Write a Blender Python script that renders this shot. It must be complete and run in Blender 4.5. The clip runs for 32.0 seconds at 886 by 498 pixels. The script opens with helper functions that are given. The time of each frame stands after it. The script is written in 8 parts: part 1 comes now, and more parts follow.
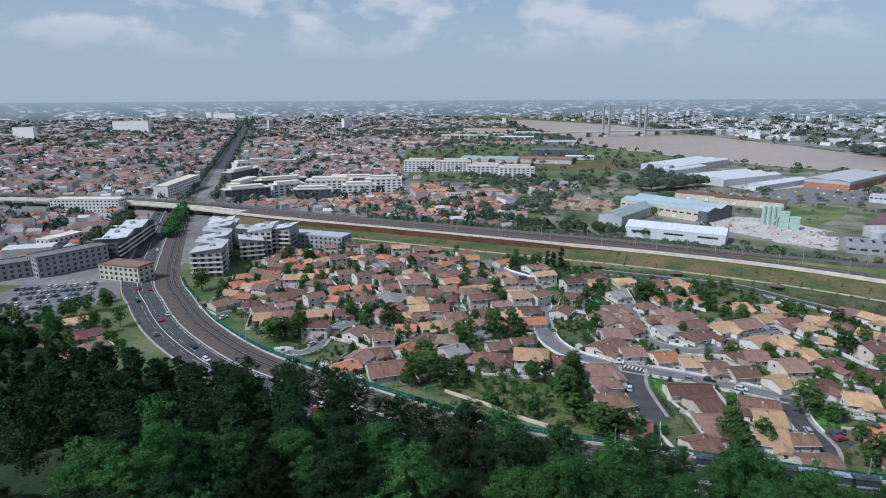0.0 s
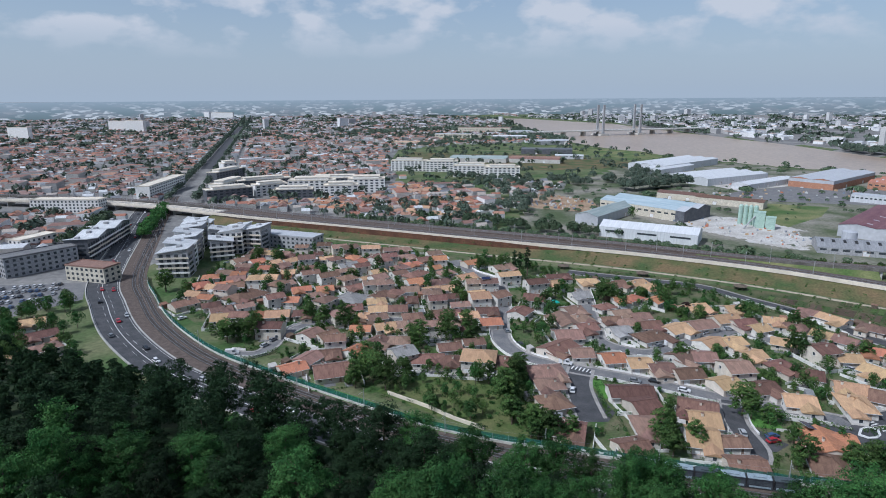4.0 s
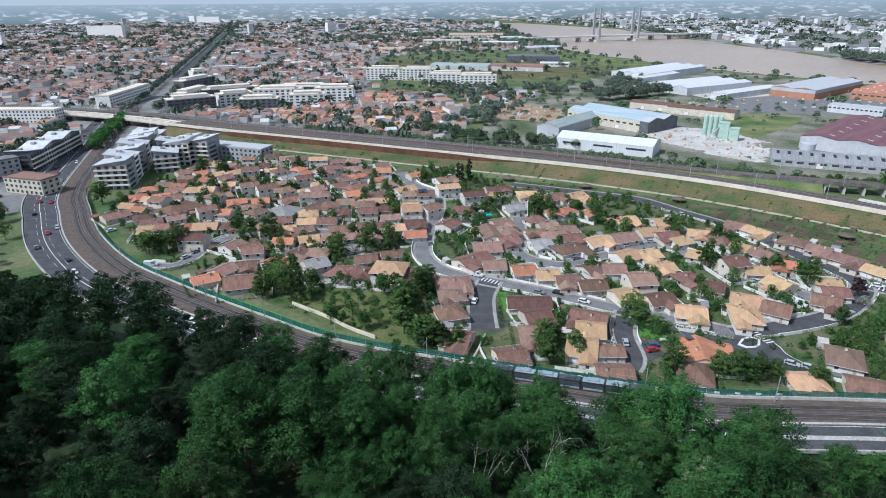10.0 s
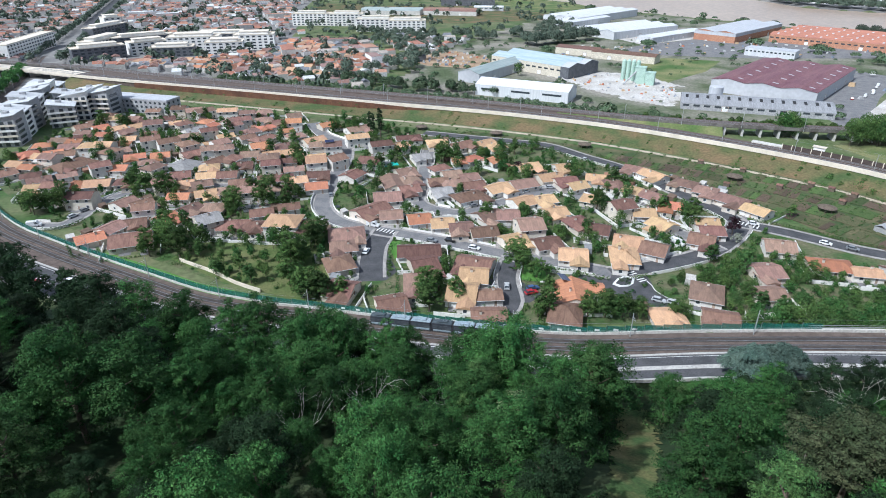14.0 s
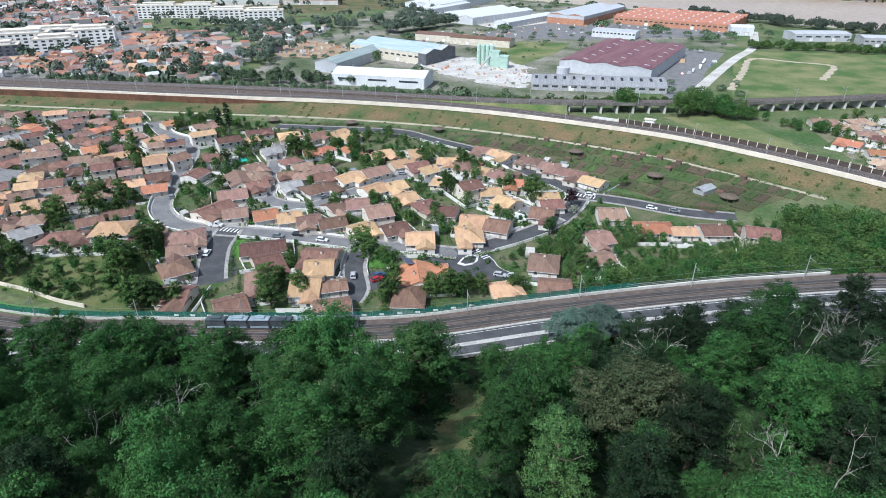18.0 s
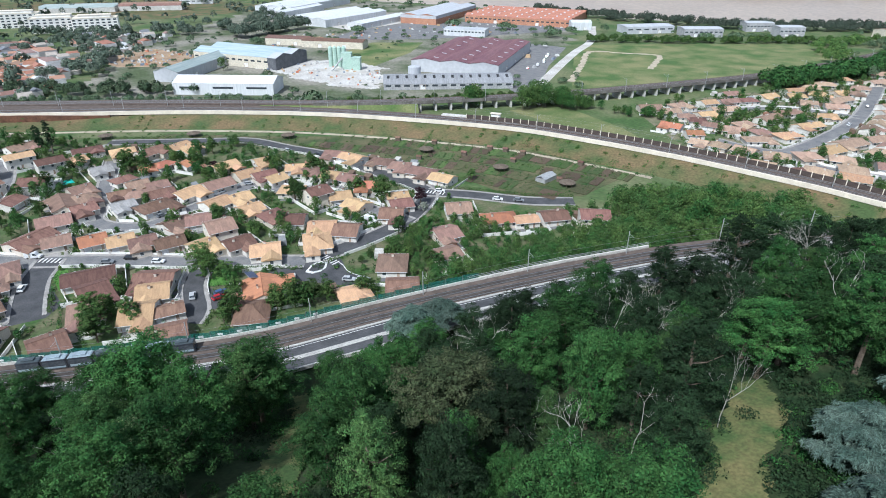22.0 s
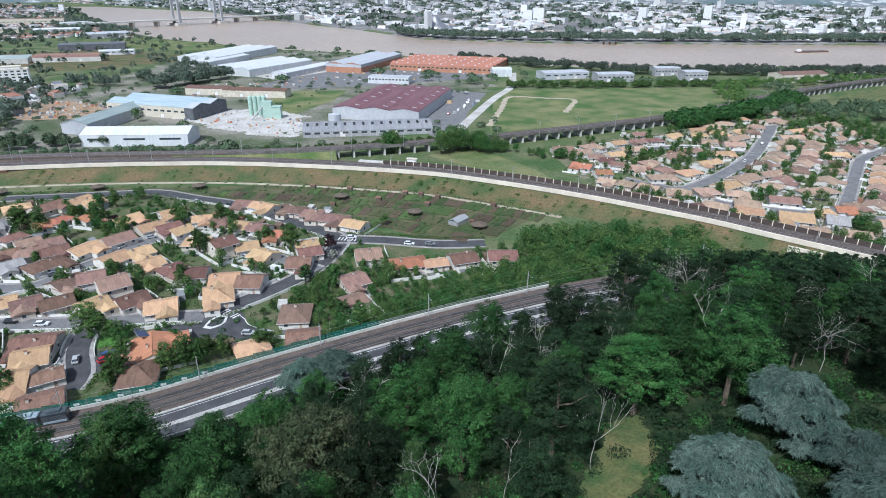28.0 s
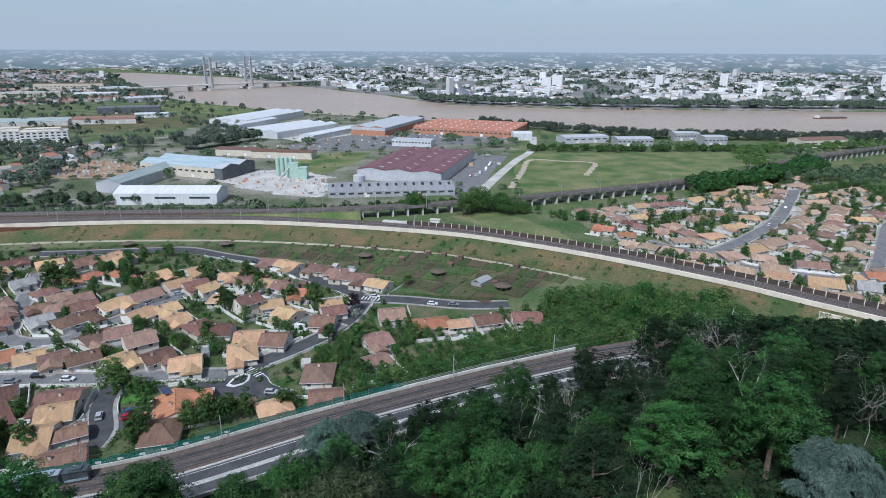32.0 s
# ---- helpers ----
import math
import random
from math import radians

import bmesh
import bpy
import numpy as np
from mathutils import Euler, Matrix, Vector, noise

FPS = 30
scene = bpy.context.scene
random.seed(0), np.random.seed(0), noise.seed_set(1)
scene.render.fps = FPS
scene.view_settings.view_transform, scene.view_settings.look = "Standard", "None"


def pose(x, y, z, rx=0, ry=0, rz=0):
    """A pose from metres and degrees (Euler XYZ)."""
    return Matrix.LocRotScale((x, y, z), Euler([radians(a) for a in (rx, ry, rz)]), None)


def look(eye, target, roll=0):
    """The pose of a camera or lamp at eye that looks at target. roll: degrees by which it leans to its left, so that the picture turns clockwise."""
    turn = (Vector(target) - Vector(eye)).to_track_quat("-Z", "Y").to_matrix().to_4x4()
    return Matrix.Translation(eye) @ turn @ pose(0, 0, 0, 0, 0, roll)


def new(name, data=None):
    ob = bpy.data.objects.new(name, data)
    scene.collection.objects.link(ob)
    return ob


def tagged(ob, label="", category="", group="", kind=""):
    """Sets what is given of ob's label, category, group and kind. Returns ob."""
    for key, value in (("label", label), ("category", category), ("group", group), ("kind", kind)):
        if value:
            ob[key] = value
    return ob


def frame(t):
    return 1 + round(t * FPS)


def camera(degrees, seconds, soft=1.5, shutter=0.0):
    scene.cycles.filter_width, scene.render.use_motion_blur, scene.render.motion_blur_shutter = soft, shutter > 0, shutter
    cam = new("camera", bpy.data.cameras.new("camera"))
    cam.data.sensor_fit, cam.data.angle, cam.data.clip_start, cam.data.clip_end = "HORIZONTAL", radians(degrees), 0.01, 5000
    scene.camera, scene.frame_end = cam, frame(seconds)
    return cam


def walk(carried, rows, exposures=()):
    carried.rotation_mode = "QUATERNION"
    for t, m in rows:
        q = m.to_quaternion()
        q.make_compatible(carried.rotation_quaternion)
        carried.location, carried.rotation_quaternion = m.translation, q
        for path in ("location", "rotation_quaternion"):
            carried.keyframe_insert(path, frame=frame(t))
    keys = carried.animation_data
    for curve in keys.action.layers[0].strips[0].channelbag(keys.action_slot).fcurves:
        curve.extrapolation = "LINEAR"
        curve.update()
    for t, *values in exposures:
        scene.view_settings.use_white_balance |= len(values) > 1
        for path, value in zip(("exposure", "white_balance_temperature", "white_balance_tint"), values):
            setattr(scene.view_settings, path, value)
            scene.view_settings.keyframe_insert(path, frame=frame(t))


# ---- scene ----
cam = camera(72.27, 32.0, 0.95)
PATH = [
    (0, (0.07, 0.02, 100.02), (0.820, 97.064, 75.878), -0.26),
    (0.5, (2.64, -0.11, 100.15), (3.287, 96.927, 76.002), -0.26),
    (1, (5.24, -0.30, 100.30), (5.839, 96.731, 76.128), -0.27),
    (1.5, (7.87, -0.49, 100.45), (8.446, 96.543, 76.272), -0.29),
    (2, (10.55, -0.62, 100.60), (11.073, 96.409, 76.402), -0.31),
    (2.5, (13.22, -0.63, 100.72), (13.722, 96.404, 76.535), -0.33),
    (3, (15.83, -0.49, 100.81), (16.287, 96.536, 76.623), -0.34),
    (3.5, (18.38, -0.25, 100.87), (18.794, 96.778, 76.659), -0.36),
    (5.5, (28.30, 0.97, 100.80), (28.761, 97.695, 75.434), -0.38),
    (6, (31.09, 1.27, 100.75), (31.518, 97.816, 74.702), -0.39),
    (6.5, (33.96, 1.55, 100.70), (34.343, 97.797, 73.574), -0.39),
    (7, (36.95, 1.77, 100.61), (37.328, 97.614, 72.101), -0.40),
    (7.5, (40.07, 1.90, 100.53), (40.342, 97.284, 70.496), -0.38),
    (8, (43.31, 1.88, 100.53), (43.509, 96.745, 68.893), -0.38),
    (8.5, (46.61, 1.73, 100.54), (46.706, 96.010, 67.218), -0.39),
    (9, (49.88, 1.50, 100.52), (49.884, 95.211, 65.610), -0.39),
    (9.5, (53.06, 1.28, 100.48), (53.010, 94.371, 63.958), -0.40),
    (10, (56.17, 1.07, 100.43), (56.013, 93.553, 62.401), -0.42),
    (10.5, (59.18, 0.87, 100.41), (58.974, 92.732, 60.890), -0.41),
    (11, (62.17, 0.68, 100.48), (61.836, 91.888, 59.482), -0.36),
    (11.5, (65.12, 0.45, 100.59), (64.720, 91.002, 58.149), -0.31),
    (12, (68.01, 0.17, 100.71), (67.515, 90.065, 56.908), -0.29),
    (12.5, (70.84, -0.14, 100.80), (70.502, 89.393, 56.259), -0.25),
    (13, (73.57, -0.45, 100.82), (74.788, 88.847, 55.828), -0.22),
    (13.5, (76.17, -0.72, 100.73), (79.758, 88.384, 55.480), -0.18),
    (14, (78.64, -0.99, 100.55), (85.919, 87.761, 55.056), -0.20),
    (14.5, (80.96, -1.25, 100.32), (91.432, 87.048, 54.571), -0.23),
    (16.5, (89.24, -2.40, 100.16), (108.002, 83.933, 53.314), -0.07),
    (17, (91.18, -2.77, 99.98), (111.738, 83.054, 52.957), -0.08),
    (17.5, (93.05, -3.14, 99.76), (115.278, 82.277, 52.751), -0.07),
    (18, (94.83, -3.58, 99.50), (118.944, 81.352, 52.548), -0.06),
    (18.5, (96.59, -4.05, 99.25), (122.544, 80.349, 52.314), -0.04),
    (19, (98.37, -4.43, 99.08), (126.464, 79.314, 52.204), -0.03),
    (19.5, (100.10, -4.74, 98.98), (130.167, 78.331, 52.131), -0.02),
    (20, (101.69, -5.07, 98.97), (133.789, 77.227, 52.100), -0.01),
    (20.5, (103.16, -5.49, 99.02), (137.374, 75.974, 52.187), -0.00),
    (21, (104.53, -6.02, 99.10), (140.997, 74.487, 52.310), 0.02),
    (21.5, (105.88, -6.65, 99.21), (144.771, 72.714, 52.424), 0.06),
    (22, (107.19, -7.32, 99.32), (148.537, 70.783, 52.520), 0.09),
    (22.5, (108.49, -7.94, 99.42), (151.758, 69.130, 52.640), 0.10),
    (23, (109.72, -8.43, 99.48), (154.486, 67.776, 52.703), 0.09),
    (23.5, (110.85, -8.91, 99.54), (156.730, 66.640, 52.777), 0.09),
    (24, (111.93, -9.39, 99.59), (158.700, 65.611, 52.819), 0.14),
    (24.5, (113.00, -9.85, 99.61), (160.518, 64.723, 52.907), 0.18),
    (25, (114.07, -10.30, 99.59), (162.365, 63.779, 52.907), 0.21),
    (25.5, (115.16, -10.73, 99.55), (164.266, 62.908, 53.021), 0.24),
    (27.5, (118.86, -12.21, 99.52), (169.463, 63.276, 57.785), 0.27),
    (28, (119.27, -12.31, 99.45), (170.060, 63.756, 59.022), 0.27),
    (28.5, (119.57, -12.37, 99.36), (170.466, 64.325, 60.281), 0.27),
    (29, (119.73, -12.36, 99.32), (170.629, 64.988, 61.548), 0.30),
    (29.5, (119.68, -12.27, 99.36), (170.521, 65.720, 62.859), 0.32),
    (30, (119.45, -12.13, 99.46), (170.194, 66.527, 64.278), 0.35),
    (30.5, (119.01, -11.93, 99.61), (169.684, 67.336, 65.718), 0.37),
    (31, (118.43, -11.73, 99.72), (169.006, 68.151, 67.152), 0.37),
    (31.5, (117.81, -11.53, 99.80), (168.288, 68.886, 68.401), 0.36),
    (32, (117.20, -11.33, 99.86), (167.354, 69.344, 68.598), 0.35),
]
walk(cam, [(t, look(eye, target, roll)) for t, eye, target, roll in PATH], [(0, -0.12, 5580, 10), (6, -0.1, 5560, 10), (9, 0.12, 5580, 9), (13, 0.46, 5700, 8), (19, 0.52, 5700, 7), (25, 0.45, 5700, 6), (28, 0.32, 5580, 8), (32, 0.03, 5560, 9)])

# ---- world and sun ----
SUN_AZ, SUN_EL = radians(212), radians(50)      # azimuth measured from +x, counter-clockwise
world = bpy.data.worlds.new("sky")
scene.world = world
world.use_nodes = True
wn, wl = world.node_tree.nodes, world.node_tree.links
wn.clear()
w_out, w_bg = wn.new("ShaderNodeOutputWorld"), wn.new("ShaderNodeBackground")
w_sky = wn.new("ShaderNodeTexSky")
w_sky.sky_type, w_sky.sun_disc = "NISHITA", False
w_sky.sun_elevation, w_sky.sun_rotation = SUN_EL, radians(90) - SUN_AZ
w_sky.air_density, w_sky.dust_density, w_sky.ozone_density = 1.0, 1.4, 1.5
w_co, w_map, w_nz, w_rmp = (wn.new(k) for k in ("ShaderNodeTexCoord", "ShaderNodeMapping", "ShaderNodeTexNoise", "ShaderNodeValToRGB"))
w_map.inputs["Scale"].default_value = (3.2, 3.2, 6.5)
w_nz.inputs["Scale"].default_value, w_nz.inputs["Detail"].default_value = 3.4, 10
w_rmp.color_ramp.elements[0].position, w_rmp.color_ramp.elements[1].position = 0.47, 0.6
w_sep, w_el = wn.new("ShaderNodeSeparateXYZ"), wn.new("ShaderNodeMapRange")
w_el.inputs["From Min"].default_value, w_el.inputs["From Max"].default_value = 0.055, 0.105
w_mul, w_mix = wn.new("ShaderNodeMath"), wn.new("ShaderNodeMix")
w_mul.operation, w_mix.data_type = "MULTIPLY", "RGBA"
w_hz, w_hzr = wn.new("ShaderNodeMix"), wn.new("ShaderNodeMapRange")
w_hz.data_type = "RGBA"
w_hzr.inputs["From Min"].default_value, w_hzr.inputs["From Max"].default_value = 0.0, 0.30
w_hzr.inputs["To Min"].default_value, w_hzr.inputs["To Max"].default_value = 0.9, 0.0
w_hz.inputs[7].default_value = (4.6, 5.2, 5.8, 1)
w_mix.inputs[7].default_value = (6.3, 6.35, 6.5, 1)
for a, b in ((w_co.outputs["Generated"], w_map.inputs[0]), (w_map.outputs[0], w_nz.inputs["Vector"]), (w_nz.outputs[0], w_rmp.inputs[0]),
             (w_co.outputs["Generated"], w_sep.inputs[0]), (w_sep.outputs[2], w_el.inputs[0]), (w_sep.outputs[2], w_hzr.inputs[0]),
             (w_rmp.outputs[0], w_mul.inputs[0]), (w_el.outputs[0], w_mul.inputs[1]),
             (w_hzr.outputs[0], w_hz.inputs[0]), (w_sky.outputs[0], w_hz.inputs[6]),
             (w_mul.outputs[0], w_mix.inputs[0]), (w_hz.outputs[2], w_mix.inputs[6]),
             (w_mix.outputs[2], w_bg.inputs[0]), (w_bg.outputs[0], w_out.inputs[0])):
    wl.new(a, b)
w_bg.inputs[1].default_value = 0.1
sun = new("sun", bpy.data.lights.new("sun", "SUN"))
sun.data.energy, sun.data.angle, sun.data.color = 3.8, radians(0.6), (1.0, 0.965, 0.92)
sun_way = Vector((math.cos(SUN_AZ) * math.cos(SUN_EL), math.sin(SUN_AZ) * math.cos(SUN_EL), math.sin(SUN_EL)))
sun.matrix_world = look(sun_way * 300, (0, 0, 0))


# ---- materials ----
def mat(name, c1, c2, scale=1.0, rough=0.85, bump=0.0, vary="", amount=0.25, fine=6.0, metal=0.0, stretch=(1, 1, 1), spec=0.3, hue=0.0, detail=4, lo=0.7, hi=1.12):
    m = bpy.data.materials.new(name)
    m.use_nodes = True
    n, l = m.node_tree.nodes, m.node_tree.links
    b = n["Principled BSDF"]
    co, mp = n.new("ShaderNodeTexCoord"), n.new("ShaderNodeMapping")
    mp.inputs["Scale"].default_value = stretch
    l.new(co.outputs["Object"], mp.inputs[0])
    big, small = n.new("ShaderNodeTexNoise"), n.new("ShaderNodeTexNoise")
    big.inputs["Scale"].default_value, big.inputs["Detail"].default_value = scale, detail
    small.inputs["Scale"].default_value, small.inputs["Detail"].default_value = scale * fine, 2
    mix, rng, mul = n.new("ShaderNodeMix"), n.new("ShaderNodeMapRange"), n.new("ShaderNodeMix")
    mix.data_type = mul.data_type = "RGBA"
    mul.blend_type = "MULTIPLY"
    mul.inputs[0].default_value = 1.0
    mix.inputs[6].default_value, mix.inputs[7].default_value = (*c1, 1), (*c2, 1)
    ramp = n.new("ShaderNodeMapRange")
    ramp.inputs["From Min"].default_value, ramp.inputs["From Max"].default_value = 0.36, 0.64
    rng.inputs["From Min"].default_value, rng.inputs["From Max"].default_value = 0.3, 0.7
    rng.inputs["To Min"].default_value, rng.inputs["To Max"].default_value = lo, hi
    for t in (big, small):
        l.new(mp.outputs[0], t.inputs["Vector"])
    l.new(big.outputs[0], ramp.inputs[0]), l.new(ramp.outputs[0], mix.inputs[0])
    l.new(small.outputs[0], rng.inputs[0]), l.new(mix.outputs[2], mul.inputs[6]), l.new(rng.outputs[0], mul.inputs[7])
    last = mul.outputs[2]
    if vary:
        hsv, va = n.new("ShaderNodeHueSaturation"), n.new("ShaderNodeMapRange")
        va.inputs["To Min"].default_value, va.inputs["To Max"].default_value = 1 - amount, 1 + amount
        if vary == "object":
            src = n.new("ShaderNodeObjectInfo").outputs["Random"]
        else:
            src = n.new("ShaderNodeNewGeometry").outputs["Random Per Island"]
        l.new(src, va.inputs[0]), l.new(va.outputs[0], hsv.inputs["Value"]), l.new(last, hsv.inputs["Color"])
        if hue:
            hr = n.new("ShaderNodeMapRange")
            wn2 = n.new("ShaderNodeTexWhiteNoise")
            wn2.noise_dimensions = "1D"
            l.new(src, wn2.inputs["W"]), l.new(wn2.outputs["Value"], hr.inputs[0])
            hr.inputs["To Min"].default_value, hr.inputs["To Max"].default_value = 0.5 - hue, 0.5 + hue
            l.new(hr.outputs[0], hsv.inputs["Hue"])
        last = hsv.outputs[0]
    l.new(last, b.inputs["Base Color"])
    b.inputs["Roughness"].default_value, b.inputs["Metallic"].default_value = rough, metal
    b.inputs["Specular IOR Level"].default_value = spec
    if bump:
        bp = n.new("ShaderNodeBump")
        bp.inputs["Strength"].default_value, bp.inputs["Distance"].default_value = bump, 0.15
        l.new(small.outputs[0], bp.inputs["Height"]), l.new(bp.outputs[0], b.inputs["Normal"])
    return m


def island(name, stops, rough=0.85, scale=0.6):
    """Joined pieces that each take one colour out of a few, by chance."""
    m = mat(name, (1, 1, 1), (0.86, 0.85, 0.83), scale, rough)
    n, l = m.node_tree.nodes, m.node_tree.links
    b = n["Principled BSDF"]
    old = b.inputs["Base Color"].links[0].from_socket
    g, r, k = n.new("ShaderNodeNewGeometry"), n.new("ShaderNodeValToRGB"), n.new("ShaderNodeMix")
    k.data_type, k.blend_type = "RGBA", "MULTIPLY"
    k.inputs[0].default_value = 1
    r.color_ramp.interpolation = "CONSTANT"
    e = r.color_ramp.elements
    for i, (p, c) in enumerate(stops):
        s = e[i] if i < 2 else e.new(p)
        s.position, s.color = p, (*c, 1)
    l.new(g.outputs["Random Per Island"], r.inputs[0]), l.new(old, k.inputs[6]), l.new(r.outputs[0], k.inputs[7]), l.new(k.outputs[2], b.inputs["Base Color"])
    return m


ASPHALT = mat("asphalt", (0.0559, 0.0576, 0.0619), (0.086, 0.086, 0.0903), 0.25, 0.9, 0.1, fine=12)
ASPHALT_PALE = mat("worn_asphalt", (0.15, 0.15, 0.155), (0.21, 0.205, 0.2), 0.2, 0.9, 0.1, fine=10)
PAVING = mat("paving", (0.27, 0.255, 0.24), (0.36, 0.34, 0.32), 0.4, 0.9, 0.1, fine=8)
PAINT = mat("road_paint", (0.72, 0.72, 0.7), (0.6, 0.6, 0.58), 1.2, 0.7)
CONCRETE = mat("concrete", (0.5, 0.48, 0.44), (0.6, 0.58, 0.54), 0.3, 0.85, 0.1, fine=8)
PALE_CONCRETE = mat("pale_concrete", (0.7, 0.63, 0.52), (0.58, 0.52, 0.43), 0.15, 0.85, 0.05, fine=10, lo=0.9, hi=1.06)
KERB = mat("kerb_stone", (0.36, 0.35, 0.33), (0.45, 0.44, 0.41), 0.3, 0.85, 0.1, fine=8)
BALLAST = mat("ballast", (0.0924, 0.0714, 0.0605), (0.139, 0.109, 0.0924), 0.5, 0.95, 0.4, fine=10)
SLEEPER = mat("sleeper_bed", (0.05, 0.042, 0.038), (0.08, 0.068, 0.06), 0.6, 0.95, 0.3)
RUST = mat("rusty_wall", (0.1, 0.05, 0.032), (0.16, 0.078, 0.046), 0.15, 0.85, 0.1)
STEEL = mat("steel", (0.35, 0.35, 0.36), (0.45, 0.45, 0.46), 0.8, 0.45, metal=0.8)
GALVA = mat("galvanised_steel", (0.42, 0.43, 0.43), (0.5, 0.5, 0.5), 1.0, 0.5, metal=0.4)
GROUND = mat("ground_cover", (0.055, 0.105, 0.03), (0.15, 0.16, 0.08), 0.035, 0.95, 0.2, fine=14, detail=8)
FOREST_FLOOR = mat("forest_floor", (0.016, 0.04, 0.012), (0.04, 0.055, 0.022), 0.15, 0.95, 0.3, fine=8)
GRASS = mat("grass", (0.065, 0.12, 0.032), (0.2, 0.2, 0.09), 0.045, 0.95, 0.3, fine=20, detail=6)
LAWN = mat("lawn", (0.075, 0.19, 0.03), (0.1, 0.22, 0.05), 0.2, 0.95, 0.2, fine=12)
DRY_GRASS = mat("dry_grass", (0.06, 0.095, 0.032), (0.17, 0.122, 0.064), 0.06, 0.95, 0.3, fine=16, detail=7)
YELLOW_GRASS = mat("yellow_grass", (0.055, 0.1, 0.03), (0.165, 0.15, 0.062), 0.18, 0.95, 0.3, fine=10, detail=7)
SAND = mat("sandy_track", (0.48, 0.41, 0.31), (0.36, 0.31, 0.23), 0.2, 0.95, 0.1, fine=8)
YARD = mat("yard_gravel", (0.42, 0.39, 0.35), (0.55, 0.53, 0.5), 0.08, 0.95, 0.1, fine=10)
WATER = mat("river_water", (0.36, 0.27, 0.2), (0.4, 0.31, 0.235), 0.004, 0.32, 0.02, fine=40, stretch=(1, 1.4, 1), spec=0.35)
ROOF = {
    "orange": mat("orange_roof_tile", (0.45, 0.195, 0.11), (0.35, 0.155, 0.095), 0.5, 0.85, 0.35, "object", 0.25, 9, hue=0.012, stretch=(3, 0.7, 1)),
    "tan": mat("tan_roof_tile", (0.54, 0.35, 0.2), (0.42, 0.27, 0.16), 0.5, 0.85, 0.35, "object", 0.2, 9, hue=0.012, stretch=(3, 0.7, 1)),
    "brown": mat("brown_roof_tile", (0.14, 0.078, 0.06), (0.21, 0.12, 0.09), 0.5, 0.85, 0.35, "object", 0.35, 9, hue=0.015, stretch=(3, 0.7, 1)),
    "pink": mat("faded_roof_tile", (0.27, 0.168, 0.128), (0.19, 0.122, 0.095), 0.5, 0.85, 0.35, "object", 0.32, 9, hue=0.015, stretch=(3, 0.7, 1)),
    "sand": mat("sandy_pink_tile", (0.44, 0.31, 0.22), (0.33, 0.23, 0.165), 0.5, 0.85, 0.35, "object", 0.2, 9, hue=0.012, stretch=(3, 0.7, 1)),
    "grey": mat("grey_roof_sheet", (0.24, 0.23, 0.22), (0.32, 0.31, 0.3), 0.5, 0.7, 0.2, "object", 0.2, 9, stretch=(3, 0.7, 1)),
}
RENDERED = mat("rendered_wall", (0.62, 0.56, 0.48), (0.52, 0.47, 0.4), 0.35, 0.9, 0.05, "object", 0.15, 8, hue=0.01, lo=0.85, hi=1.08)
HOUSE_WHITE = mat("off_white_render", (0.7, 0.67, 0.62), (0.58, 0.55, 0.5), 0.35, 0.9, 0.05, "object", 0.12, 8, lo=0.85, hi=1.06)
WHITE_WALL = mat("white_wall", (0.78, 0.77, 0.74), (0.68, 0.66, 0.62), 0.3, 0.9, 0.05, "object", 0.08, 8, lo=0.88, hi=1.06)
VIADUCT = mat("weathered_viaduct", (0.11, 0.1, 0.09), (0.19, 0.175, 0.16), 0.25, 0.9, 0.15, fine=8)
TOWN_GROUND = mat("paved_town_ground", (0.15, 0.148, 0.145), (0.26, 0.25, 0.235), 0.02, 0.95, 0.1, fine=14, detail=7)
WORKS_GROUND = mat("rough_works_ground", (0.075, 0.1, 0.045), (0.26, 0.24, 0.2), 0.028, 0.95, 0.15, fine=16, detail=8)
ROOF_GREY = mat("pale_grey_roof_sheet", (0.46, 0.47, 0.48), (0.56, 0.57, 0.57), 0.25, 0.7, 0.05, "object", 0.15, 8)
GLASS = mat("window_glass", (0.04, 0.05, 0.06), (0.08, 0.09, 0.1), 0.5, 0.12, spec=0.6)
SHUTTER = mat("shutter_paint", (0.3, 0.2, 0.14), (0.42, 0.34, 0.27), 0.5, 0.7, vary="object", amount=0.5)
FRAME_WHITE = mat("white_frame", (0.78, 0.78, 0.77), (0.7, 0.7, 0.69), 2, 0.5)
DARK = mat("dark_parts_and_shade", (0.02, 0.02, 0.022), (0.035, 0.035, 0.035), 1, 0.6)
BARK = mat("bark", (0.1, 0.075, 0.055), (0.16, 0.13, 0.1), 1.5, 0.95, 0.4)
DEADWOOD = mat("dead_wood", (0.3, 0.28, 0.25), (0.42, 0.4, 0.36), 1.5, 0.9, 0.2)
def leaf(name, c1, c2, vary="island", amount=0.45):
    m = mat(name, c1, c2, 0.25, 0.85, 0.0, vary, amount, 5, hue=0.015, spec=0.18)
    n, l = m.node_tree.nodes, m.node_tree.links
    b, hsv, oi, va = n["Principled BSDF"], n.new("ShaderNodeHueSaturation"), n.new("ShaderNodeObjectInfo"), n.new("ShaderNodeMapRange")
    va.inputs["To Min"].default_value, va.inputs["To Max"].default_value = 0.58, 1.42
    old = b.inputs["Base Color"].links[0].from_socket
    l.new(oi.outputs["Random"], va.inputs[0]), l.new(va.outputs[0], hsv.inputs["Value"]), l.new(old, hsv.inputs["Color"]), l.new(hsv.outputs[0], b.inputs["Base Color"])
    return m
LEAF = leaf("oak_leaves", (0.02, 0.07, 0.017), (0.05, 0.118, 0.031))
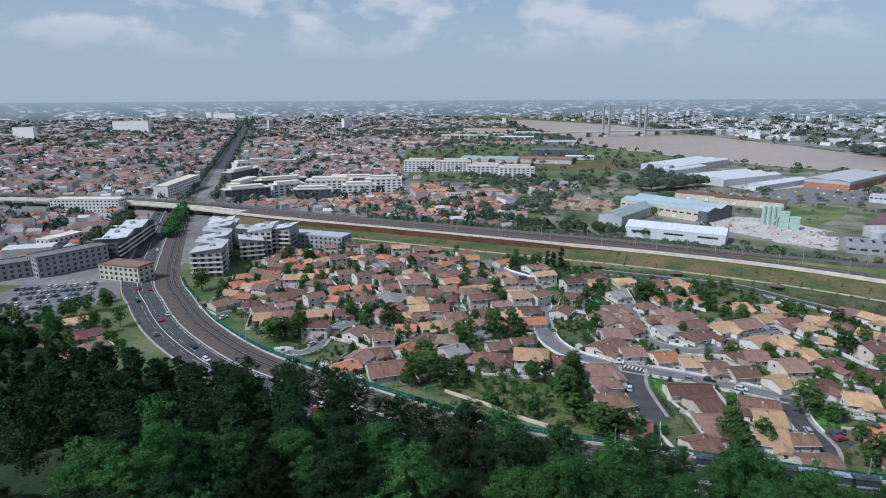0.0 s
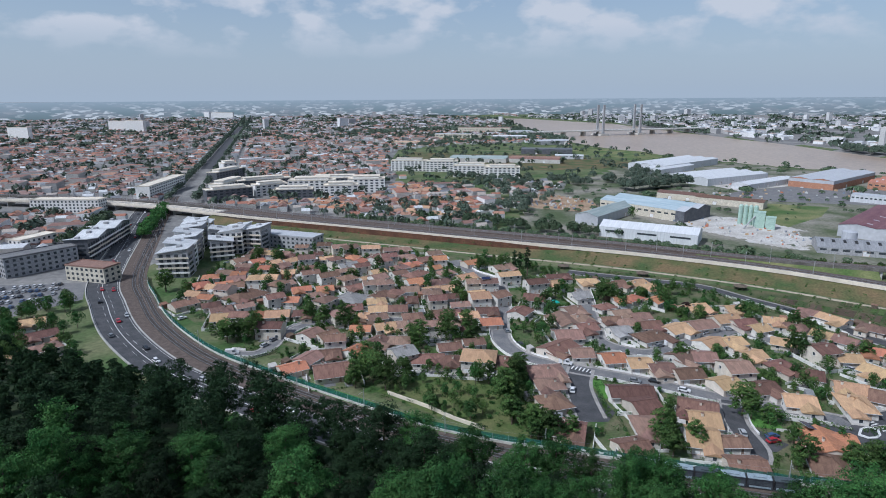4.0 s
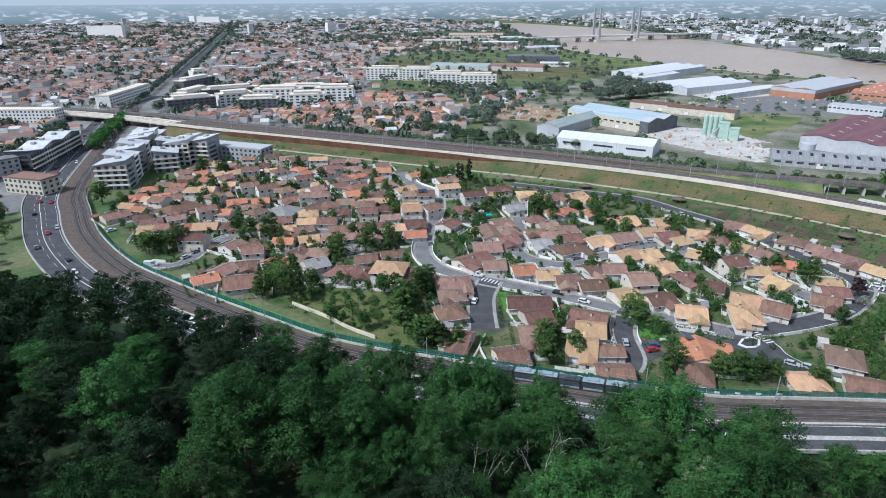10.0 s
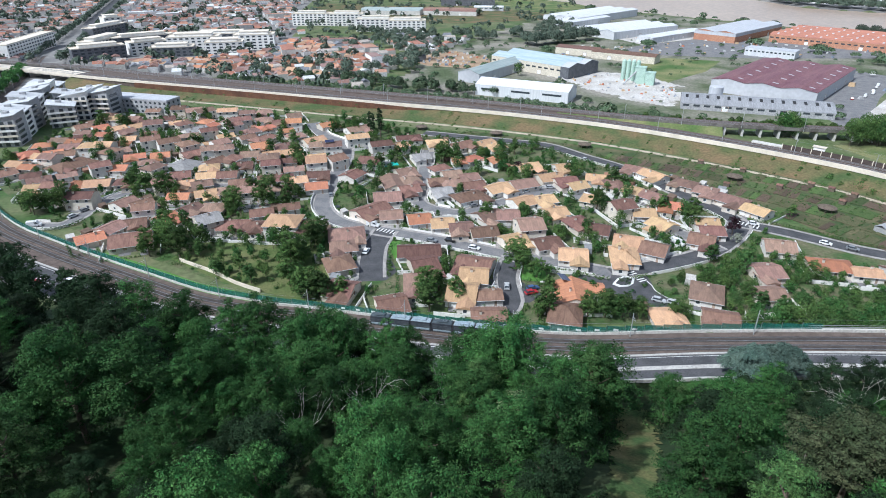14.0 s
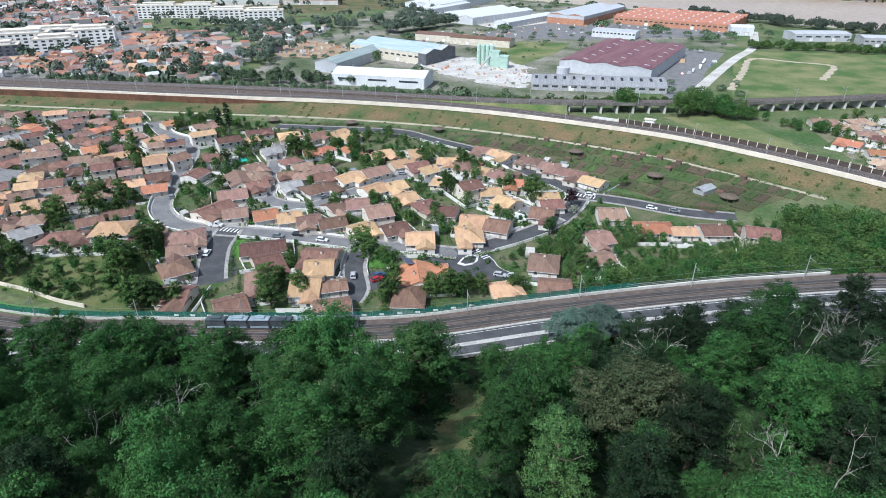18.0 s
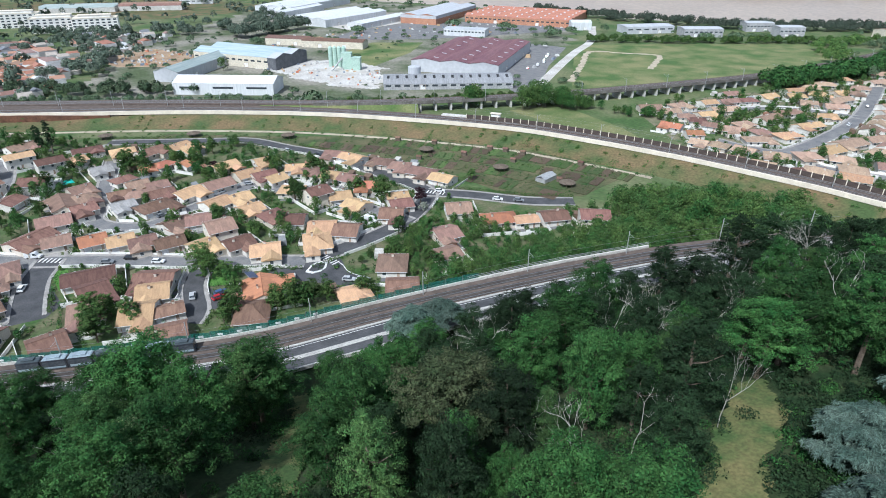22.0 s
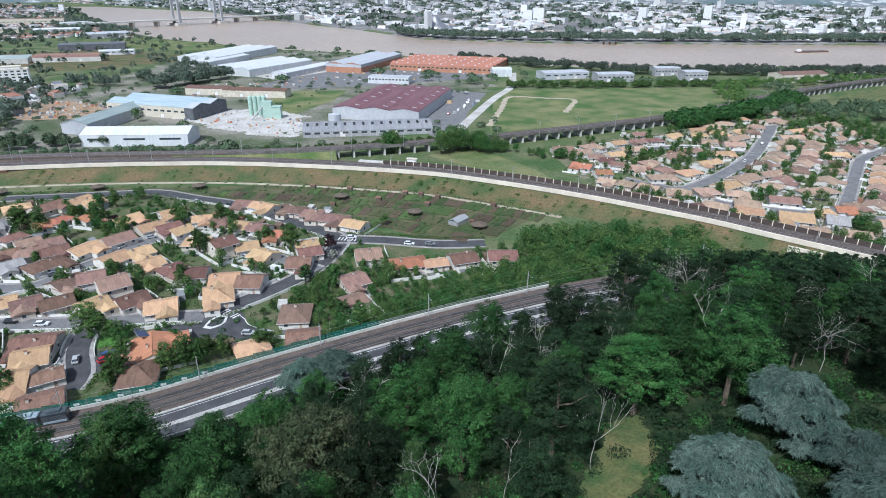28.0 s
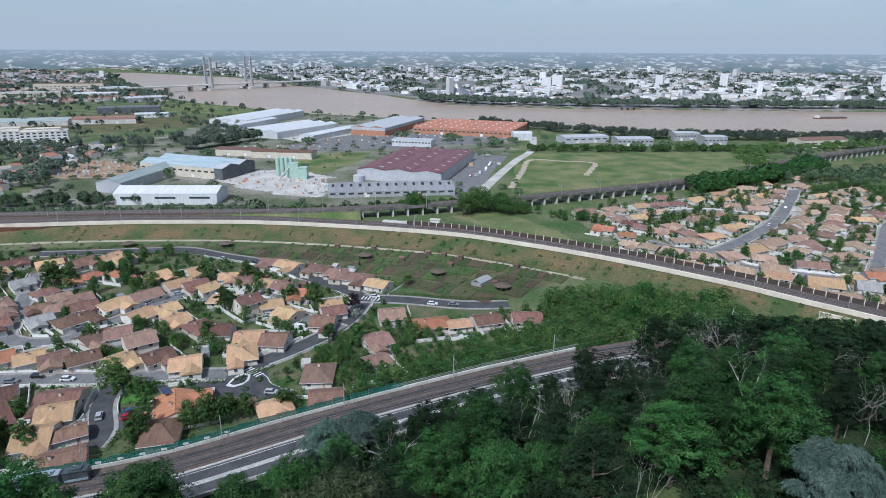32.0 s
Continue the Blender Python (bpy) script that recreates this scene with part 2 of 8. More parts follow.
LEAF_GARDEN = leaf("garden_leaves", (0.042, 0.088, 0.024), (0.08, 0.132, 0.036))
LEAF_PALE = leaf("pale_leaves", (0.034, 0.086, 0.024), (0.07, 0.125, 0.038))
LEAF_LIME = leaf("pale_lime_leaves", (0.085, 0.13, 0.055), (0.14, 0.175, 0.085))
LEAF_PINE = leaf("brownish_pine_needles", (0.05, 0.076, 0.032), (0.092, 0.108, 0.052))
LEAF_BLOSSOM = leaf("pale_blossom", (0.3, 0.34, 0.25), (0.46, 0.47, 0.4))
# dark leaves, made darker still to paint in cloud shade
LEAF_DARK = leaf("dark_and_shaded_leaves", (0.009, 0.024, 0.009), (0.02, 0.041, 0.016))
LEAF_BLUE = leaf("blue_cedar_needles", (0.056, 0.096, 0.076), (0.1, 0.142, 0.114), amount=0.5)
LEAF_PURPLE = leaf("purple_leaves", (0.035, 0.015, 0.022), (0.055, 0.025, 0.03))
# these two far leaf colours are paled and greyed to paint in haze
LEAF_HAZE = leaf("hazed_leaves", (0.072, 0.108, 0.078), (0.112, 0.136, 0.1), amount=0.25)
LEAF_FAR = leaf("faintly_hazed_leaves", (0.056, 0.096, 0.052), (0.094, 0.13, 0.07), amount=0.35)
HEDGE = leaf("hedge_leaves", (0.042, 0.092, 0.022), (0.08, 0.136, 0.036))


# ---- mesh building ----
class Mesh:
    """Collects vertices and faces, with a material slot for each face."""

    def __init__(self):
        self.v, self.f, self.m = [], [], []

    def add(self, verts, faces, slot=0):
        n = len(self.v)
        self.v += [tuple(p) for p in verts]
        self.f += [tuple(i + n for i in f) for f in faces]
        self.m += [slot] * len(faces)

    def box(self, x, y, z, sx, sy, sz, turn=0.0, slot=0, taper=1.0):
        """A box with its base's middle at x, y, z."""
        c, s = math.cos(turn), math.sin(turn)
        pts = []
        for k, h in ((1.0, 0), (taper, sz)):
            for a, b in ((-1, -1), (1, -1), (1, 1), (-1, 1)):
                u, w = a * sx / 2 * k, b * sy / 2 * k
                pts.append((x + c * u - s * w, y + s * u + c * w, z + h))
        self.add(pts, ((3, 2, 1, 0), (4, 5, 6, 7), (0, 1, 5, 4), (1, 2, 6, 5), (2, 3, 7, 6), (3, 0, 4, 7)), slot)

    def tube(self, p, q, r0, r1, n=6, slot=0):
        p, q = Vector(p), Vector(q)
        d = (q - p).normalized()
        a = d.orthogonal().normalized()
        b = d.cross(a)
        ring = [a * math.cos(6.2832 * i / n) + b * math.sin(6.2832 * i / n) for i in range(n)]
        pts = [p + v * r0 for v in ring] + [q + v * r1 for v in ring]
        fs = [(i, (i + 1) % n, n + (i + 1) % n, n + i) for i in range(n)] + [tuple(range(n - 1, -1, -1)), tuple(range(n, 2 * n))]
        self.add(pts, fs, slot)

    def build(self, name, mats):
        me = bpy.data.meshes.new(name)
        me.from_pydata(self.v, [], self.f)
        for m in mats if isinstance(mats, (list, tuple)) else [mats]:
            me.materials.append(m)
        if any(self.m):
            me.polygons.foreach_set("material_index", self.m)
        me.update()
        return me


def put(name, mesh, parent=None, at=(0, 0, 0), turn=0.0, label="", category="", group="", kind="", scale=None):
    ob = new(name, mesh)
    ob.location, ob.rotation_euler = at, (0, 0, turn)
    if scale:
        ob.scale = scale
    if parent:
        ob.parent = parent
    return tagged(ob, label, category, group, kind)


def thing(name, at=(0, 0, 0), turn=0.0, label="", category="", group="", kind=""):
    return put(name, None, None, at, turn, label, category, group, kind)


def spline(pts, step=4.0):
    """A smooth line through the points, as an array of even steps."""
    p = np.array(pts, float)
    p = np.vstack([2 * p[0] - p[1], p, 2 * p[-1] - p[-2]])
    out = []
    for i in range(1, len(p) - 2):
        n = max(2, int(np.linalg.norm(p[i + 1] - p[i]) / step))
        for t in np.arange(n) / n:
            out.append(0.5 * (2 * p[i] + (p[i + 1] - p[i - 1]) * t + (2 * p[i - 1] - 5 * p[i] + 4 * p[i + 1] - p[i + 2]) * t * t
                              + (3 * p[i] - p[i - 1] - 3 * p[i + 1] + p[i + 2]) * t ** 3))
    out.append(p[-2])
    return np.array(out)


def shifted(line, off):
    """The line moved sideways, to its right as it runs."""
    d = np.gradient(line[:, :2], axis=0)
    d /= np.linalg.norm(d, axis=1)[:, None]
    return line[:, :2] + np.c_[d[:, 1], -d[:, 0]] * (off[:, None] if np.ndim(off) else off)


def ribbon(line, a, b, za, zb=None, thick=0.0, mesh=None, slot=0):
    """A strip along the line between two sideways offsets, with heights za and zb (numbers or arrays)."""
    zb = za if zb is None else zb
    n = len(line)
    l, r = shifted(line, a), shifted(line, b)
    za, zb = np.broadcast_to(za, n), np.broadcast_to(zb, n)
    v = [(*l[i], za[i]) for i in range(n)] + [(*r[i], zb[i]) for i in range(n)]
    f = [(i, n + i, n + i + 1, i + 1) for i in range(n - 1)]
    if thick:
        v += [(*l[i], za[i] - thick) for i in range(n)] + [(*r[i], zb[i] - thick) for i in range(n)]
        f += [(2 * n + i, i, i + 1, 2 * n + i + 1) for i in range(n - 1)] + [(n + i, 3 * n + i, 3 * n + i + 1, n + i + 1) for i in range(n - 1)]
        f += [(2 * n, 3 * n, n, 0), (n - 1, 2 * n - 1, 4 * n - 1, 3 * n - 1)]
    m = mesh or Mesh()
    m.add(v, f, slot)
    return m


def structure(name, mesh, mats, label, category):
    return put(name, mesh.build(name, mats), label=label, category=category, kind="structure")


def inside(x, y, poly):
    """Which of the points lie in the polygon."""
    x, y = np.asarray(x, float), np.asarray(y, float)
    hit = np.zeros(x.shape, bool)
    for (x1, y1), (x2, y2) in zip(poly, poly[1:] + poly[:1]):
        if y1 != y2:
            hit ^= ((y1 > y) != (y2 > y)) & (x < (x2 - x1) * (y - y1) / (y2 - y1) + x1)
    return hit


def off_line(x, y, line):
    """The distance of points from a line of points."""
    x, y = np.asarray(x, float), np.asarray(y, float)
    best = np.full(x.shape, 1e9)
    for (x1, y1), (x2, y2) in zip(line[:-1], line[1:]):
        dx, dy = x2 - x1, y2 - y1
        t = np.clip(((x - x1) * dx + (y - y1) * dy) / max(dx * dx + dy * dy, 1e-9), 0, 1)
        best = np.minimum(best, np.hypot(x - x1 - t * dx, y - y1 - t * dy))
    return best

# ---- lie of the land ----
# F: the fence along the tramway; W: the white parapet of the railway bank; V: the old railway viaduct
F = spline([(-255, 640), (-215, 520), (-190, 450), (-152, 345), (-128, 302), (-104, 266), (-74, 233), (-49, 214), (-30, 201), (-5, 185), (16, 172), (35, 164), (52, 158),
            (69, 151), (98, 140), (124, 131.2), (157, 125.6), (188, 119.3), (222, 111), (260, 101), (302, 88)], 5)
W = spline([(-760, 640), (-410, 585), (-300, 565), (-219, 533), (-162, 503), (-107, 477), (-26, 441), (56, 404), (127, 373), (180, 344), (211, 323), (236, 302), (262, 278), (289, 249),
            (307, 221), (321, 196), (333, 171), (343, 146), (351, 125), (357, 103), (364, 80), (372, 50), (384, 0)], 6)
V = spline([(-760, 668), (-410, 612), (-219, 560), (-100, 502), (20, 448), (130, 396), (200, 357), (250, 334), (310, 314), (367, 300), (420, 291), (512, 279), (600, 280), (690, 288), (770, 288), (860, 282), (1000, 262)], 8)
RIVER = [(2600, -400), (1500, 60), (1108, 270), (925, 375), (790, 480), (700, 590), (655, 690), (600, 780), (545, 860), (490, 935), (450, 1005), (400, 1120), (350, 1260), (320, 1420), (300, 1650), (300, 2039), (310, 2500),
         (300, 2900), (150, 3150), (-400, 3350), (-900, 3420), (-900, 3560), (-380, 3500), (230, 3330), (410, 3003), (560, 2633), (690, 2339), (724, 1691), (765, 1258), (760, 1020), (900, 850), (1110, 700), (1381, 512), (1800, 300), (2800, -100)]


def climb(x):
    """The height of the tramway and the road, which climb the hill to the east."""
    return np.interp(x, [40, 100, 157, 211, 245, 430], [0, 3.6, 8.0, 12.6, 14.6, 15.0])


FOOT_X, FOOT_Y = [-900, -400, -250, -170, -130, -90, -60, -30, 0, 40, 84, 126, 154, 190, 222, 300, 430, 700], [340, 300, 268, 240, 214, 196, 180, 165, 148, 133, 117, 109, 106, 98, 91, 68, 18, -120]


def height(x, y):
    """The ground's height: plain, river bed, hill in the south, far rise fitted to the camera's horizon."""
    x, y = np.asarray(x, float), np.asarray(y, float)
    s = np.maximum(np.interp(x, FOOT_X, FOOT_Y) - y, 0)
    w = np.interp(x, [92, 120, 210, 245], [0, 1, 1, 0])
    late = s - w * np.minimum(s, 14)
    z = np.where(s > 0, climb(x) - 3 * w * np.clip(s / 4, 0, 1) * np.exp(-s / 30) + 24 * (1 - np.exp(-late / 45)) + 0.05 * s, 0.0)
    # the bank on which the tramway climbs
    d = off_line(x, y, F[::3]) if x.ndim else np.array(off_line([x], [y], F[::3])[0])
    north = np.interp(x, F[:, 0], F[:, 1])
    k = np.where(y > north, np.clip(1 - d / 5.0, 0, 1), 1.0)
    z = np.where((s <= 0) & (x > 30) & (x < 300) & (y < north + 8), climb(x) * k - 0.05, z)
    far = np.hypot(x - 60, y)
    z = z + np.where(y > 0, 78 * np.clip((far - 2900) / 2100, 0, 1) ** 1.35, 0)
    bank = off_line(x, y, RIVER + RIVER[:1])
    sign = np.where(inside(x, y, RIVER), -1.0, 1.0)
    return z + np.where(bank < 60, -3.5 * (0.5 - 0.5 * np.tanh(sign * bank / 8)), np.where(sign < 0, -3.5, 0))


def grid(*runs):
    out = []
    for a, b, step in runs:
        out += list(np.arange(a, b, step))
    return np.array(out)


gx = grid((-6000, -1600, 220), (-1600, -320, 40), (-320, 450, 5), (450, 1400, 25), (1400, 6200, 200))
gy = grid((-1200, -80, 80), (-80, 330, 5), (330, 700, 10), (700, 1700, 25), (1700, 3600, 60), (3600, 5300, 100))
GX, GY = np.meshgrid(gx, gy)
GZ = height(GX.ravel(), GY.ravel())
ground_mesh = bpy.data.meshes.new("ground")
nx, ny = len(gx), len(gy)
gi = np.arange(nx * ny).reshape(ny, nx)
quads = np.stack([gi[:-1, :-1], gi[:-1, 1:], gi[1:, 1:], gi[1:, :-1]], -1).reshape(-1, 4)
ground_mesh.from_pydata(np.c_[GX.ravel(), GY.ravel(), GZ].tolist(), [], quads.tolist())
ground_mesh.materials.append(GROUND)
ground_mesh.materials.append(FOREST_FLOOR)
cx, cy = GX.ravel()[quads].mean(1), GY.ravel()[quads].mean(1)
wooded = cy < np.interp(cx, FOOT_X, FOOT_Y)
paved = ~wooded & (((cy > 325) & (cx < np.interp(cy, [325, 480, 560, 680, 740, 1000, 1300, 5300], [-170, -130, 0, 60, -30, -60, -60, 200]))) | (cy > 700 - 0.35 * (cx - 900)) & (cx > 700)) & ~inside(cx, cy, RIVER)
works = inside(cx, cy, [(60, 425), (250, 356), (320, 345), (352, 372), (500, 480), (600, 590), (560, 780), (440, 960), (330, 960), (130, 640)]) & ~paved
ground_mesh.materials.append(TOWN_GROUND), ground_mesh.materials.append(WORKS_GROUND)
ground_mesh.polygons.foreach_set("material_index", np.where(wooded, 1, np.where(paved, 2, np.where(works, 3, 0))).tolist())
ground_mesh.polygons.foreach_set("use_smooth", [True] * len(quads))


def ground_z(x, y):
    """The height of the ground's own mesh, between its corners."""
    x, y = np.asarray(x, float), np.asarray(y, float)
    i, j = np.clip(np.searchsorted(gx, x) - 1, 0, nx - 2), np.clip(np.searchsorted(gy, y) - 1, 0, ny - 2)
    u, w = (x - gx[i]) / (gx[i + 1] - gx[i]), (y - gy[j]) / (gy[j + 1] - gy[j])
    g = GZ.reshape(ny, nx)
    return (g[j, i] * (1 - u) + g[j, i + 1] * u) * (1 - w) + (g[j + 1, i] * (1 - u) + g[j + 1, i + 1] * u) * w


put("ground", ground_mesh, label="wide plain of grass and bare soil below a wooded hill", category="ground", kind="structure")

water = Mesh()
water.add([(-1000, 300, -2.2), (3000, -500, -2.2), (3000, 3700, -2.2), (-1000, 3700, -2.2)], [(0, 1, 2, 3)])
structure("water", water, WATER, "wide muddy brown river with a smooth surface", "river")


def patch(name, pts, m, label, category, z=0.05):
    k = Mesh()
    k.add([(x, y, z + i * 0) for i, (x, y) in enumerate(pts)], [tuple(range(len(pts)))])
    return structure(name, k, m, label, category)


def draped(name, line, a, b, m, label, category, lift=0.06):
    k = Mesh()
    l, r = shifted(line, a), shifted(line, b)
    zl, zr = height(l[:, 0], l[:, 1]) + lift, height(r[:, 0], r[:, 1]) + lift
    ribbon(line, a, b, zl, zr, mesh=k)
    return structure(name, k, m, label, category)


# ---- tramway and avenue ----
FZ = climb(F[:, 0])
WIDE = np.interp(F[:, 0], [-260, -190, -60, 60], [19, 16.5, 13.5, 9.0])      # the road's width
EDGE = np.interp(F[:, 0], [-260, -150, -60, 60, 120, 157, 200], [15, 15.0, 14.0, 11.5, 11.0, 10.2, 9.8])    # from the fence to the road
structure("track_bed", ribbon(F, 0.6, np.minimum(9.4, EDGE - 1.3), FZ + 0.1, thick=0.5), BALLAST, "dark brown ballast bed of the tramway", "track bed")
for off in (2.9, 4.35, 6.3, 7.75):
    structure("rail_1", ribbon(F, off, off + 0.13, FZ + 0.26, thick=0.14), STEEL, "worn steel tram rail", "rail")
structure("verge", ribbon(F, np.minimum(9.4, EDGE - 1.3), EDGE - 1.0, FZ + 0.13, thick=0.4), BALLAST, "grey gravel verge beside the rails", "verge")
for off in (2.5, 5.9):
    structure("sleeper_bed", ribbon(F, off, off + 2.3, FZ + 0.14, thick=0.1), SLEEPER, "dark row of sleepers under the rails", "track bed")
structure("kerb", ribbon(F, EDGE - 1.0, EDGE - 0.3, FZ + 0.3, thick=0.6), KERB, "pale concrete kerb between tramway and road", "kerb")
structure("road", ribbon(F, EDGE - 0.3, EDGE + WIDE, FZ + 0.12, thick=0.3), ASPHALT, "dark grey asphalt avenue bending round the hill", "road")
structure("barrier", ribbon(F, EDGE + WIDE, EDGE + WIDE + 0.5, FZ + 0.75, thick=0.9), KERB, "low concrete barrier beside the road", "barrier")
marks = Mesh()
for k in (0.03, 0.36, 0.64, 0.97):
    o = EDGE + WIDE * k
    if k in (0.03, 0.97):
        ribbon(F, o - 0.075, o + 0.075, FZ + 0.126, mesh=marks)
    else:
        for i in range(0, int(np.argmax(F[:, 0] > 20)), 2):
            ribbon(F[i:i + 2], o[i:i + 2] - 0.055, o[i:i + 2] + 0.055, FZ[i:i + 2] + 0.126, mesh=marks)
o = EDGE + WIDE * 0.5
ribbon(F, o - 0.14, o + 0.14, FZ + 0.14, mesh=marks)
MED = F[:, 0] > 24
structure("median", ribbon(F[MED], o[MED] - 0.7, o[MED] + 0.7, FZ[MED] + 0.22, thick=0.3), KERB, "pale concrete median strip between the lanes", "median")
structure("road_marking", marks, PAINT, "white painted lane lines on the avenue", "marking")

# ---- railway bank with its white parapet ----
WZ = np.interp(W[:, 0], [-400, -150, 100, 390], [7.0, 6.5, 5.6, 6.0])
FILL_E = W[:, 0] > -178
WE, WEZ = W[FILL_E], WZ[FILL_E]
WV, WVZ = W[W[:, 0] < -170], WZ[W[:, 0] < -170]
structure("bank", ribbon(WE, 16, 0.4, 0.03, WEZ - 1.6 - np.interp(WE[:, 0], [-178, -120, 60, 115], [0, 2.8, 2.8, 0])), DRY_GRASS, "grassy railway bank with patches of dry reddish grass", "bank")
structure("bank_top", ribbon(WE, 0.4, -14, WEZ - 0.6, thick=5), BALLAST, "brown ballast of the railway on its bank", "track bed")
structure("bridge_deck", ribbon(WV, 0.6, -14, WVZ - 0.6, thick=1.5), PALE_CONCRETE, "pale concrete railway bridge over the avenue", "bridge")
BACK = WE[:, 0] > 180
structure("track_field", ribbon(WE[WE[:, 0] < 190], -14, -25, WEZ[WE[:, 0] < 190] - 0.62, thick=1.5), BALLAST, "wide brown ballast field between the railway tracks", "track bed")
structure("bank_back", ribbon(WE[BACK], -14, -26, WEZ[BACK] - 0.7, 0.02), GRASS, "green back slope of the railway bank", "bank")
structure("parapet", ribbon(W, 0.9, -0.1, WZ + 0.6, thick=2.0), PALE_CONCRETE, "long pale concrete parapet along the railway", "parapet")
for off in (-4.0, -5.45, -8.5, -9.95):
    structure("rail_2", ribbon(W, off, off - 0.1, WZ - 0.36, thick=0.2), STEEL, "steel rail on the railway bank", "rail")
lo = W[(W[:, 0] > -115) & (W[:, 0] < 100)]
structure("rust_wall", ribbon(lo, 1.5, 0.6, np.interp(lo[:, 0], [-115, -60, 60, 100], [5.3, 5.5, 5.1, 4.0]), thick=5.2), RUST, "rust-brown retaining wall below the parapet", "wall")
structure("bank_path", ribbon(W[(W[:, 0] > -100) & (W[:, 0] < 330)], 21, 18, 0.1), SAND, "pale sandy footpath at the foot of the bank", "path")

VZ = np.interp(V[:, 0], [-400, 0, 200, 900], [7.0, 5.5, 6.0, 6.5])
structure("viaduct_deck", ribbon(V, -5, 5, VZ, thick=1.3), BALLAST, "dark railway deck on short piers", "viaduct")
for part_of in (V[:, 0] > 205, V[:, 0] < -175):
    structure("viaduct_edge", ribbon(V[part_of], 4.6, 5.1, VZ[part_of] + 0.7, thick=1.8), VIADUCT, "dark weathered edge of the railway deck", "viaduct")
for off in (-2.4, -0.95, 0.95, 2.4):
    structure("rail_3", ribbon(V, off, off + 0.1, VZ + 0.16, thick=0.16), STEEL, "steel rail on the viaduct", "rail")
side = V[(V[:, 0] > 178) & (V[:, 0] < 268)]
structure("viaduct_bank", ribbon(side, 5, 14, np.interp(side[:, 0], [178, 268], [5.5, 5.0]), 0.02), GRASS, "rough grassy slope before the railway deck", "bank")
fill = V[(V[:, 0] < 235) & (V[:, 0] > -170)]
structure("viaduct_bank", ribbon(fill, -5, -16, np.interp(fill[:, 0], [-400, 0, 200, 900], [7.0, 5.5, 6.0, 6.5]) - 0.4, 0.02), GRASS, "grassy slope behind the railway", "bank")

# ---- streets of the estates ----
STREETS = {
    "street_1": ([(29, 372), (38, 345), (50, 328), (53, 302), (48, 262), (47, 240), (54, 224), (67, 215), (90, 204), (116, 189), (134, 180.5), (150, 172)], 6.5),
    "street_2": ([(150, 172), (172, 177), (190, 184), (204, 195), (213, 207), (210, 222), (203, 241), (190, 273), (175, 294), (162, 313), (145, 322), (120, 333), (96, 344)], 7.0),
    "street_3": ([(97, 312), (90, 258), (88, 240), (95, 231), (106, 227), (119, 234), (132, 241), (146, 248), (152, 248), (164, 232), (178, 214), (190, 193), (194, 184)], 5.6),
    "street_4": ([(74, 213), (70, 200), (69, 188), (69, 176)], 8.0),
    "street_5": ([(119, 187), (114, 172), (113, 158), (110, 152)], 6.0),
    "street_6": ([(-66, 230), (-53, 230), (-47, 252), (-38, 262), (-10, 268), (20, 262)], 4.5),
    "street_7": ([(213, 207), (228, 196), (245, 180), (262, 170)], 6.6),
    "street_8": ([(585, 233), (540, 212), (492, 191), (452, 179), (397, 170), (384, 185), (380, 200)], 6.8),
    "street_9": ([(397, 170), (389, 149), (401, 127), (420, 105), (440, 85)], 7.0),
    "street_10": ([(492, 191), (470, 225), (430, 240), (400, 246)], 5.0),
    "street_11": ([(420, 105), (456, 118), (500, 135), (538, 148), (580, 150)], 5.5),
}
STREET_LINES = {}
for i, (k, (pts, w)) in enumerate(STREETS.items()):
    line = STREET_LINES[k] = spline(pts, 3)
    z = 0.07 + 0.004 * i
    put(k, ribbon(line, -w / 2, w / 2, z).build(k, ASPHALT_PALE if i in (0, 2, 5) or i > 6 else ASPHALT), label="grey asphalt street between houses", category="street", kind="structure")
    for side in (-1, 1):
        m = ribbon(line, side * w / 2, side * (w / 2 + 1.2), z + 0.1, thick=0.16)
        put("pavement", m.build("pavement", PAVING), label="pale narrow pavement along a street", category="pavement", kind="structure")


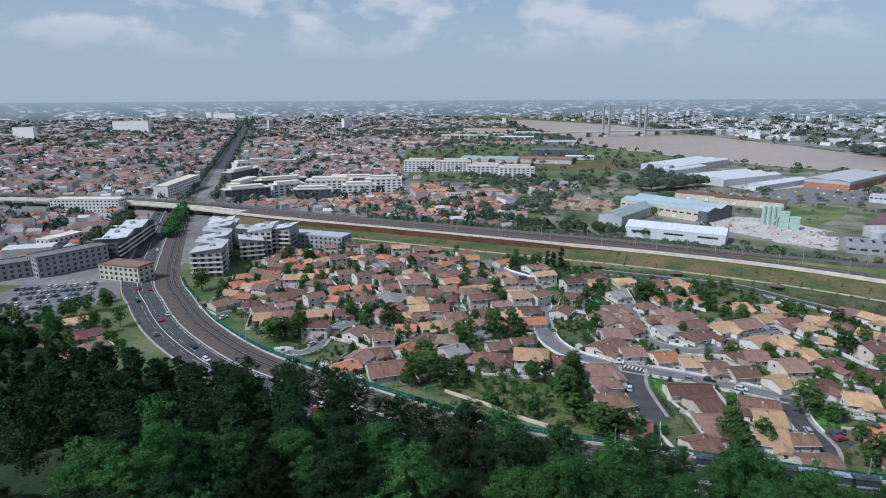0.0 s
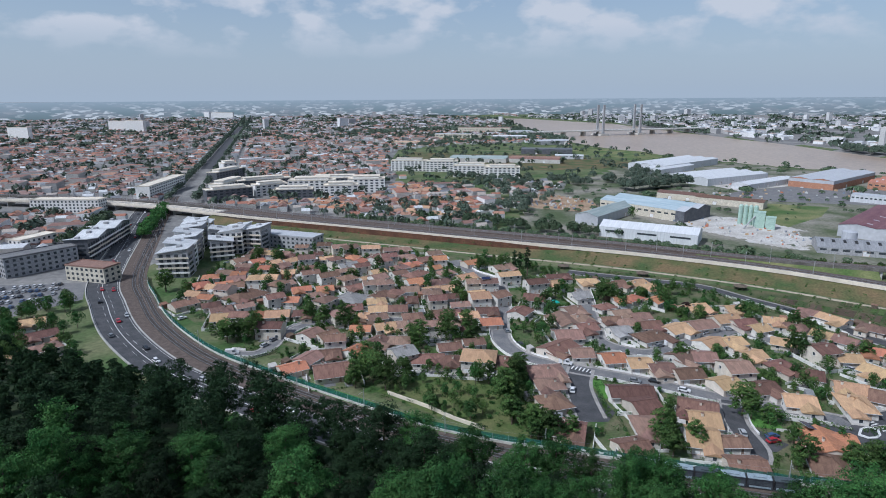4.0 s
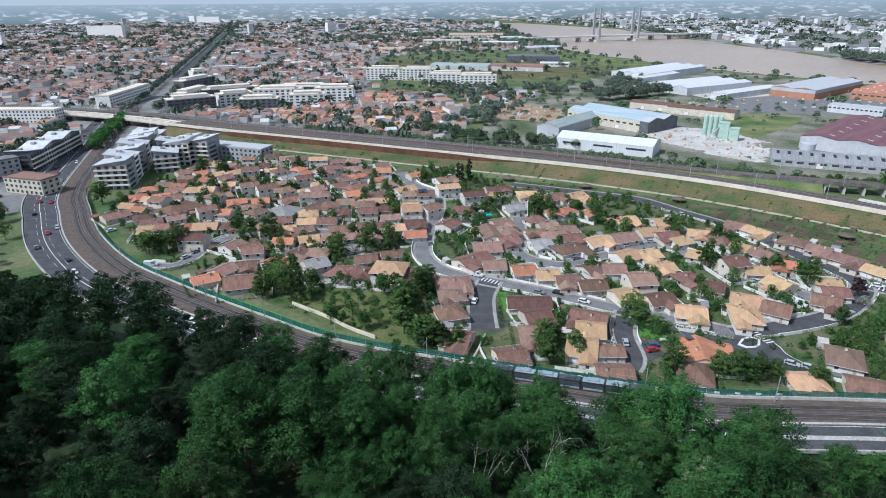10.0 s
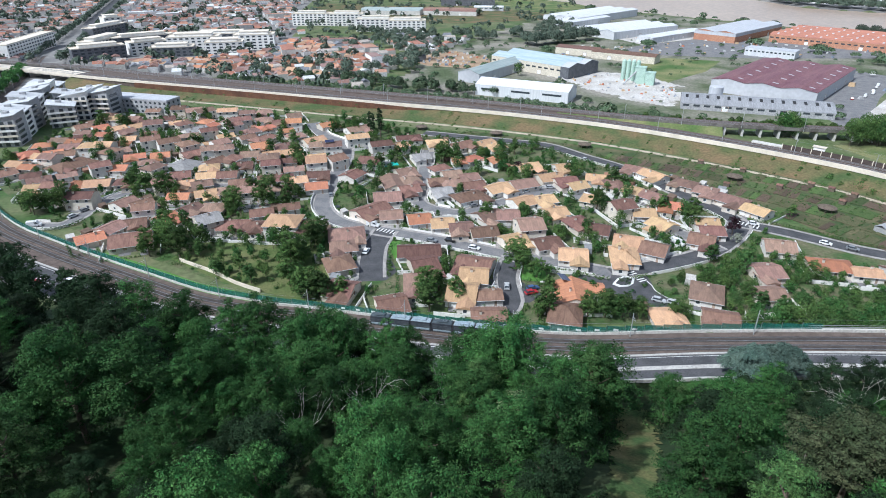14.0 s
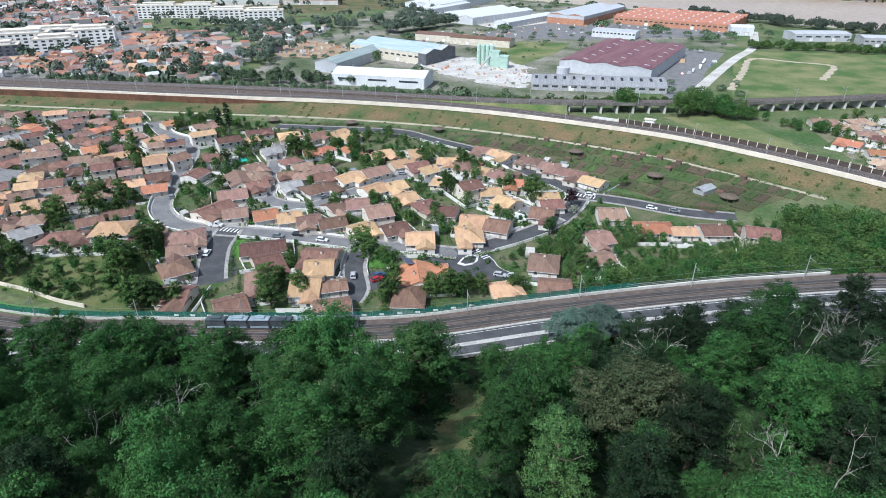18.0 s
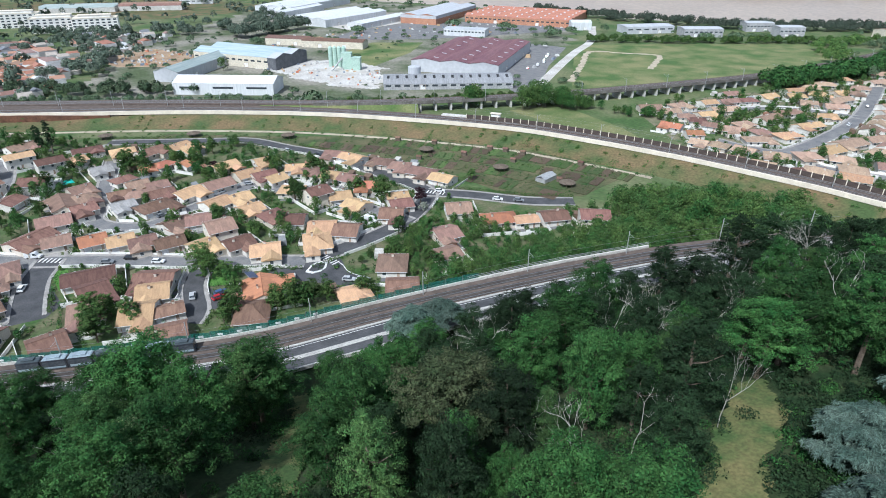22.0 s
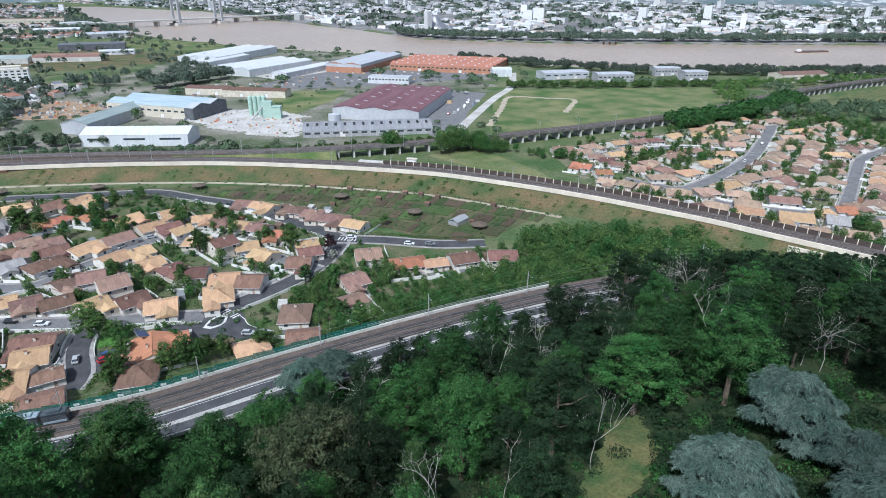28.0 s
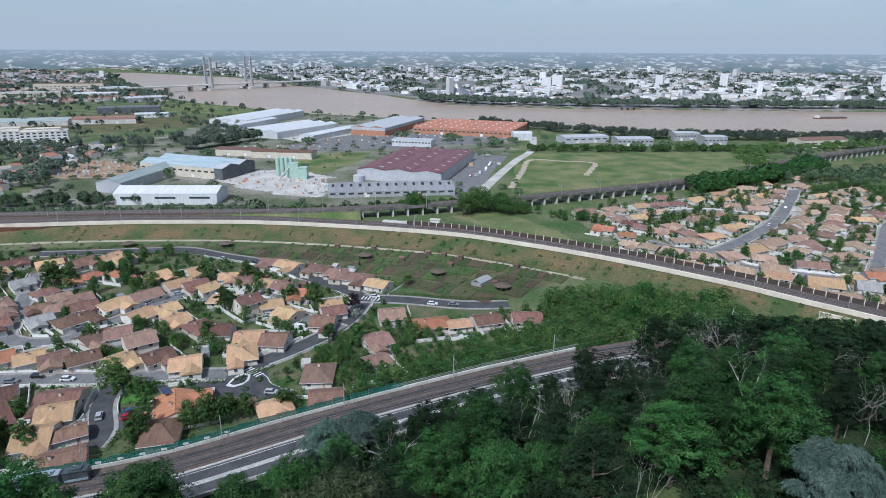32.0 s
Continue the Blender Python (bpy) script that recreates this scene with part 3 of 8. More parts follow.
# ---- trees ----
def leaf_cloud(rng, lobes, count, size, mesh, slot=0, flat=0.5, tri=False, clumps=0):
    """Small bent leaf sprays over the outside of many round lobes (x, y, z, radius, squash), gathered in clumps where a number of them is given."""
    lobes = np.array(lobes)
    area = lobes[:, 3] ** 2
    pick = rng.choice(len(lobes), count, p=area / area.sum())
    d = rng.normal(size=(count, 3))
    d[:, 2] = d[:, 2] * 0.8 + 0.35
    d /= np.linalg.norm(d, axis=1)[:, None]
    L = lobes[pick]
    if clumps:
        way = rng.normal(size=(len(lobes), clumps, 3))
        way[..., 2] = way[..., 2] * 0.8 + 0.4
        way /= np.linalg.norm(way, axis=2)[..., None]
        wide = rng.uniform(0.26, 0.52, (len(lobes), clumps))
        q = rng.integers(0, clumps, count)
        out, r = way[pick, q], L[:, 3] * wide[pick, q]
        c = L[:, :3] + out * (L[:, 3] * 0.82)[:, None] * np.c_[np.ones(count), np.ones(count), L[:, 4]]
        c = c + d * (r * rng.uniform(0.45, 1.1, count))[:, None] * np.array((1.0, 1.0, 0.62))
        d = d + 0.9 * out
        d /= np.linalg.norm(d, axis=1)[:, None]
    else:
        c = L[:, :3] + d * (L[:, 3] * rng.uniform(0.78, 1.08, count))[:, None] * np.c_[np.ones(count), np.ones(count), L[:, 4]]
    n = d + rng.normal(size=(count, 3)) * flat
    n /= np.linalg.norm(n, axis=1)[:, None]
    a = np.cross(n, rng.normal(size=(count, 3)))
    a /= np.linalg.norm(a, axis=1)[:, None]
    b = np.cross(n, a)
    s = (size * rng.uniform(0.6, 1.35, count))[:, None]
    k = rng.uniform(0.45, 0.9, count)[:, None]
    base = len(mesh.v)
    if tri:
        v = np.stack([c - a * s - b * s * 0.5 * k, c + a * s - b * s * 0.4 * k, c + b * s * k], 1).reshape(-1, 3)
        mesh.v += v.tolist()
        mesh.f += [(base + 3 * i, base + 3 * i + 1, base + 3 * i + 2) for i in range(count)]
        mesh.m += [slot] * count
        return
    v = np.stack([c - a * s, c - b * s * k + n * s * 0.25, c + a * s, c + b * s * k + n * s * 0.25], 1).reshape(-1, 3)
    mesh.v += v.tolist()
    mesh.f += [(base + 4 * i, base + 4 * i + 1, base + 4 * i + 2, base + 4 * i + 3) for i in range(count)]
    mesh.m += [slot] * count


def crown_lobes(rng, r, h, base, n, bumps=0.34):
    """Lobes that fill a dome of radius r between base and h."""
    out = []
    for i in range(n):
        u = (i + 0.5) / n
        zc = base + (h - base) * (0.18 + 0.72 * u)
        rr = r * (1 - bumps) * math.sqrt(max(0.03, 1 - (u * 0.98) ** 2.2))
        a = 2.39996 * i + rng.uniform(-0.4, 0.4)
        q = rr * (0.55 + 0.45 * math.sqrt(rng.uniform())) if i % 4 else rr * rng.uniform(0, 0.5)
        out.append((q * math.cos(a), q * math.sin(a), zc + rng.uniform(-0.06, 0.06) * h, r * bumps * rng.uniform(0.75, 1.3), rng.uniform(0.65, 0.95)))
    return out


def trunk_mesh(rng, h, r, branches, name="trunk", m=None):
    k = Mesh()
    bend = [(0, 0, -1.0)] + [(rng.uniform(-0.02, 0.02) * h, rng.uniform(-0.02, 0.02) * h, h * t) for t in (0.3, 0.6, 0.9)]
    rad = [r, r * 0.75, r * 0.5, r * 0.2]
    for i in range(3):
        k.tube(bend[i], bend[i + 1], rad[i], rad[i + 1], 7)
    for i in range(branches):
        a, z = 2.4 * i + rng.uniform(0, 0.6), h * rng.uniform(0.35, 0.75)
        e = h * rng.uniform(0.1, 0.2)
        m1 = (e * 0.55 * math.cos(a), e * 0.55 * math.sin(a), z + e * 0.35)
        k.tube((0, 0, z), m1, r * 0.35, r * 0.22, 5)
        k.tube(m1, (e * math.cos(a + 0.3), e * math.sin(a + 0.3), z + e * 0.8), r * 0.22, r * 0.07, 4)
    return k.build(name, m or BARK)


TREES = {}


def tree_kind(key, seed, h, r, base, lobes, count, size, m, bumps=0.34, label="", branches=5, tri=False, clumps=0, squash=1.0):
    rng = np.random.default_rng(seed)
    k = Mesh()
    form = [(x, y, z, q, u * squash) for x, y, z, q, u in crown_lobes(rng, r, h, base, lobes, bumps)]
    leaf_cloud(rng, form, count, size, k, flat=0.42 if clumps else 0.7, tri=tri, clumps=clumps)
    TREES[key] = (trunk_mesh(rng, h, h * 0.022 + 0.05, branches), k.build("crown", m), label)


# woodland trees, seen from above
tree_kind("oak_1", 1, 17, 6.4, 2, 34, 23000, 0.148, LEAF, 0.31, "tall broadleaf woodland tree with a dense dark green crown", 6, True, 9)
tree_kind("oak_2", 2, 18, 7.4, 3, 46, 27000, 0.152, LEAF, 0.27, "large oak with a lumpy dark green crown", 6, True, 9)
tree_kind("oak_3", 3, 16, 5.4, 2, 26, 19000, 0.148, LEAF_DARK, 0.34, "slender woodland tree, very dark crown partly for cloud shade", 5, True, 9)
tree_kind("ash_1", 4, 18, 5.8, 2, 28, 18500, 0.145, LEAF_PALE, 0.36, "lighter green ash with an open, ragged crown", 6, True, 8)
tree_kind("ash_2", 5, 16, 6.6, 2, 36, 22500, 0.148, LEAF, 0.3, "broad woodland tree with a ragged green crown", 6, True, 9)
tree_kind("lime", 6, 15, 4.6, 2, 26, 15000, 0.16, LEAF_LIME, 0.32, "pale yellowish-green tree with a soft upright crown", 5, True, 9)
tree_kind("pine", 7, 17, 8.2, 7, 40, 25000, 0.17, LEAF_PINE, 0.27, "broad old pine with flat brownish-green layers", 9, True, 9, 0.45)
# trees among the houses
tree_kind("round_1", 11, 8.5, 3.6, 1.6, 18, 3600, 0.23, LEAF_GARDEN, 0.4, "round garden tree with a full green crown", 3, True, 6)
tree_kind("round_2", 12, 7.0, 3.0, 1.2, 14, 2800, 0.22, LEAF_PALE, 0.42, "small light green garden tree", 3, True, 6)
tree_kind("round_3", 13, 10.5, 4.6, 1.6, 24, 5000, 0.24, LEAF_GARDEN, 0.38, "tall dark green garden tree", 3, True, 7)
tree_kind("poplar", 14, 15, 2.2, 1, 22, 3200, 0.25, LEAF_DARK, 0.5, "tall narrow dark green poplar", 2, True, 5)
tree_kind("purple", 15, 7.5, 3.3, 1.4, 14, 2900, 0.24, LEAF_PURPLE, 0.42, "dark purple-leaved plum tree", 3, True, 6)
tree_kind("blossom", 17, 5.0, 2.6, 0.8, 12, 900, 0.26, LEAF_BLOSSOM, 0.42, "garden tree covered in pale blossom", 3, True, 6)
tree_kind("bush", 16, 2.4, 1.5, 0.0, 7, 110, 0.32, HEDGE, 0.5, "rounded green garden shrub", 1)


def cedar(seed, h, r):
    """A blue cedar: several broad domes on spreading limbs, hung with drooping sprays."""
    rng = np.random.default_rng(seed)
    domes = [(0, 0, h * 0.74, r * 0.34)]
    for i in range(30):
        a, q = 2.4 * i + rng.uniform(-0.5, 0.5), r * math.sqrt((i + 1) / 31) * rng.uniform(0.7, 1.0)
        domes.append((q * math.cos(a), q * math.sin(a), h * (0.74 - 0.5 * (q / r) ** 1.4) + rng.uniform(-0.07, 0.05) * h, r * rng.uniform(0.22, 0.36)))
    out = []
    for x, y, z, d in domes:
        lean = rng.uniform(-0.35, 0.35, 2)
        arcs = int(30 * d) + 20
        for j in range(arcs):
            a = 6.283 * j / arcs + rng.normal(0, 0.2)
            reach = d * rng.uniform(0.45, 1.3)
            n = int(reach * 14) + 4
            u = rng.uniform(0.05, 1, n)
            px, py = x + np.cos(a) * reach * u, y + np.sin(a) * reach * u
            pz = z + lean[0] * (px - x) + lean[1] * (py - y) + d * 0.5 * (1 - 0.3 * u - 0.8 * u ** 2.2) + rng.normal(0, 0.16, n)
            for side in (-1, 1):
                b = a + side * rng.uniform(0.1, 1.5, n)
                ln = rng.uniform(0.3, 0.75, n)
                dz = -0.1 - 0.75 * u ** 2 + rng.normal(0, 0.25, n)
                c = np.stack([px, py, pz], 1)
                t = c + np.stack([np.cos(b) * ln, np.sin(b) * ln, dz * ln], 1)
                w = np.stack([-np.sin(b), np.cos(b), rng.normal(0, 0.7, n)], 1) * rng.uniform(0.032, 0.075, n)[:, None]
                out.append(np.stack([c - w, c + w, t], 1))
    p = np.concatenate(out).reshape(-1, 3)
    k = Mesh()
    k.v, k.f, k.m = p.tolist(), np.arange(len(p)).reshape(-1, 3).tolist(), [0] * (len(p) // 3)
    return trunk_mesh(rng, h * 0.9, 0.5, 10), k.build("crown", LEAF_BLUE), "blue Atlas cedar with drooping silvery-green boughs"


TREES["cedar_1"], TREES["cedar_2"] = cedar(31, 17, 8.5), cedar(32, 14, 7.0)


def dead_kind(seed, h):
    """A bare tree: a bent stem that forks again and again into thin twigs."""
    rng = np.random.default_rng(seed)
    k = Mesh()

    def limb(p, d, length, r, depth):
        m = p + d * length * 0.5
        e = (d + Vector(rng.normal(size=3)) * 0.22).normalized()
        q = m + e * length * 0.5
        k.tube(p, m, r, r * 0.8, 4 if depth > 2 else 3)
        k.tube(m, q, r * 0.8, r * 0.55, 4 if depth > 2 else 3)
        if depth:
            for i in range(3 if depth > 2 else 2):
                w = (e + Vector(rng.normal(size=3)) * 0.62 + Vector((0, 0, 0.22))).normalized()
                limb(m + (q - m) * rng.uniform(0.2, 1.0), w, length * rng.uniform(0.5, 0.78), r * 0.6, depth - 1)

    limb(Vector((0, 0, -1)), Vector((0.06, 0, 1)).normalized(), h * 0.66, 0.12, 4)
    return k.build("dead_tree", DEADWOOD)


DEAD = [dead_kind(41, 15), dead_kind(42, 13), dead_kind(43, 17)]
TREE_COUNT = {}


def tree(key, x, y, s=1.0, turn=0.0, group="", z=None, name="tree"):
    trunk, crown, label = TREES[key]
    z = float(height(np.array([x]), np.array([y]))[0]) if z is None else z
    t = thing(name, (x, y, z), turn, label, "cedar" if "cedar" in key else "tree", group)
    q = random.Random(int(x * 91 + y * 57))
    t.scale = (s * q.uniform(0.82, 1.2), s * q.uniform(0.82, 1.2), s * q.uniform(0.88, 1.08))
    put("trunk", trunk, t)
    put("crown", crown, t)
    TREE_COUNT[key] = TREE_COUNT.get(key, 0) + 1
    return t


# tree-top heights beside the road, set to fit the camera's view
EDGE_X = [-205, -120, -90, -60, -30, 0, 20, 52, 78, 100, 118, 126, 134, 156, 164, 190, 200, 207, 330]
EDGE_TOP = [12, 14, 17, 22, 26.5, 26.5, 24.5, 22, 21, 19.5, 18, 13, 13, 17.5, 23.5, 27, 29, 37, 44]


SOLE = ((142, 57, 8.5), (98, 76, 6), (20, 61, 5), (64, 60, 5))     # single trees that stand out of the woods


def woodland():
    """The wooded hill: one tree to a cell; low by the road, fitted to the camera's view, so that the tramway shows
    above the crowns.
    """
    rng = np.random.default_rng(77)
    step = 9.0
    keys = ["oak_1", "oak_2", "oak_3", "ash_2", "ash_1"]
    for i, y in enumerate(np.arange(-40, 262, step)):
        for x in np.arange(-205, 330, step):
            px, py = x + (i % 2) * step / 2 + rng.uniform(-2.6, 2.6), y + rng.uniform(-2.6, 2.6)
            size, turn, pick = rng.uniform(0.62, 1.28), rng.uniform(0, 6.28), rng.uniform()
            foot = float(np.interp(px, FOOT_X, FOOT_Y))
            s = foot - py
            if s < 3 or s > 150 or pick * 97 % 1 < 0.05 or any(math.hypot(px - q, py - r) < t for q, r, t in SOLE):
                continue
            if px < -0.78 * py - 18 or px > 175 + 3.4 * (py + 16) or px < 50 and py < 50 or px < 105 and py < 40 or math.hypot(px - 112, py + 9) < 41:
                continue
            if any(inside([px + p], [py + q], c)[0] for c in CLEARINGS for p, q in ((0, 0), (2.5, 3), (-2, 2), (2, -2))) or inside([px + 5], [py + 5], CLEARINGS[0])[0]:
                continue
            if px >= 205:
                size = min(size, (67 - 0.25 * (px - 205) - 0.3 * (py - 10) - float(height(np.array([px]), np.array([py]))[0])) / 17.5)
            g = float(height(np.array([px]), np.array([py]))[0])
            top = float(np.interp(px, EDGE_X, EDGE_TOP)) + 94 / (math.hypot(px - 95, foot + 5) + 8) * max(0.0, s - 5)
            size = min(size, (top - g) / 17.0 * (0.84 + 0.3 * turn / 6.28))
            if -70 < px < 122 and s < 16:
                size = max(size, (top - g) / 17.0 * (0.8 + 0.3 * turn / 6.28))
            if size < 0.3:
                continue
            east = np.clip((px - 40) / 120, 0, 1)
            # a larger share of dark crowns paints cloud shade over west and east
            cloud_shade = float(np.interp(px, [-60, 0, 30, 60, 130, 170, 200], [16.0, 8.0, 1.2, 0.3, 0.3, 5.0, 13.0]))
            p = np.cumsum([0.3, 0.28, 0.22 * cloud_shade, 0.14, 0.04 + 0.16 * east * (px < 165)])
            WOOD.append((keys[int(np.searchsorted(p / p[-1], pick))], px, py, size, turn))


CLEARINGS = [[(146, 10), (158, 12), (170, 19), (178, 26), (191, 32), (197, 41), (191, 43), (184, 38), (174, 33), (162, 25), (148, 18)], [(106, 50), (112, 53), (118, 65), (124, 76), (128, 84), (132, 93), (133, 102), (127, 103), (123, 92), (118, 83), (112, 69), (106, 58)], [(160, 6), (166, -12), (204, -10), (222, 22), (204, 36), (191, 33), (176, 24)]]
WOOD = []
woodland()
WOOD.sort(key=lambda w: min(math.hypot(w[1] - q, w[2] + 6) for q in (30, 75, 118)))
NEAR_WOOD = 270
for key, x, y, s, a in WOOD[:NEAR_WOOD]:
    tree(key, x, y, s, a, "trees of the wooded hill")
far_wood = Mesh()
for key, x, y, s, a in WOOD[NEAR_WOOD:]:
    z = float(height(np.array([x]), np.array([y]))[0])
    rng = np.random.default_rng(int(abs(x * 31 + y * 17)) + 5)
    lob = [(x + p * s, y + q * s, z + r * s, t * s, u) for p, q, r, t, u in crown_lobes(rng, 5.4, 17, 2, 16, 0.4)]
    # slot 0 has the darkened leaves, nearly everywhere in the painted cloud shade
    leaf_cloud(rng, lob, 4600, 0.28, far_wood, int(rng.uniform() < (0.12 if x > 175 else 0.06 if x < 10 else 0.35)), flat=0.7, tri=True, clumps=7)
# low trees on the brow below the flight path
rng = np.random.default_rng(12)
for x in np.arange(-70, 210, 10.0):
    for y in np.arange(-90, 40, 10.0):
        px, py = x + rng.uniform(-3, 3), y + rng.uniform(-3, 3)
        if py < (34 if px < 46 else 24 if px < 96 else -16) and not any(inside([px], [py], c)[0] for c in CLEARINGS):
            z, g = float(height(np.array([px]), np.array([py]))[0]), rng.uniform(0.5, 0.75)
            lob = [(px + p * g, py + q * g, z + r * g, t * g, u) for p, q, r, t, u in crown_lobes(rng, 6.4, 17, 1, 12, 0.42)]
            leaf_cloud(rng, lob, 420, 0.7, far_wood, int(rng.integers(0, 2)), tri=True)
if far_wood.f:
    put("woodland", far_wood.build("woodland", [LEAF_DARK, LEAF]), label="dense woods on the hillside, darkened in part for cloud shade", category="woods", kind="stuff")
for x, y, s, k in ((99.5, 97, 1.4, "oak_2"), (119, 98, 1.42, "ash_2"), (92, 88, 0.95, "ash_1"), (107, 84, 1.15, "oak_1"), (84, 96, 0.8, "oak_3"), (98, 76, 1.05, "lime"), (20, 61, 0.8, "lime"), (64, 60, 0.75, "lime"), (142, 57, 1.22, "pine"), (103, 108, 0.75, "ash_1"), (123, 106, 0.7, "ash_1")):
    tree(k, x, y, s, x, "trees by the avenue")
for x, y, s, k in ((187, 18, 0.8, "cedar_1"), (207, 21, 0.85, "cedar_1"), (203, 9, 0.85, "cedar_2"), (175, 10, 0.9, "cedar_2"), (190, 2, 0.9, "cedar_1"), (158, 104, 0.95, "cedar_2"), (166, 105, 0.75, "cedar_2")):
    tree(k, x, y, s, x, "blue cedars on the hill", name="cedar")
rng = np.random.default_rng(9)
for i in range(44):
    x, y = (rng.uniform(150, 260), rng.uniform(26, 84)) if i < 40 else (rng.uniform(-20, 120), rng.uniform(62, 110))
    if any(inside([x], [y], c)[0] for c in CLEARINGS):
        continue
    put("dead_tree", DEAD[i % 3], at=(x, y, float(height(np.array([x]), np.array([y]))[0])), turn=i * 1.3, scale=(0.72 + 0.07 * (i % 3),) * 3,
        label="bare dead tree with pale grey branches among green trees", category="dead tree", group="dead trees in the woods")
clear = Mesh()
for c in CLEARINGS[:2]:
    b = np.array(c, float)
    xs, ys = np.arange(b[:, 0].min() - 3, b[:, 0].max() + 3, 0.45), np.arange(b[:, 1].min() - 3, b[:, 1].max() + 3, 0.45)
    X, Y = np.meshgrid(xs, ys)
    wob = np.array([noise.noise((p * 0.35, q * 0.35, 2.0)) for p, q in zip(X.ravel(), Y.ravel())]).reshape(X.shape) * 2.4
    wo2 = np.array([noise.noise((p * 0.9, q * 0.9, 7.0)) for p, q in zip(X.ravel(), Y.ravel())]).reshape(X.shape) * 1.6
    okc = inside(X + 0.5 * wob + wo2, Y - 0.5 * wob + 0.5 * wo2, c)
    Z = ground_z(X, Y) + 0.3
    for i in range(len(ys) - 1):
        for j in range(len(xs) - 1):
            if okc[i, j]:
                clear.add([(X[i, j], Y[i, j], Z[i, j]), (X[i, j + 1], Y[i, j + 1], Z[i, j + 1]), (X[i + 1, j + 1], Y[i + 1, j + 1], Z[i + 1, j + 1]), (X[i + 1, j], Y[i + 1, j], Z[i + 1, j])], [(0, 1, 2, 3)])
structure("meadow_1", clear, YELLOW_GRASS, "small clearings of yellowish grass in the woods", "meadow")
under = Mesh()
for i in range(1700):
    x, y = (rng.uniform(100, 250), rng.uniform(-14, 104)) if i < 1100 else (rng.uniform(150, 226), rng.uniform(-12, 46))
    if inside([x], [y], CLEARINGS[0])[0] and rng.uniform() < 0.96 or inside([x], [y], CLEARINGS[1])[0] and rng.uniform() < 0.9 or float(np.interp(x, FOOT_X, FOOT_Y)) - y < 2:
        continue
    r = rng.uniform(0.8, 2.3)
    z = float(height(np.array([x]), np.array([y]))[0])
    # mostly the darkened leaves here, in keeping with the painted cloud shade
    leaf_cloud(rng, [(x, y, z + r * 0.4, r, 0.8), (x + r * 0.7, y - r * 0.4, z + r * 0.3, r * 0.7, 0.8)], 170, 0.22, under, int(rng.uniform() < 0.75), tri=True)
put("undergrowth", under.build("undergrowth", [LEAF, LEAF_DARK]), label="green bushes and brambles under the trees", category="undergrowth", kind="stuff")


# ---- houses ----
def inset_mesh(name, w, h, rim, mats, bars=0, base=0.0):
    """A framed panel in one piece: a rim round a face set back, with bars across it."""
    k = Mesh()
    a, d = w / 2, 0.07
    v = [(-a, 0.05, base), (a, 0.05, base), (a, 0.05, base + h), (-a, 0.05, base + h)]
    v += [(x, -0.05, z) for x, _, z in v]
    b = a - rim
    v += [(-b, -0.05, base + rim), (b, -0.05, base + rim), (b, -0.05, base + h - rim), (-b, -0.05, base + h - rim)]
    v += [(x, -0.05 + d, z) for x, _, z in v[8:12]]
    fs = [(0, 4, 5, 1)[::-1], (1, 5, 6, 2)[::-1], (2, 6, 7, 3)[::-1], (3, 7, 4, 0)[::-1]]
    fs += [(4, 5, 9, 8), (5, 6, 10, 9), (6, 7, 11, 10), (7, 4, 8, 11), (8, 9, 13, 12), (9, 10, 14, 13), (10, 11, 15, 14), (11, 8, 12, 15)]
    k.add(v, fs, 1)
    k.f.append((12, 13, 14, 15)), k.m.append(0)
    return k.build(name, mats)


def chimney_mesh():
    k = Mesh()
    k.box(0, 0, -1.0, 0.7, 0.5, 1.9, slot=0)
    k.box(0, 0, 0.88, 0.85, 0.65, 0.14, slot=1)
    return k.build("chimney", [RENDERED, ROOF["brown"]])


WINDOW = inset_mesh("window", 1.3, 1.35, 0.09, [GLASS, FRAME_WHITE], base=-0.65)
SHUTTERED = inset_mesh("window", 1.4, 1.35, 0.06, [SHUTTER, FRAME_WHITE], base=-0.65)
DOOR = inset_mesh("door", 1.1, 2.15, 0.1, [SHUTTER, FRAME_WHITE])
GARAGE = inset_mesh("garage_door", 2.6, 2.15, 0.12, [FRAME_WHITE, SHUTTER])
CHIMNEY = chimney_mesh()
HOUSES = []
TILE_WORDS = {"orange": "orange tiles", "tan": "sandy yellow tiles", "brown": "dark brown tiles", "pink": "faded pinkish tiles", "sand": "pale sandy pink tiles", "grey": "grey sheets"}


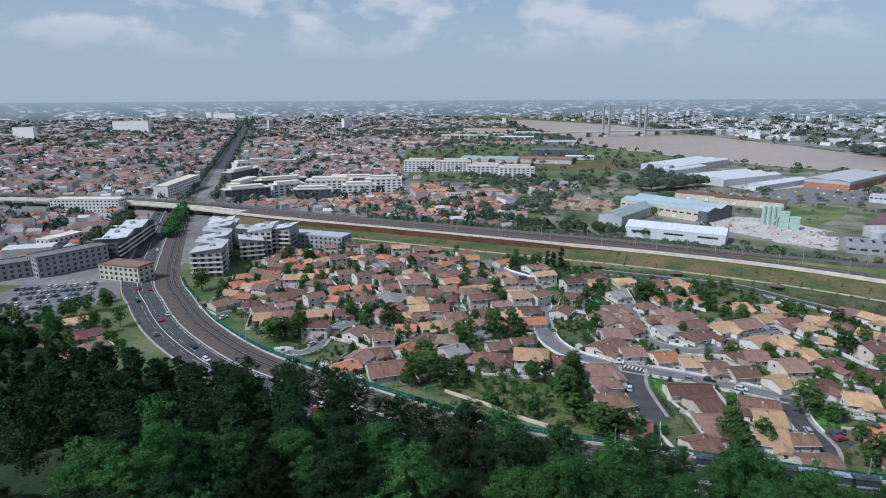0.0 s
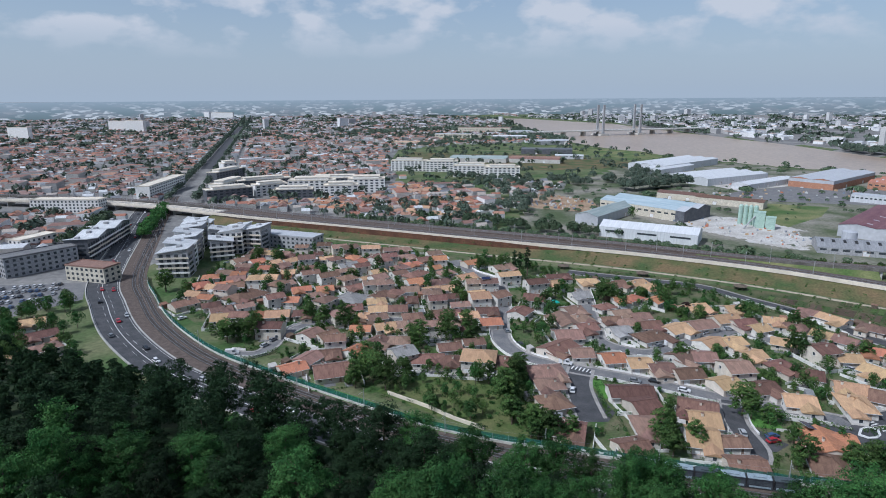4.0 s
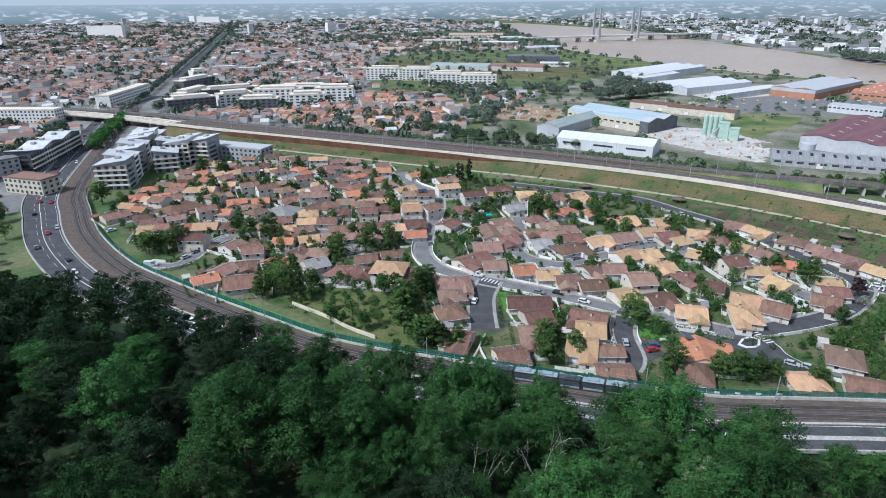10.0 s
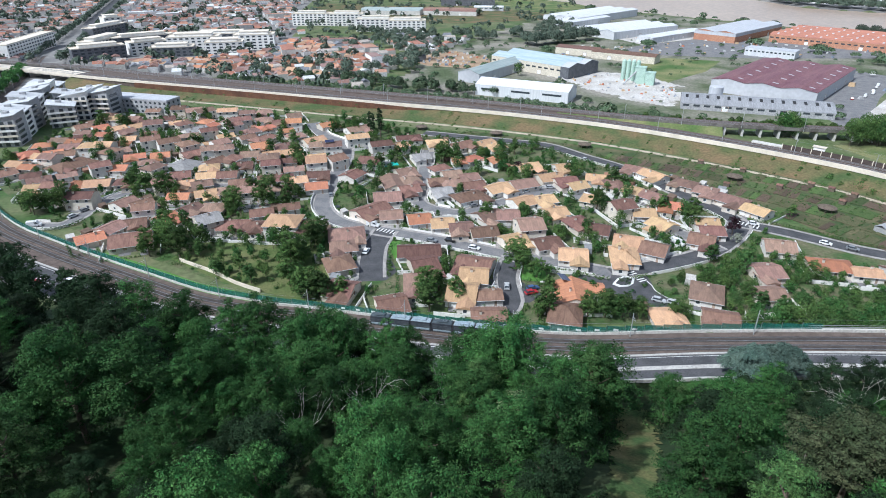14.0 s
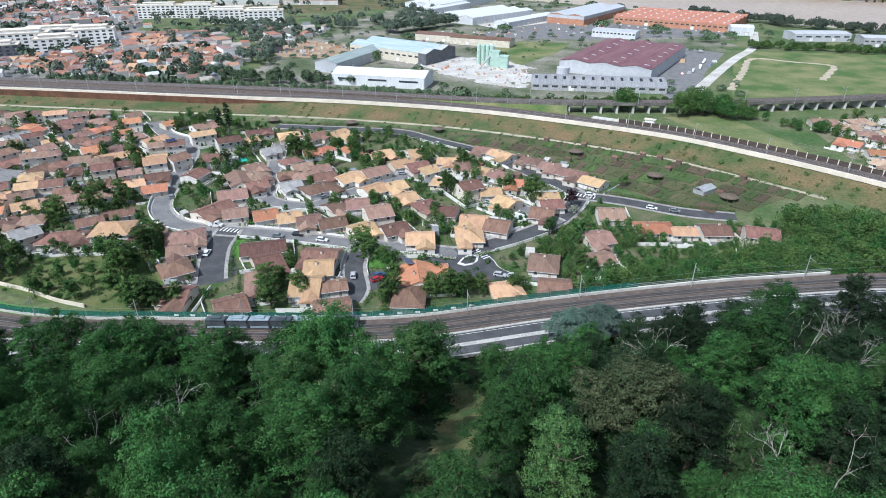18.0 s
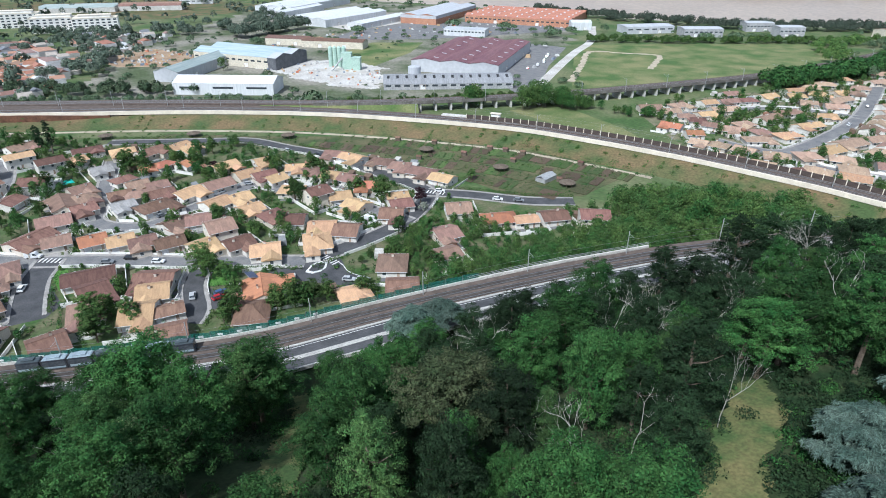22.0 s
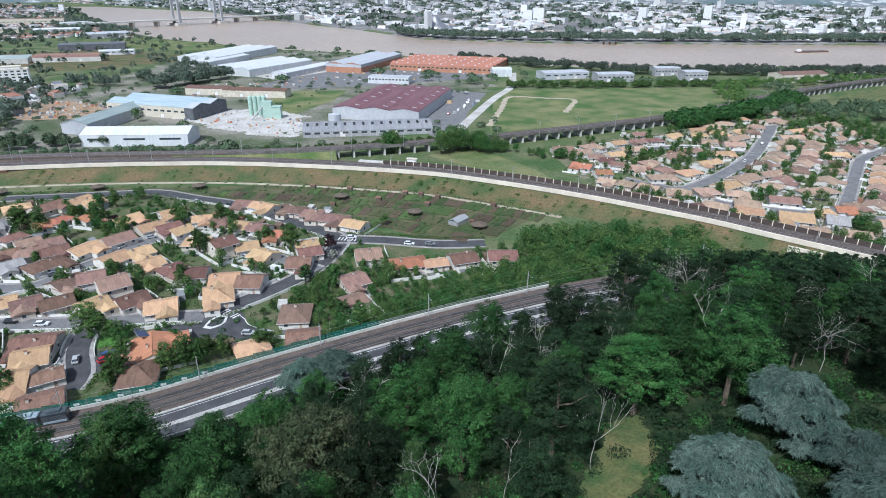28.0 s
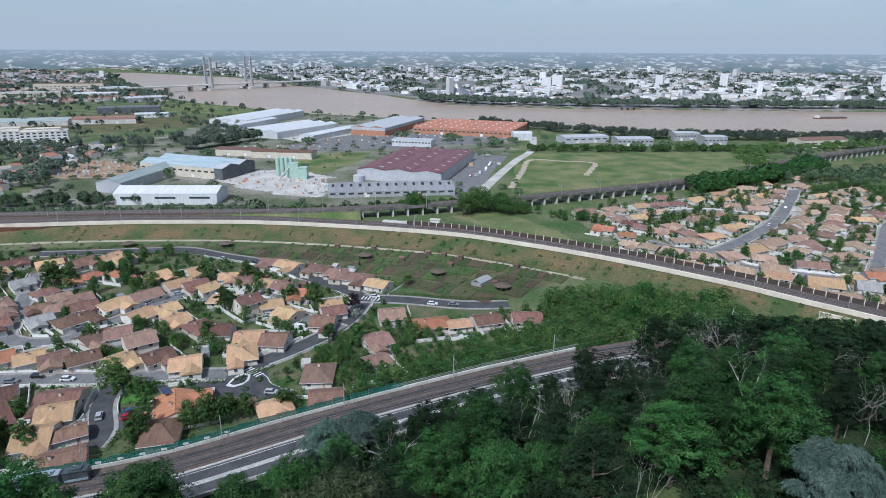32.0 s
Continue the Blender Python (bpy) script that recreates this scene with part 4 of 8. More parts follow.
def roof_mesh(L, D, pitch, hip, colour):
    """A tiled roof 0.16 m thick with its eaves past the walls; its underside lies on the wall tops."""
    k = Mesh()
    a, b, o, t = L / 2, D / 2, 0.6, 0.16
    rise = (b + o) * pitch
    e = -o * pitch
    rx = a + 0.25 - (b * 0.85 if hip else 0)
    for s in (-1, 1):
        y = s * (b + o)
        ex = a + (o if hip else 0.25)
        top = [(-ex, y, e + t), (ex, y, e + t), (rx, 0, rise + e + t), (-rx, 0, rise + e + t)]
        low = [(p[0], p[1], p[2] - t) for p in top]
        fs = [(0, 1, 2, 3), (7, 6, 5, 4), (0, 4, 5, 1), (1, 5, 6, 2), (3, 7, 4, 0)]
        if s > 0:
            fs = [f[::-1] for f in fs]
        k.add(top + low, fs)
        k.tube((-ex, y + s * 0.06, e + 0.08), (ex, y + s * 0.06, e + 0.08), 0.07, 0.07, 4, 1)
    if hip:
        for s in (-1, 1):
            ex = s * (a + o)
            k.add([(ex, -b - o, e + t), (ex, b + o, e + t), (s * rx, 0, rise + e + t), (ex, -b - o, e), (ex, b + o, e)], [(0, 1, 2), (0, 3, 4, 1)])
    k.tube((-rx, 0, rise + e + t + 0.02), (rx, 0, rise + e + t + 0.02), 0.13, 0.13, 5)
    return k.build("roof", [ROOF[colour], FRAME_WHITE])


def house(x, y, deg, colour, L=11.0, D=8.5, storeys=1):
    """A rendered house with its ridge along its own x: walls, roof, chimney, windows, doors."""
    rng = random.Random(int(x * 7 + y * 13))
    if x > 345:
        colour = {"orange": rng.choice(("sand", "orange", "tan")), "brown": rng.choice(("pink", "sand", "brown")), "tan": rng.choice(("tan", "sand")), "pink": rng.choice(("sand", "sand", "pink"))}.get(colour, colour)
    turn = radians((deg + 90) % 180 - 90)
    far = x > 300
    L, D = L * (1.07 if x < 300 else 1.06), D * 1.0 + rng.uniform(-0.4, 0.5)
    wall_h = 2.5 if storeys == 1 else 5.1
    pitch = rng.uniform(0.29, 0.36)
    hip = rng.random() < 0.34
    h = thing("house", (x, y, 0), turn, f"{'two-storey' if storeys > 1 else 'low'} {'cream' if rng.random() < 0.6 else 'white'} rendered house under a roof of {TILE_WORDS[colour]}",
              "house", "houses of the estate")
    wm = HOUSE_WHITE if rng.random() < 0.55 else RENDERED
    k = Mesh()
    a, b, g = L / 2, D / 2, wall_h + D / 2 * pitch
    if hip:
        k.box(0, 0, -0.2, L, D, wall_h + 0.2)
    else:
        v = [(-a, -b, -0.2), (a, -b, -0.2), (a, b, -0.2), (-a, b, -0.2), (-a, -b, wall_h), (a, -b, wall_h), (a, b, wall_h), (-a, b, wall_h), (-a, 0, g), (a, 0, g)]
        k.add(v, [(0, 1, 5, 4), (2, 3, 7, 6), (1, 2, 6, 9, 5), (3, 0, 4, 8, 7)])
    put("wall", k.build("wall", wm), h)
    put("roof", roof_mesh(L, D, pitch, hip, colour), h, (0, 0, wall_h))
    if rng.random() < 0.75:
        put("chimney", CHIMNEY, h, (rng.uniform(-0.3, 0.3) * L, rng.choice((-1, 1)) * D * 0.12, wall_h + D / 2 * pitch * 0.9))
    fronts = (0,)
    for side in fronts:
        sy, ta = (-b - 0.03, 0) if side == 0 else (b + 0.03, math.pi)
        # the long side that looks to the street in the south has the doors
        n = max(2, int(L / 3.4))
        for i in range(n):
            u = (i + 0.5) / n * L - a
            if side == 0 and i == n // 2:
                put("door", DOOR, h, (u, sy, 0), ta)
            elif side == 0 and i == 0 and L > 9 and rng.random() < 0.5:
                put("garage_door", GARAGE, h, (u, sy, 0), ta)
            else:
                put("window", SHUTTERED if rng.random() < 0.25 else WINDOW, h, (u, sy, 1.55), ta)
            if storeys > 1 and (side == 0 or i % 2):
                put("window", WINDOW, h, (u, sy, 4.1), ta)
    if not far:
        for s in (-1, 1):
            if rng.random() < 0.7:
                put("window", WINDOW, h, (s * (a + 0.03), rng.uniform(-0.2, 0.2) * D, 1.55 if storeys == 1 else 4.1), s * math.pi / 2)
    if storeys == 1 and L > 8.4 and rng.random() < 0.62:
        # a lower wing across one end
        s, wl, wd = rng.choice((-1, 1)), rng.uniform(3.2, 5.0), rng.uniform(4.5, 6.5)
        k = Mesh()
        ux, uy = s * (a - wd / 2), -b - wl / 2 + 0.2
        k.box(ux, uy, -0.2, wd, wl, 2.6)
        put("wing", k.build("wing", wm), h)
        k = Mesh()
        e, r = wd / 2 + 0.35, wd / 2 * pitch + 0.12
        y0, y1 = uy - wl / 2 - 0.35, -0.3
        k.add([(ux - e, y0, 2.35), (ux, y0, 2.35 + r), (ux + e, y0, 2.35), (ux - e, y1, 2.35), (ux, y1, 2.35 + r), (ux + e, y1, 2.35)], [(0, 1, 4, 3), (1, 2, 5, 4), (0, 2, 1)])
        put("wing_roof", k.build("wing_roof", ROOF[colour]), h)
        put("window", WINDOW, h, (ux, uy - wl / 2 - 0.03, 1.5), 0)
    HOUSES.append((x, y, max(L, D) / 2, turn, L, D))
    return h

# the estate below the railway, then the one beyond it
house(-106.8, 286.2, 46, "brown", 11.5, 9, 1)
house(-109.7, 317.0, 33, "orange", 8.5, 8.5, 1)
house(-100.4, 311.8, -18, "tan", 8.5, 8.5, 1)
house(-109.8, 331.7, 14, "orange", 8.5, 8.5, 1)
house(-97.5, 317.7, 28, "orange", 8.5, 8.5, 1)
house(-90.5, 315.5, 17, "brown", 8.5, 8.5, 1)
house(-104.6, 340.5, -2, "pink", 8.5, 8.5, 1)
house(-104.7, 367.5, 43, "brown", 8.5, 8.5, 1)
house(-80.5, 320.6, 6, "tan", 8.5, 9, 2)
house(-72.8, 320.9, -2, "tan", 8.5, 9, 2)
house(-68.8, 330.1, 6, "orange", 8.5, 8.5, 1)
house(-66.0, 310.0, 61, "brown", 9.0, 8, 2)
house(-94.0, 328.0, 11, "pink", 9.6, 8.5, 1)
house(-79.6, 297.6, 58, "brown", 18.0, 14, 1)
house(-62.0, 288.0, 33, "brown", 8.5, 8, 2)
house(-64.3, 317.8, 41, "pink", 8.5, 8.5, 1)
house(-40.7, 308.0, 15, "orange", 8.5, 9, 1)
house(-24.0, 291.5, 63, "grey", 13.8, 15, 1)
house(-41.6, 324.9, 29, "brown", 10.5, 9, 2)
house(-30.2, 319.2, 40, "brown", 8.5, 9, 2)
house(-25.8, 309.8, 38, "brown", 9.3, 8.5, 1)
house(-62.0, 363.1, 14, "pink", 9.7, 9, 2)
house(-74.8, 378.1, 60, "brown", 8.5, 8.5, 1)
house(-90.7, 386.3, -2, "tan", 9.1, 8.5, 1)
house(-81.0, 383.2, -2, "pink", 8.5, 8.5, 1)
house(-35.0, 352.0, 38, "grey", 11.5, 12, 1)
house(-57.0, 397.1, -2, "brown", 8.5, 9, 2)
house(-46.1, 390.7, 18, "pink", 9.1, 9, 2)
house(-54.5, 290.2, -1, "orange", 8.5, 8.5, 1)
house(-80.8, 265.9, 10, "tan", 8.5, 10, 1)
house(-70.6, 262.0, -1, "brown", 8.5, 8, 2)
house(-55.8, 269.8, 7, "tan", 10.6, 10, 1)
house(-64.8, 268.5, 78, "orange", 8.5, 8.5, 1)
house(-53.4, 248.3, -1, "brown", 10.3, 9, 2)
house(-66.3, 255.7, -1, "pink", 8.5, 6, 1)
house(-35.3, 245.1, 58, "pink", 8.5, 8.5, 1)
house(-27.8, 243.3, 40, "brown", 8.5, 8.5, 1)
house(-24.9, 263.4, 28, "pink", 8.5, 9, 2)
house(-16.9, 265.5, 13, "tan", 8.5, 9, 1)
house(-14.4, 250.2, -1, "orange", 8.5, 8, 1)
house(-6.0, 235.5, 55, "pink", 8.5, 8.5, 1)
house(-4.0, 252.8, 19, "tan", 8.5, 8.5, 1)
house(-8.9, 264.8, 22, "pink", 8.5, 8.5, 1)
house(-30.9, 219.6, 61, "pink", 8.5, 8.5, 1)
house(-35.2, 211.1, 32, "orange", 9.2, 8, 1)
house(-19.4, 208.7, 16, "brown", 13.6, 12, 1)
house(-23.9, 224.5, 14, "brown", 8.5, 6, 1)
house(-11.3, 287.4, 13, "tan", 8.5, 8.5, 1)
house(-21.7, 277.6, 13, "brown", 8.5, 8.5, 1)
house(-25.0, 388.5, 6, "tan", 11.3, 8, 2)
house(-14.0, 392.1, 7, "tan", 9.3, 8.5, 1)
house(-3.7, 392.5, 17, "pink", 9.1, 8.5, 1)
house(-39.5, 389.0, 41, "pink", 11.0, 8, 2)
house(-20.9, 371.2, 71, "pink", 9.8, 8.5, 1)
house(-11.4, 366.9, 16, "brown", 9.1, 9, 2)
house(-0.3, 373.9, 16, "pink", 9.0, 8.5, 1)
house(10.4, 366.9, 20, "brown", 8.5, 8.5, 1)
house(16.5, 381.8, 19, "pink", 8.5, 8.5, 1)
house(19.9, 358.8, 7, "orange", 8.5, 9, 2)
house(39.4, 358.3, 31, "orange", 9.4, 8.5, 1)
house(57.4, 347.6, 28, "pink", 12.1, 10, 1)
house(58.5, 323.8, 15, "tan", 11.4, 8, 2)
house(-3.3, 337.2, 33, "brown", 8.5, 8.5, 1)
house(6.7, 334.2, 52, "brown", 13.9, 8.5, 1)
house(6.4, 320.6, 23, "orange", 8.5, 8.5, 1)
house(23.6, 337.1, 29, "pink", 8.9, 8.5, 1)
house(34.5, 327.9, 34, "tan", 11.3, 8.5, 1)
house(20.8, 318.9, 20, "pink", 11.1, 10, 1)
house(38.9, 310.7, 6, "pink", 8.5, 8, 2)
house(46.5, 310.5, 7, "pink", 8.5, 8, 2)
house(-16.1, 309.7, 16, "pink", 8.5, 8, 2)
house(-9.2, 310.5, 16, "pink", 8.5, 8, 2)
house(-10.7, 295.4, 57, "brown", 10.6, 8.5, 1)
house(-3.2, 299.8, 63, "brown", 10.3, 8.5, 1)
house(4.7, 305.6, 5, "pink", 8.7, 8.5, 1)
house(16.5, 293.5, 6, "pink", 8.5, 9, 2)
house(40.1, 286.5, 10, "tan", 9.1, 10, 2)
house(49.7, 288.1, 35, "brown", 8.5, 9, 2)
house(0.2, 275.8, 4, "brown", 8.5, 8.5, 1)
house(-9.3, 275.7, 9, "tan", 8.6, 8.5, 1)
house(7.9, 265.1, 12, "brown", 8.5, 8.5, 1)
house(19.8, 269.0, 17, "brown", 8.5, 8.5, 1)
house(26.8, 269.3, 15, "brown", 8.5, 8.5, 1)
house(33.4, 266.0, 15, "tan", 8.5, 8.5, 1)
house(42.6, 272.1, 3, "brown", 9.8, 9, 1)
house(43.1, 257.4, 8, "orange", 9.1, 9, 1)
house(4.9, 255.0, 9, "pink", 8.5, 8.5, 1)
house(16.6, 249.1, 11, "pink", 8.5, 8, 2)
house(23.8, 248.9, 11, "pink", 8.5, 8, 2)
house(3.1, 236.5, -1, "pink", 8.5, 8.5, 1)
house(29.2, 255.1, 28, "brown", 8.5, 8.5, 1)
house(5.8, 219.4, 30, "grey", 8.5, 9, 2)
house(14.8, 217.7, -5, "brown", 8.5, 9, 1)
house(23.2, 216.5, -5, "brown", 8.5, 9, 1)
house(35.2, 214.6, -9, "tan", 11.7, 11, 2)
house(45.8, 214.9, -21, "brown", 8.5, 9, 1)
house(59.5, 206.1, 6, "pink", 11.9, 11, 1)
house(66.9, 282.8, -17, "brown", 9.8, 10, 2)
house(71.6, 309.3, 15, "brown", 10.7, 9, 2)
house(81.1, 314.2, 28, "tan", 8.5, 9, 1)
house(58.3, 270.6, 57, "brown", 9.2, 9, 1)
house(77.3, 258.9, -80, "pink", 14.9, 9, 1)
house(74.7, 241.4, 5, "pink", 10.9, 11, 1)
house(68.1, 228.1, 38, "brown", 13.9, 10, 1)
house(76.1, 222.4, 3, "pink", 8.5, 9, 1)
house(101.8, 317.8, 4, "tan", 10.2, 9, 1)
house(91.6, 294.2, 13, "grey", 8.5, 9, 1)
house(86.4, 327.5, 8, "brown", 12.7, 8.5, 1)
house(113.6, 310.8, 31, "brown", 13.1, 10, 1)
house(126.7, 313.3, 38, "tan", 11.2, 8.5, 1)
house(132.6, 307.6, 11, "tan", 9.1, 8.5, 1)
house(117.3, 288.8, 36, "orange", 8.5, 7, 1)
house(111.2, 287.7, 10, "orange", 8.5, 6, 1)
house(127.4, 285.1, 41, "orange", 8.5, 7, 1)
house(104.8, 267.3, 12, "pink", 8.5, 8.5, 1)
house(112.2, 262.6, 11, "pink", 8.5, 8.5, 1)
house(99.9, 276.5, 26, "brown", 8.5, 7, 1)
house(97.7, 258.8, 8, "brown", 8.5, 7, 1)
house(104.3, 255.1, 4, "pink", 8.5, 8.5, 1)
house(112.9, 252.0, 11, "brown", 9.7, 8.5, 1)
house(98.2, 246.5, 14, "grey", 8.5, 7, 1)
house(83.3, 272.3, 22, "pink", 8.5, 9, 1)
house(84.8, 261.1, 17, "pink", 8.5, 9, 1)
house(84.3, 249.7, 16, "brown", 8.5, 9, 1)
house(110.0, 239.1, 22, "brown", 12.9, 10, 1)
house(122.9, 247.3, 29, "tan", 10.9, 10, 1)
house(135.3, 251.5, 17, "pink", 11.2, 10, 1)
house(142.0, 273.2, 20, "tan", 11.2, 10, 1)
house(149.7, 258.7, 14, "tan", 11.3, 10, 1)
house(160.6, 272.2, 8, "tan", 10.2, 8.5, 1)
house(155.3, 253.2, 11, "brown", 9.8, 10, 1)
house(158.7, 247.1, 21, "tan", 8.5, 8.5, 1)
house(131.3, 231.3, 25, "tan", 9.7, 10, 1)
house(140.5, 232.4, 17, "tan", 8.5, 9, 1)
house(114.7, 218.1, 27, "pink", 9.3, 10, 1)
house(122.7, 218.1, -6, "pink", 8.5, 10, 1)
house(128.1, 203.3, 5, "pink", 9.0, 11, 2)
house(142.1, 219.4, 13, "tan", 8.5, 8.5, 1)
house(148.2, 209.5, 17, "brown", 8.5, 8.5, 1)
house(87.2, 217.4, 7, "orange", 8.5, 9, 1)
house(95.9, 212.7, 3, "tan", 8.5, 9, 1)
house(102.7, 208.3, 3, "pink", 8.5, 9, 1)
house(110.9, 203.4, 5, "brown", 9.4, 9, 1)
house(120.9, 195.5, 17, "tan", 8.5, 9, 1)
house(131.9, 191.8, 13, "brown", 9.2, 9, 1)
house(139.2, 182.2, -14, "tan", 9.3, 10, 1)
house(192.3, 266.1, -43, "pink", 8.5, 9, 1)
house(198.3, 257.3, -62, "tan", 11.8, 9, 1)
house(208.0, 245.7, -48, "pink", 9.3, 9, 1)
house(213.5, 236.4, -39, "pink", 8.5, 9, 1)
house(219.0, 225.2, -53, "pink", 12.0, 9, 1)
house(223.8, 213.5, -58, "tan", 9.8, 9, 1)
house(170.5, 256.0, -19, "tan", 8.5, 8.5, 1)
house(176.0, 249.3, -45, "pink", 10.0, 9, 1)
house(182.4, 238.7, -49, "tan", 8.5, 9, 1)
house(187.6, 232.0, -53, "pink", 8.5, 9, 1)
house(191.4, 221.3, -28, "orange", 8.5, 8, 1)
house(161.6, 231.0, -30, "tan", 8.9, 9, 1)
house(168.7, 218.3, 13, "brown", 9.0, 10, 2)
house(177.2, 215.4, -9, "tan", 8.5, 9, 1)
house(180.1, 203.6, -62, "tan", 8.6, 9, 1)
house(197.5, 203.4, -9, "tan", 8.5, 9, 1)
house(196.2, 196.9, -11, "brown", 8.5, 9, 1)
house(189.2, 189.6, -31, "brown", 8.5, 10, 1)
house(154.3, 201.7, -27, "brown", 8.5, 9, 1)
house(162.0, 190.6, -23, "tan", 9.6, 10, 1)
house(169.1, 183.9, -35, "brown", 8.5, 10, 1)
house(156.8, 180.2, -14, "tan", 8.5, 12, 1)
house(85.8, 190.0, -1, "brown", 14.1, 9, 1)
house(87.0, 179.5, 13, "brown", 8.5, 12, 1)
house(84.8, 167.7, -1, "pink", 8.5, 11, 1)
house(75.9, 155.4, 12, "brown", 8.5, 10, 1)
house(104.1, 178.4, -22, "brown", 11.4, 11, 1)
house(103.0, 171.4, -11, "tan", 8.8, 11, 1)
house(98.1, 160.8, -15, "tan", 8.6, 12, 1)
house(105.4, 158.3, -1, "brown", 8.5, 6, 1)
house(104.1, 146.3, -5, "brown", 9.7, 9, 1)
house(59.0, 196.0, 6, "pink", 8.5, 9, 1)
house(58.2, 183.2, 17, "brown", 8.5, 10, 1)
house(60.1, 165.9, -18, "brown", 8.5, 10, 1)
house(132.2, 156.9, -99, "orange", 12.6, 11, 1)
house(126.9, 146.2, -19, "brown", 8.5, 12, 1)
house(214.1, 182.0, -20, "pink", 9.4, 11, 1)
house(199.6, 165.2, -1, "pink", 8.5, 10, 1)
house(192.5, 151.4, -1, "pink", 8.5, 8, 1)
house(173.7, 153.6, -28, "pink", 8.5, 11, 1)
house(156.0, 141.3, -4, "tan", 8.5, 9, 1)
house(170.7, 139.1, -24, "brown", 9.3, 9, 1)
house(223.5, 166.7, -17, "orange", 12.0, 9, 1)
house(242.9, 159.1, -15, "brown", 9.8, 9, 1)
house(253.4, 148.2, -32, "brown", 10.1, 9, 2)
house(231.7, 161.3, -17, "tan", 8.5, 7, 1)
house(391.6, 259.7, -25, "brown", 13.1, 8.5, 1)
house(396.9, 247.4, -31, "tan", 9.6, 8.5, 1)
house(411.7, 254.5, -8, "tan", 11.7, 8.5, 1)
house(396.0, 234.6, -42, "pink", 8.5, 8.5, 1)
house(395.3, 226.0, -42, "brown", 8.5, 8.5, 1)
house(393.9, 215.3, -59, "brown", 8.5, 8.5, 1)
house(396.9, 204.6, -50, "tan", 8.5, 8.5, 1)
house(427.4, 234.9, -16, "tan", 16.5, 8.5, 1)
house(373.6, 224.8, -64, "orange", 11.0, 8.5, 1)
house(373.9, 209.3, -31, "orange", 8.5, 8.5, 1)
house(363.6, 196.5, -67, "pink", 8.5, 8.5, 1)
house(368.5, 188.9, -66, "pink", 8.6, 8.5, 1)
house(412.1, 208.6, -10, "tan", 10.4, 8.5, 1)
house(407.5, 194.2, -15, "pink", 8.5, 8.5, 1)
house(394.7, 185.5, -31, "pink", 13.9, 8.5, 1)
house(415.1, 183.8, -16, "tan", 12.7, 8.5, 1)
house(441.3, 189.7, -8, "tan", 15.5, 8.5, 1)
house(467.0, 197.5, -31, "tan", 12.7, 8.5, 1)
house(435.3, 210.3, 7, "pink", 17.0, 8.5, 1)
house(457.1, 212.2, -14, "brown", 14.7, 8.5, 1)
house(480.4, 245.0, -5, "orange", 11.9, 8.5, 1)
house(487.6, 220.8, -50, "pink", 9.3, 8.5, 1)
house(511.4, 216.9, -4, "brown", 18.2, 8.5, 1)
house(494.8, 207.5, -45, "tan", 12.3, 8.5, 1)
house(510.3, 246.7, -16, "tan", 14.4, 8.5, 1)
house(529.3, 247.4, -23, "tan", 13.7, 8.5, 1)
house(545.7, 247.9, -49, "tan", 12.8, 8.5, 1)
house(569.4, 253.0, -31, "tan", 16.9, 8.5, 1)
house(556.3, 229.2, -63, "pink", 10.7, 8.5, 1)
house(538.2, 221.8, -52, "pink", 9.7, 8.5, 1)
house(531.3, 227.9, -11, "tan", 10.6, 8.5, 1)
house(586.9, 235.3, -14, "tan", 14.5, 8.5, 1)
house(618.6, 248.4, -12, "tan", 21.6, 8.5, 1)
house(590.0, 224.0, -31, "pink", 15.2, 8.5, 1)
house(569.7, 206.2, -12, "tan", 16.9, 8.5, 1)
house(545.5, 197.5, -31, "pink", 15.7, 8.5, 1)
house(526.9, 192.8, -13, "tan", 15.2, 8.5, 1)
house(511.7, 184.5, -14, "tan", 14.5, 8.5, 1)
house(583.7, 203.1, -16, "tan", 14.9, 8.5, 1)
house(608.8, 204.8, -9, "pink", 15.8, 8.5, 1)
house(589.0, 183.4, -18, "pink", 15.3, 8.5, 1)
house(524.0, 158.6, -31, "tan", 14.1, 8.5, 1)
house(503.6, 148.7, -31, "pink", 8.5, 8.5, 1)
house(484.8, 139.9, -31, "pink", 8.5, 8.5, 1)
house(393.8, 157.8, -31, "tan", 10.1, 10, 1)
house(410.5, 158.1, -2, "tan", 13.6, 10, 1)
house(429.6, 159.9, -2, "tan", 17.1, 10, 1)
house(449.5, 157.4, -13, "tan", 13.8, 8.5, 1)
house(393.7, 135.5, -54, "pink", 10.6, 10, 1)
house(412.9, 128.6, -50, "pink", 13.1, 10, 1)
house(441.5, 126.9, -20, "pink", 18.5, 10, 1)
house(394.3, 112.9, -53, "tan", 13.2, 12, 1)
house(409.9, 109.0, -10, "tan", 8.5, 8.5, 1)
house(406.3, 100.7, -57, "grey", 8.5, 12, 1)
house(423.7, 105.8, -42, "orange", 8.5, 8.5, 1)
house(433.4, 105.3, -31, "brown", 8.5, 8.5, 1)
house(363.3, 147.0, -8, "brown", 15.8, 8.5, 1)


# ---- large buildings ----
WHITE_SHEET = mat("white_sheet_metal", (0.62, 0.63, 0.64), (0.52, 0.53, 0.54), 0.15, 0.55, 0.03, vary="object", amount=0.06, stretch=(6, 0.5, 0.5), lo=0.9, hi=1.05)
GREY_SHEET = mat("grey_sheet_metal", (0.4, 0.41, 0.43), (0.47, 0.48, 0.5), 0.15, 0.55, 0.05, stretch=(6, 0.5, 0.5), lo=0.9, hi=1.05)
